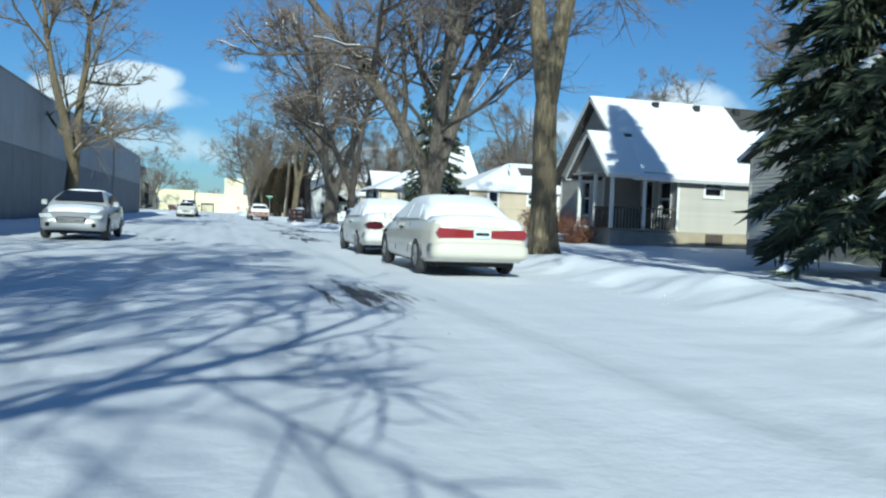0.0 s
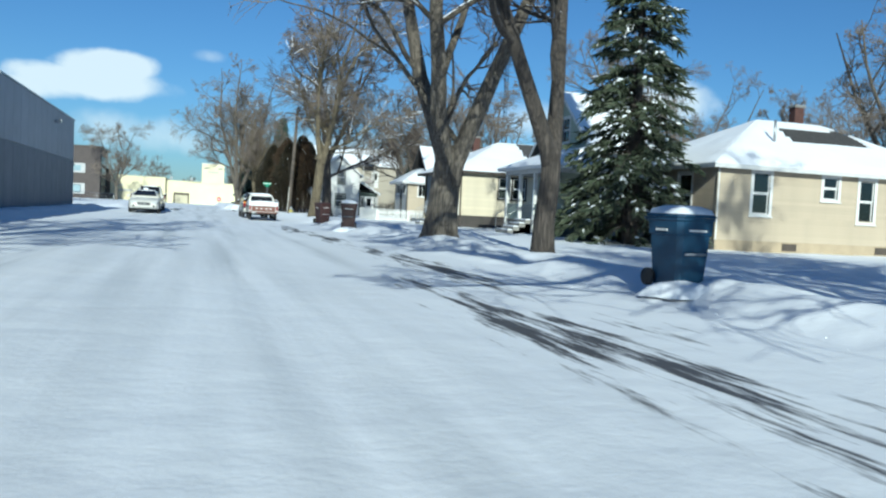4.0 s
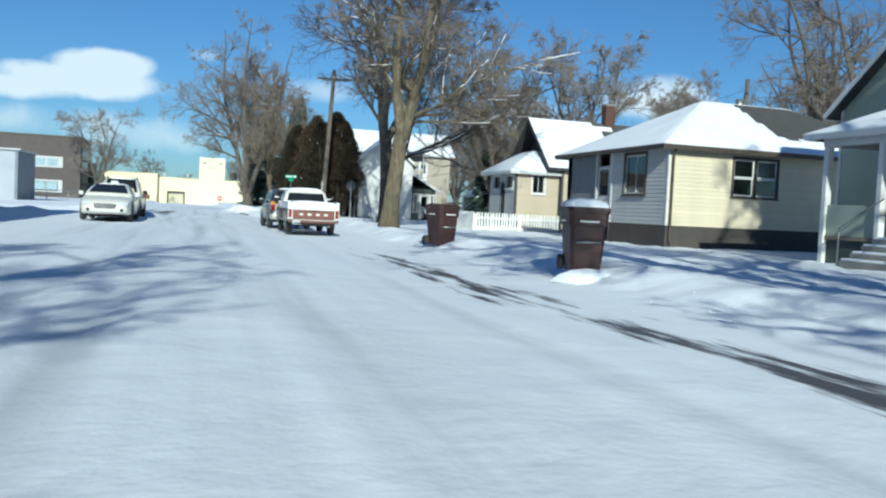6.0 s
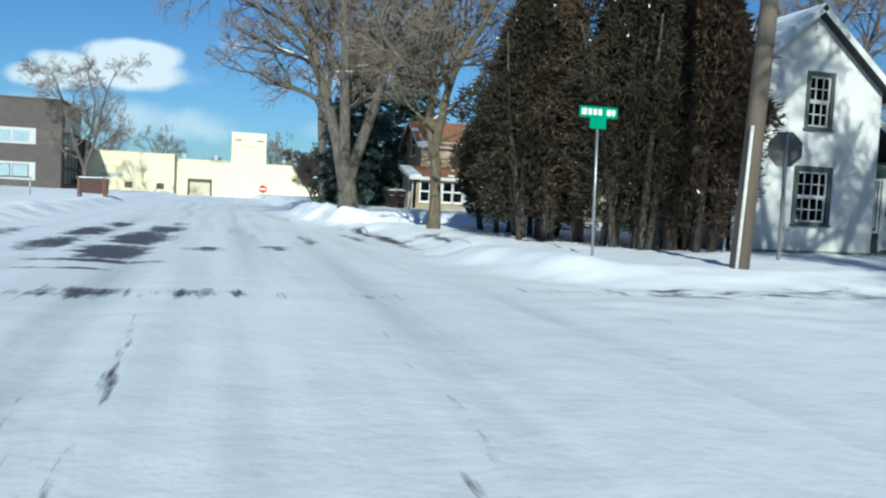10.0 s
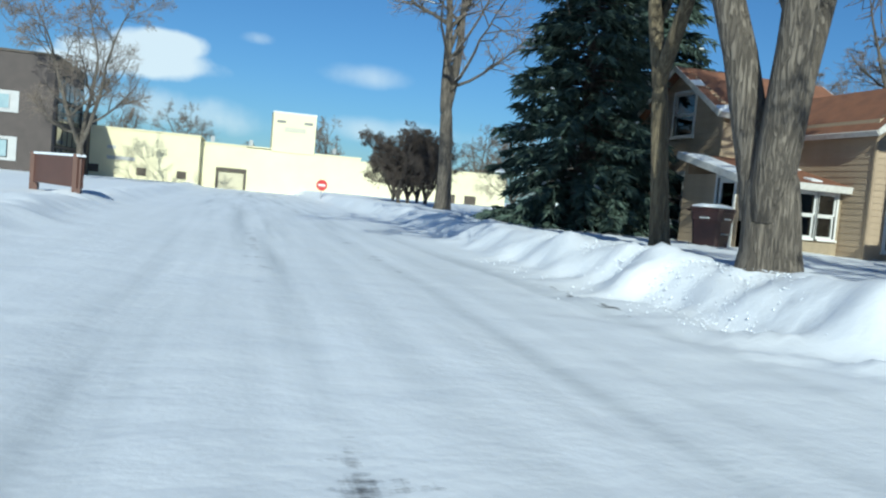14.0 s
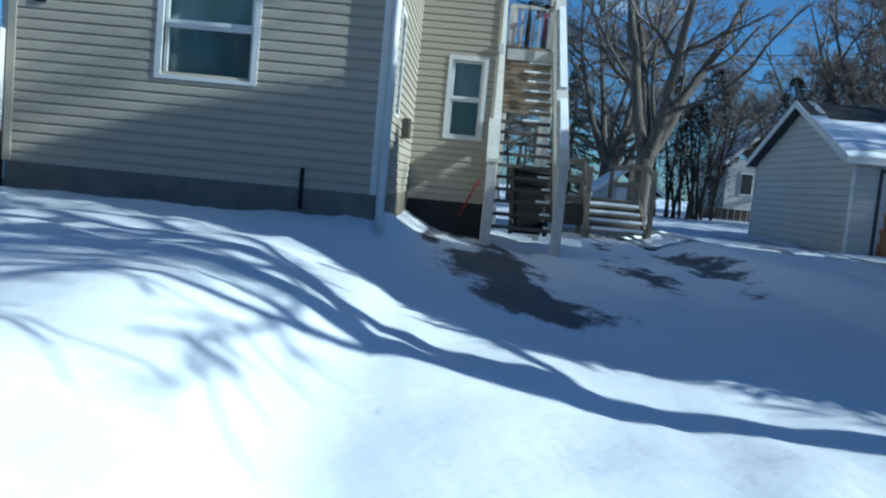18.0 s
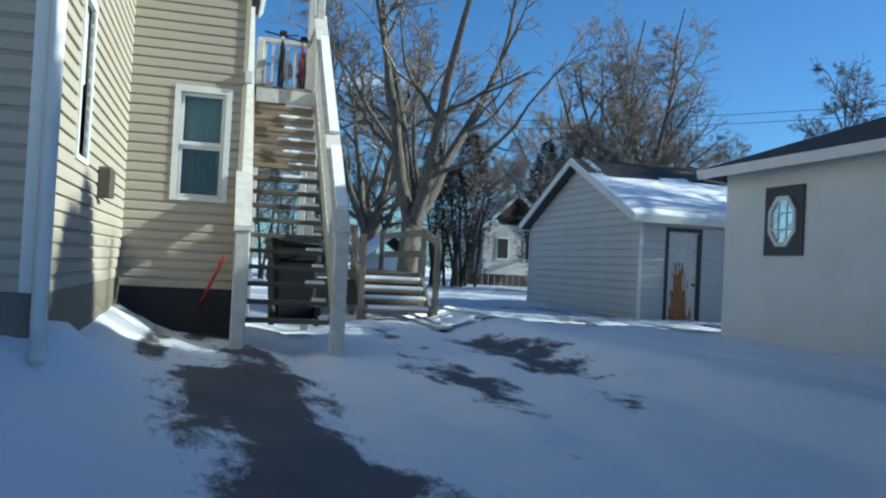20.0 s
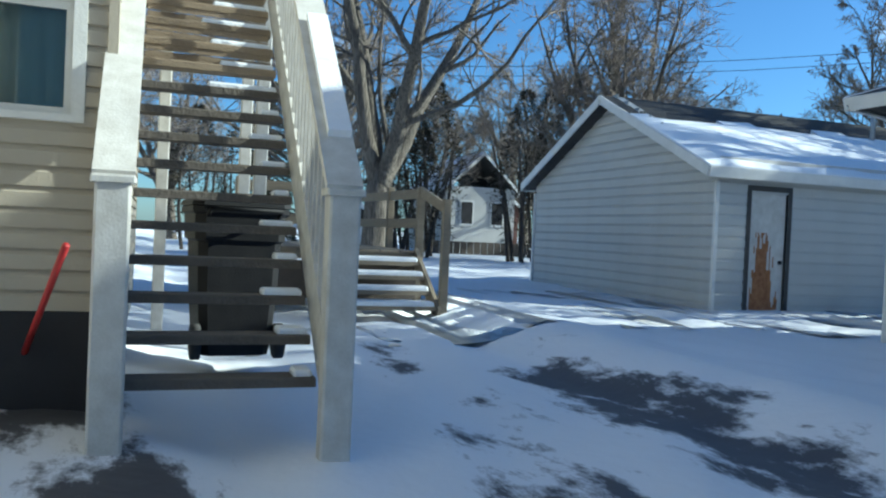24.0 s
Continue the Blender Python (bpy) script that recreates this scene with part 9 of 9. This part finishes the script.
panel = Mesh().add([fx(u, z, o) for o in (-0.03, 0.05) for u, z in ((0, 0.32), (1, 0.32), (1, 0.92), (0, 0.92))], [(0, 1, 2, 3), (7, 6, 5, 4), (0, 4, 5, 1), (1, 5, 6, 2), (2, 6, 7, 3), (3, 7, 4, 0)])
pn = part("panel", panel, SIGNB, t)
bars = lambda u0, u1, z0, z1: Mesh().add([fx(u, z, o) for o in (0.052, 0.058) for u, z in ((u0, z0), (u1, z0), (u1, z1), (u0, z1))], [(0, 1, 2, 3), (7, 6, 5, 4), (0, 4, 5, 1), (1, 5, 6, 2), (2, 6, 7, 3), (3, 7, 4, 0)])
for b in ((0.24, 0.42, 0.56, 0.61), (0.45, 0.78, 0.56, 0.61), (0.18, 0.5, 0.46, 0.51), (0.53, 0.82, 0.46, 0.51)):
    part("text_bar", bars(*b), WHITE, pn)
sl = Mesh().add([fx(0.5 + 0.09 * math.cos(2 * math.pi * k / 16), 0.77 + 0.1 * math.sin(2 * math.pi * k / 16), 0.056) for k in range(16)], [tuple(range(16))])
part("round_seal", sl, surf("pale_gold_seal", (0.5, 0.45, 0.3), (0.42, 0.38, 0.26), 8, 0.5), pn)
part("cap_snow", Mesh().add([fx(u, z, o) for o in (-0.04, 0.06) for u, z in ((-0.02, 0.922), (1.02, 0.922), (1.0, 0.97), (0, 0.97))], [(0, 1, 2, 3), (7, 6, 5, 4), (0, 4, 5, 1), (1, 5, 6, 2), (2, 6, 7, 3), (3, 7, 4, 0)]), SNOW, pn)

settle(t, (0.75, 170.3, 0), (-1.75, 157.0, 0.0), (2.3, -3.1, 1.45))

# bin by the sunroom, shovel, stake, bicycle, mailbox
cart((15.55, 175.2, 0.1), 30, BROWN_BIN, "maroon-brown wheeled bin with a snowy lid by the sunroom door", 0.06).location = (13.9, 146.6, 0.35)
t = thing("snow_shovel", (24.6, 163.3, 0.1), "red snow shovel leaning on the house wall", "shovel")
REDP = surf("red_plastic", (0.45, 0.03, 0.03), (0.36, 0.025, 0.025), 5, 0.4)
part("shaft", Mesh().tube([(24.6, 163.3, 0.3), (23.6, 162.98, 1.1)], 0.016, 8), REDP, t)
part("blade", Mesh().box(24.5, 163.1, 0.12, 24.62, 163.5, 0.34, 0.02), REDP, t)
settle(t, (24.6, 163.3, 0), (21.42, 135.83, 0.02), (1, 1, 0.95))
t = solo("stake", Mesh().tube([(13.0, 164.1, 0.0), (12.97, 164.1, 0.55)], 0.012, 6), METAL, (13.0, 164.1, 0.1), "thin metal marker stake standing in the snow", "stake")


def bicycle(x, y, z, col, label):
    t = thing("bicycle", (x, y, z), label, "bicycle")
    for dx in (-0.48, 0.48):
        pts = [(x + dx + 0.31 * math.cos(2 * math.pi * k / 20), y, z + 0.33 + 0.31 * math.sin(2 * math.pi * k / 20)) for k in range(21)]
        w_ = part("wheel", Mesh().tube(pts, 0.022, 6, False), RUBBER, t)
        sp = Mesh()
        for k in range(8):
            a = math.pi * k / 8
            sp.tube([(x + dx + 0.3 * math.cos(a), y, z + 0.33 + 0.3 * math.sin(a)), (x + dx - 0.3 * math.cos(a), y, z + 0.33 - 0.3 * math.sin(a))], 0.004, 4)
        part("spokes", sp, METAL, w_)
    A, B, C, D, E_ = (x - 0.48, y, z + 0.33), (x - 0.05, y, z + 0.3), (x - 0.18, y, z + 0.78), (x + 0.33, y, z + 0.8), (x + 0.48, y, z + 0.33)
    for p, q in ((A, B), (A, C), (B, C), (C, D), (B, D), (D, E_)):
        part("frame_tube", Mesh().tube([p, q], 0.018, 8), col, t)
    part("saddle", Mesh().box(x - 0.3, y - 0.06, z + 0.88, x - 0.08, y + 0.06, z + 0.94, 0.02), BLACK, t)
    part("seat_post", Mesh().tube([C, (x - 0.2, y, z + 0.88)], 0.014, 6), METAL, t)
    part("handlebar", Mesh().tube([(x + 0.3, y - 0.28, z + 1.0), (x + 0.3, y, z + 0.96), (x + 0.3, y + 0.28, z + 1.0)], 0.014, 6), BLACK, t)
    part("stem", Mesh().tube([D, (x + 0.3, y, z + 0.97)], 0.014, 6), METAL, t)
    settle(t, (24.02, 162.37, 0), (20.5, 134.82, 0.13), (0.66, 0.94, 1.0))


bicycle(29.95, 162.35, 3.435, BLACK, "black bicycle parked on the stair landing")
bicycle(30.25, 162.0, 3.435, surf("magenta_frame", (0.4, 0.03, 0.15), None, 4, 0.4), "dark bicycle with a pink stem on the landing")

# bushes beside the beige bungalow's steps
SHRUB = leaf_mat("red_brown_shrub", (0.14, 0.06, 0.04), (0.2, 0.1, 0.065))


def shrub(x, y, z, r, hgt, seed, label, mat_=SHRUB, n=420):
    rs = np.random.RandomState(seed)
    m = Mesh()
    for _ in range(n // 6):
        a = rs.rand() * 6.28
        d = Vector((math.cos(a) * 0.7, math.sin(a) * 0.7, 0.7 + rs.rand())).normalized()
        p = Vector((x + rs.normal(0, r * 0.3), y + rs.normal(0, r * 0.3), z - 0.05))
        ln = wander(rs, p, d, hgt * (0.6 + 0.5 * rs.rand()), 4, 0.12, 0.02)
        m.tube(ln, [0.012, 0.01, 0.008, 0.006, 0.004], 3, False)
        for _ in range(9):
            k = rs.randint(1, 5)
            m.tube([ln[k], ln[k] + Vector(rs.normal(0, 0.16, 3))], [0.006, 0.003], 3, False)
            feather(m, ln[k], Vector(rs.normal(0, 1, 3)).normalized(), 0.1, 0.03, rs)
    solo("shrub", m, mat_, (x, y, z), label, "shrub", "front-yard shrubs", flip=False)


for i, (x, y) in enumerate(((20.0, 55.8), (19.6, 53.9), (19.5, 52.2), (20.3, 57.0), (19.0, 48.4))):
    shrub(x, y, 0.2, 0.75, 1.5 if i < 4 else 1.1, 300 + i, "leafless red-brown shrub against the house")
shrub(22.1, 144.9, 0.15, 0.35, 0.8, 310, "small dark evergreen shrub by the porch door", CEDAR_DARK, 300)

# lattice mast behind the houses
t = thing("lattice_mast", (43, 189, 0), "dark three-legged lattice radio mast", "mast")
m = Mesh()
cx, cy = 43.0, 189.0
leg = [(cx + 0.35 * math.cos(k * 2.094), cy + 0.35 * math.sin(k * 2.094)) for k in range(3)]
for a in leg:
    part("leg", Mesh().tube([(*a, 0.0), (*a, 12.5)], 0.045, 6), BLACK, t)
for k in range(25):
    z = 0.5 * k
    for i in range(3):
        a, b = leg[i], leg[(i + 1) % 3]
        m.tube([(*a, z), (*b, z + 0.5)], 0.025, 4)
part("lattice", m, BLACK, t, kind="stuff")
t.location, t.scale = (52.5, 165.0, 0.0), (0.9, 0.9, 2.0)

# chain-link fence by the brick building
t = thing("chain_link_fence", (-7, 185, 0), "low chain-link fence along the snowy field", "fence")
for k in range(8):
    part("post", Mesh().tube([(-18.5 + 2.0 * k, 184.6, -0.1), (-18.5 + 2.0 * k, 184.6, 1.25)], 0.03, 8), METAL, t)
part("top_rail", Mesh().tube([(-18.5, 184.6, 1.22), (-4.5, 184.6, 1.22)], 0.022, 8), METAL, t)
m = Mesh()
for k in range(110):
    x = -18.5 + 14.0 * k / 110
    for s in (1, -1):
        m.tube([(x, 184.6, 0.05), (x + s * 0.6, 184.6, 1.2)], 0.004, 3)
part("mesh", m, METAL, t, kind="stuff")

# houses and sheds far behind the yard
h = thing("house", (70, 152.5, 0), "pale two-storey house with a snowy roof far behind the yard", "house")
box_part(h, "body", LIGHTGREY, 68, 150, -0.2, 76, 155, 3.6)
gable_roof(h, 68, 76, 150, 155, 3.6, 5.4, "x")
for y in (150.8, 153.0):
    wn = box_part(h, "window", WHITE, 67.94, y, 1.6, 67.99, y + 1.0, 2.9)
    part("pane", Mesh().box(67.92, y + 0.1, 1.7, 67.935, y + 0.9, 2.8), DARK, wn)
settle(h, (68.0, 152.5, 0), (57.5, 118.5, 0), (0.8, 0.8, 1.05))
h = thing("house", (78, 147, 0), "brick-red house far behind the garage", "house")
box_part(h, "body", BRICK, 76, 146.5, -0.2, 84, 150.0, 3.2)
gable_roof(h, 76, 84, 146.5, 150.0, 3.2, 4.6, "x")
box_part(h, "window", WHITE, 75.95, 148.0, 1.2, 75.99, 149.0, 2.4)
settle(h, (76.0, 148.2, 0), (66.0, 114.0, 0), (1, 1, 1))
h = thing("shed", (52, 161.2, 0), "small pale gambrel-roofed garden shed behind the yard tree", "shed")
box_part(h, "body", LIGHTGREY, 51, 160.2, -0.2, 53.5, 162.6, 1.5)
gable_roof(h, 51, 53.5, 160.2, 162.6, 1.5, 2.4, "x")
box_part(h, "door", WHITE, 50.95, 160.9, -0.1, 50.99, 161.9, 1.4)
settle(h, (51.0, 161.4, 0), (45.0, 128.6, 0), (1, 1, 1))
f = thing("yard_fence", (60, 153, 0), "dark plank fence across the back of the yard", "fence")
for k in range(24):
    box_part(f, "plank", BROWNTRIM, 58.0, 147.5 + 0.4 * k, -0.1, 58.05, 147.5 + 0.4 * k + 0.36, 0.85)
settle(f, (58.0, 152.0, 0), (54.0, 118.5, 0), (1, 0.9, 1))

# loose clods of ploughed snow along the banks
def clods(n, seed, place, label):
    rs = np.random.RandomState(seed)
    m = Mesh()
    first = None
    for _ in range(n):
        x, y = place(rs)
        r = 0.006 + 0.01 * rs.rand() ** 4
        z = gz(x, y) - r * 0.1
        first = first or (x, y, z)
        px, py = plan(x, y) - np.array(plan(first[0], first[1])) + np.array(first[:2])
        ring = []
        for zz, k in ((-0.6, 0.75), (0.15, 1.0), (0.7, 0.6)):
            a0 = rs.rand() * 6.28
            ring += [(px + r * k * (0.7 + 0.6 * rs.rand()) * math.cos(a0 + 1.257 * j), py + r * k * (0.7 + 0.6 * rs.rand()) * math.sin(a0 + 1.257 * j), z + r * zz) for j in range(5)]
        m.add(ring, [(i * 5 + j, i * 5 + (j + 1) % 5, i * 5 + 5 + (j + 1) % 5, i * 5 + 5 + j) for i in range(2) for j in range(5)] + [(10, 11, 12, 13, 14)])
    ob = solo("snow_clods", m, SNOW, first, label, "snow clods", flip=False)
    tagged(ob, label, "snow clods", kind="stuff")


clods(2600, 5, lambda rs: (10.4 + rs.normal(0, 0.8), 164.6 + 11 * rs.rand()), "loose clods of ploughed snow by the driveway mouth")
clods(500, 6, lambda rs: (11.2 + rs.normal(0, 0.45), 20 + 105 * rs.rand()), "loose clods of ploughed snow along the kerb")
clods(250, 7, lambda rs: (-0.2 + rs.normal(0, 0.5), 20 + 105 * rs.rand()), "loose clods of ploughed snow along the far kerb")
clods(200, 8, lambda rs: (9.6 + rs.normal(0, 0.35), 141 + 70 * rs.rand()), "loose clods of ploughed snow beside the verge")
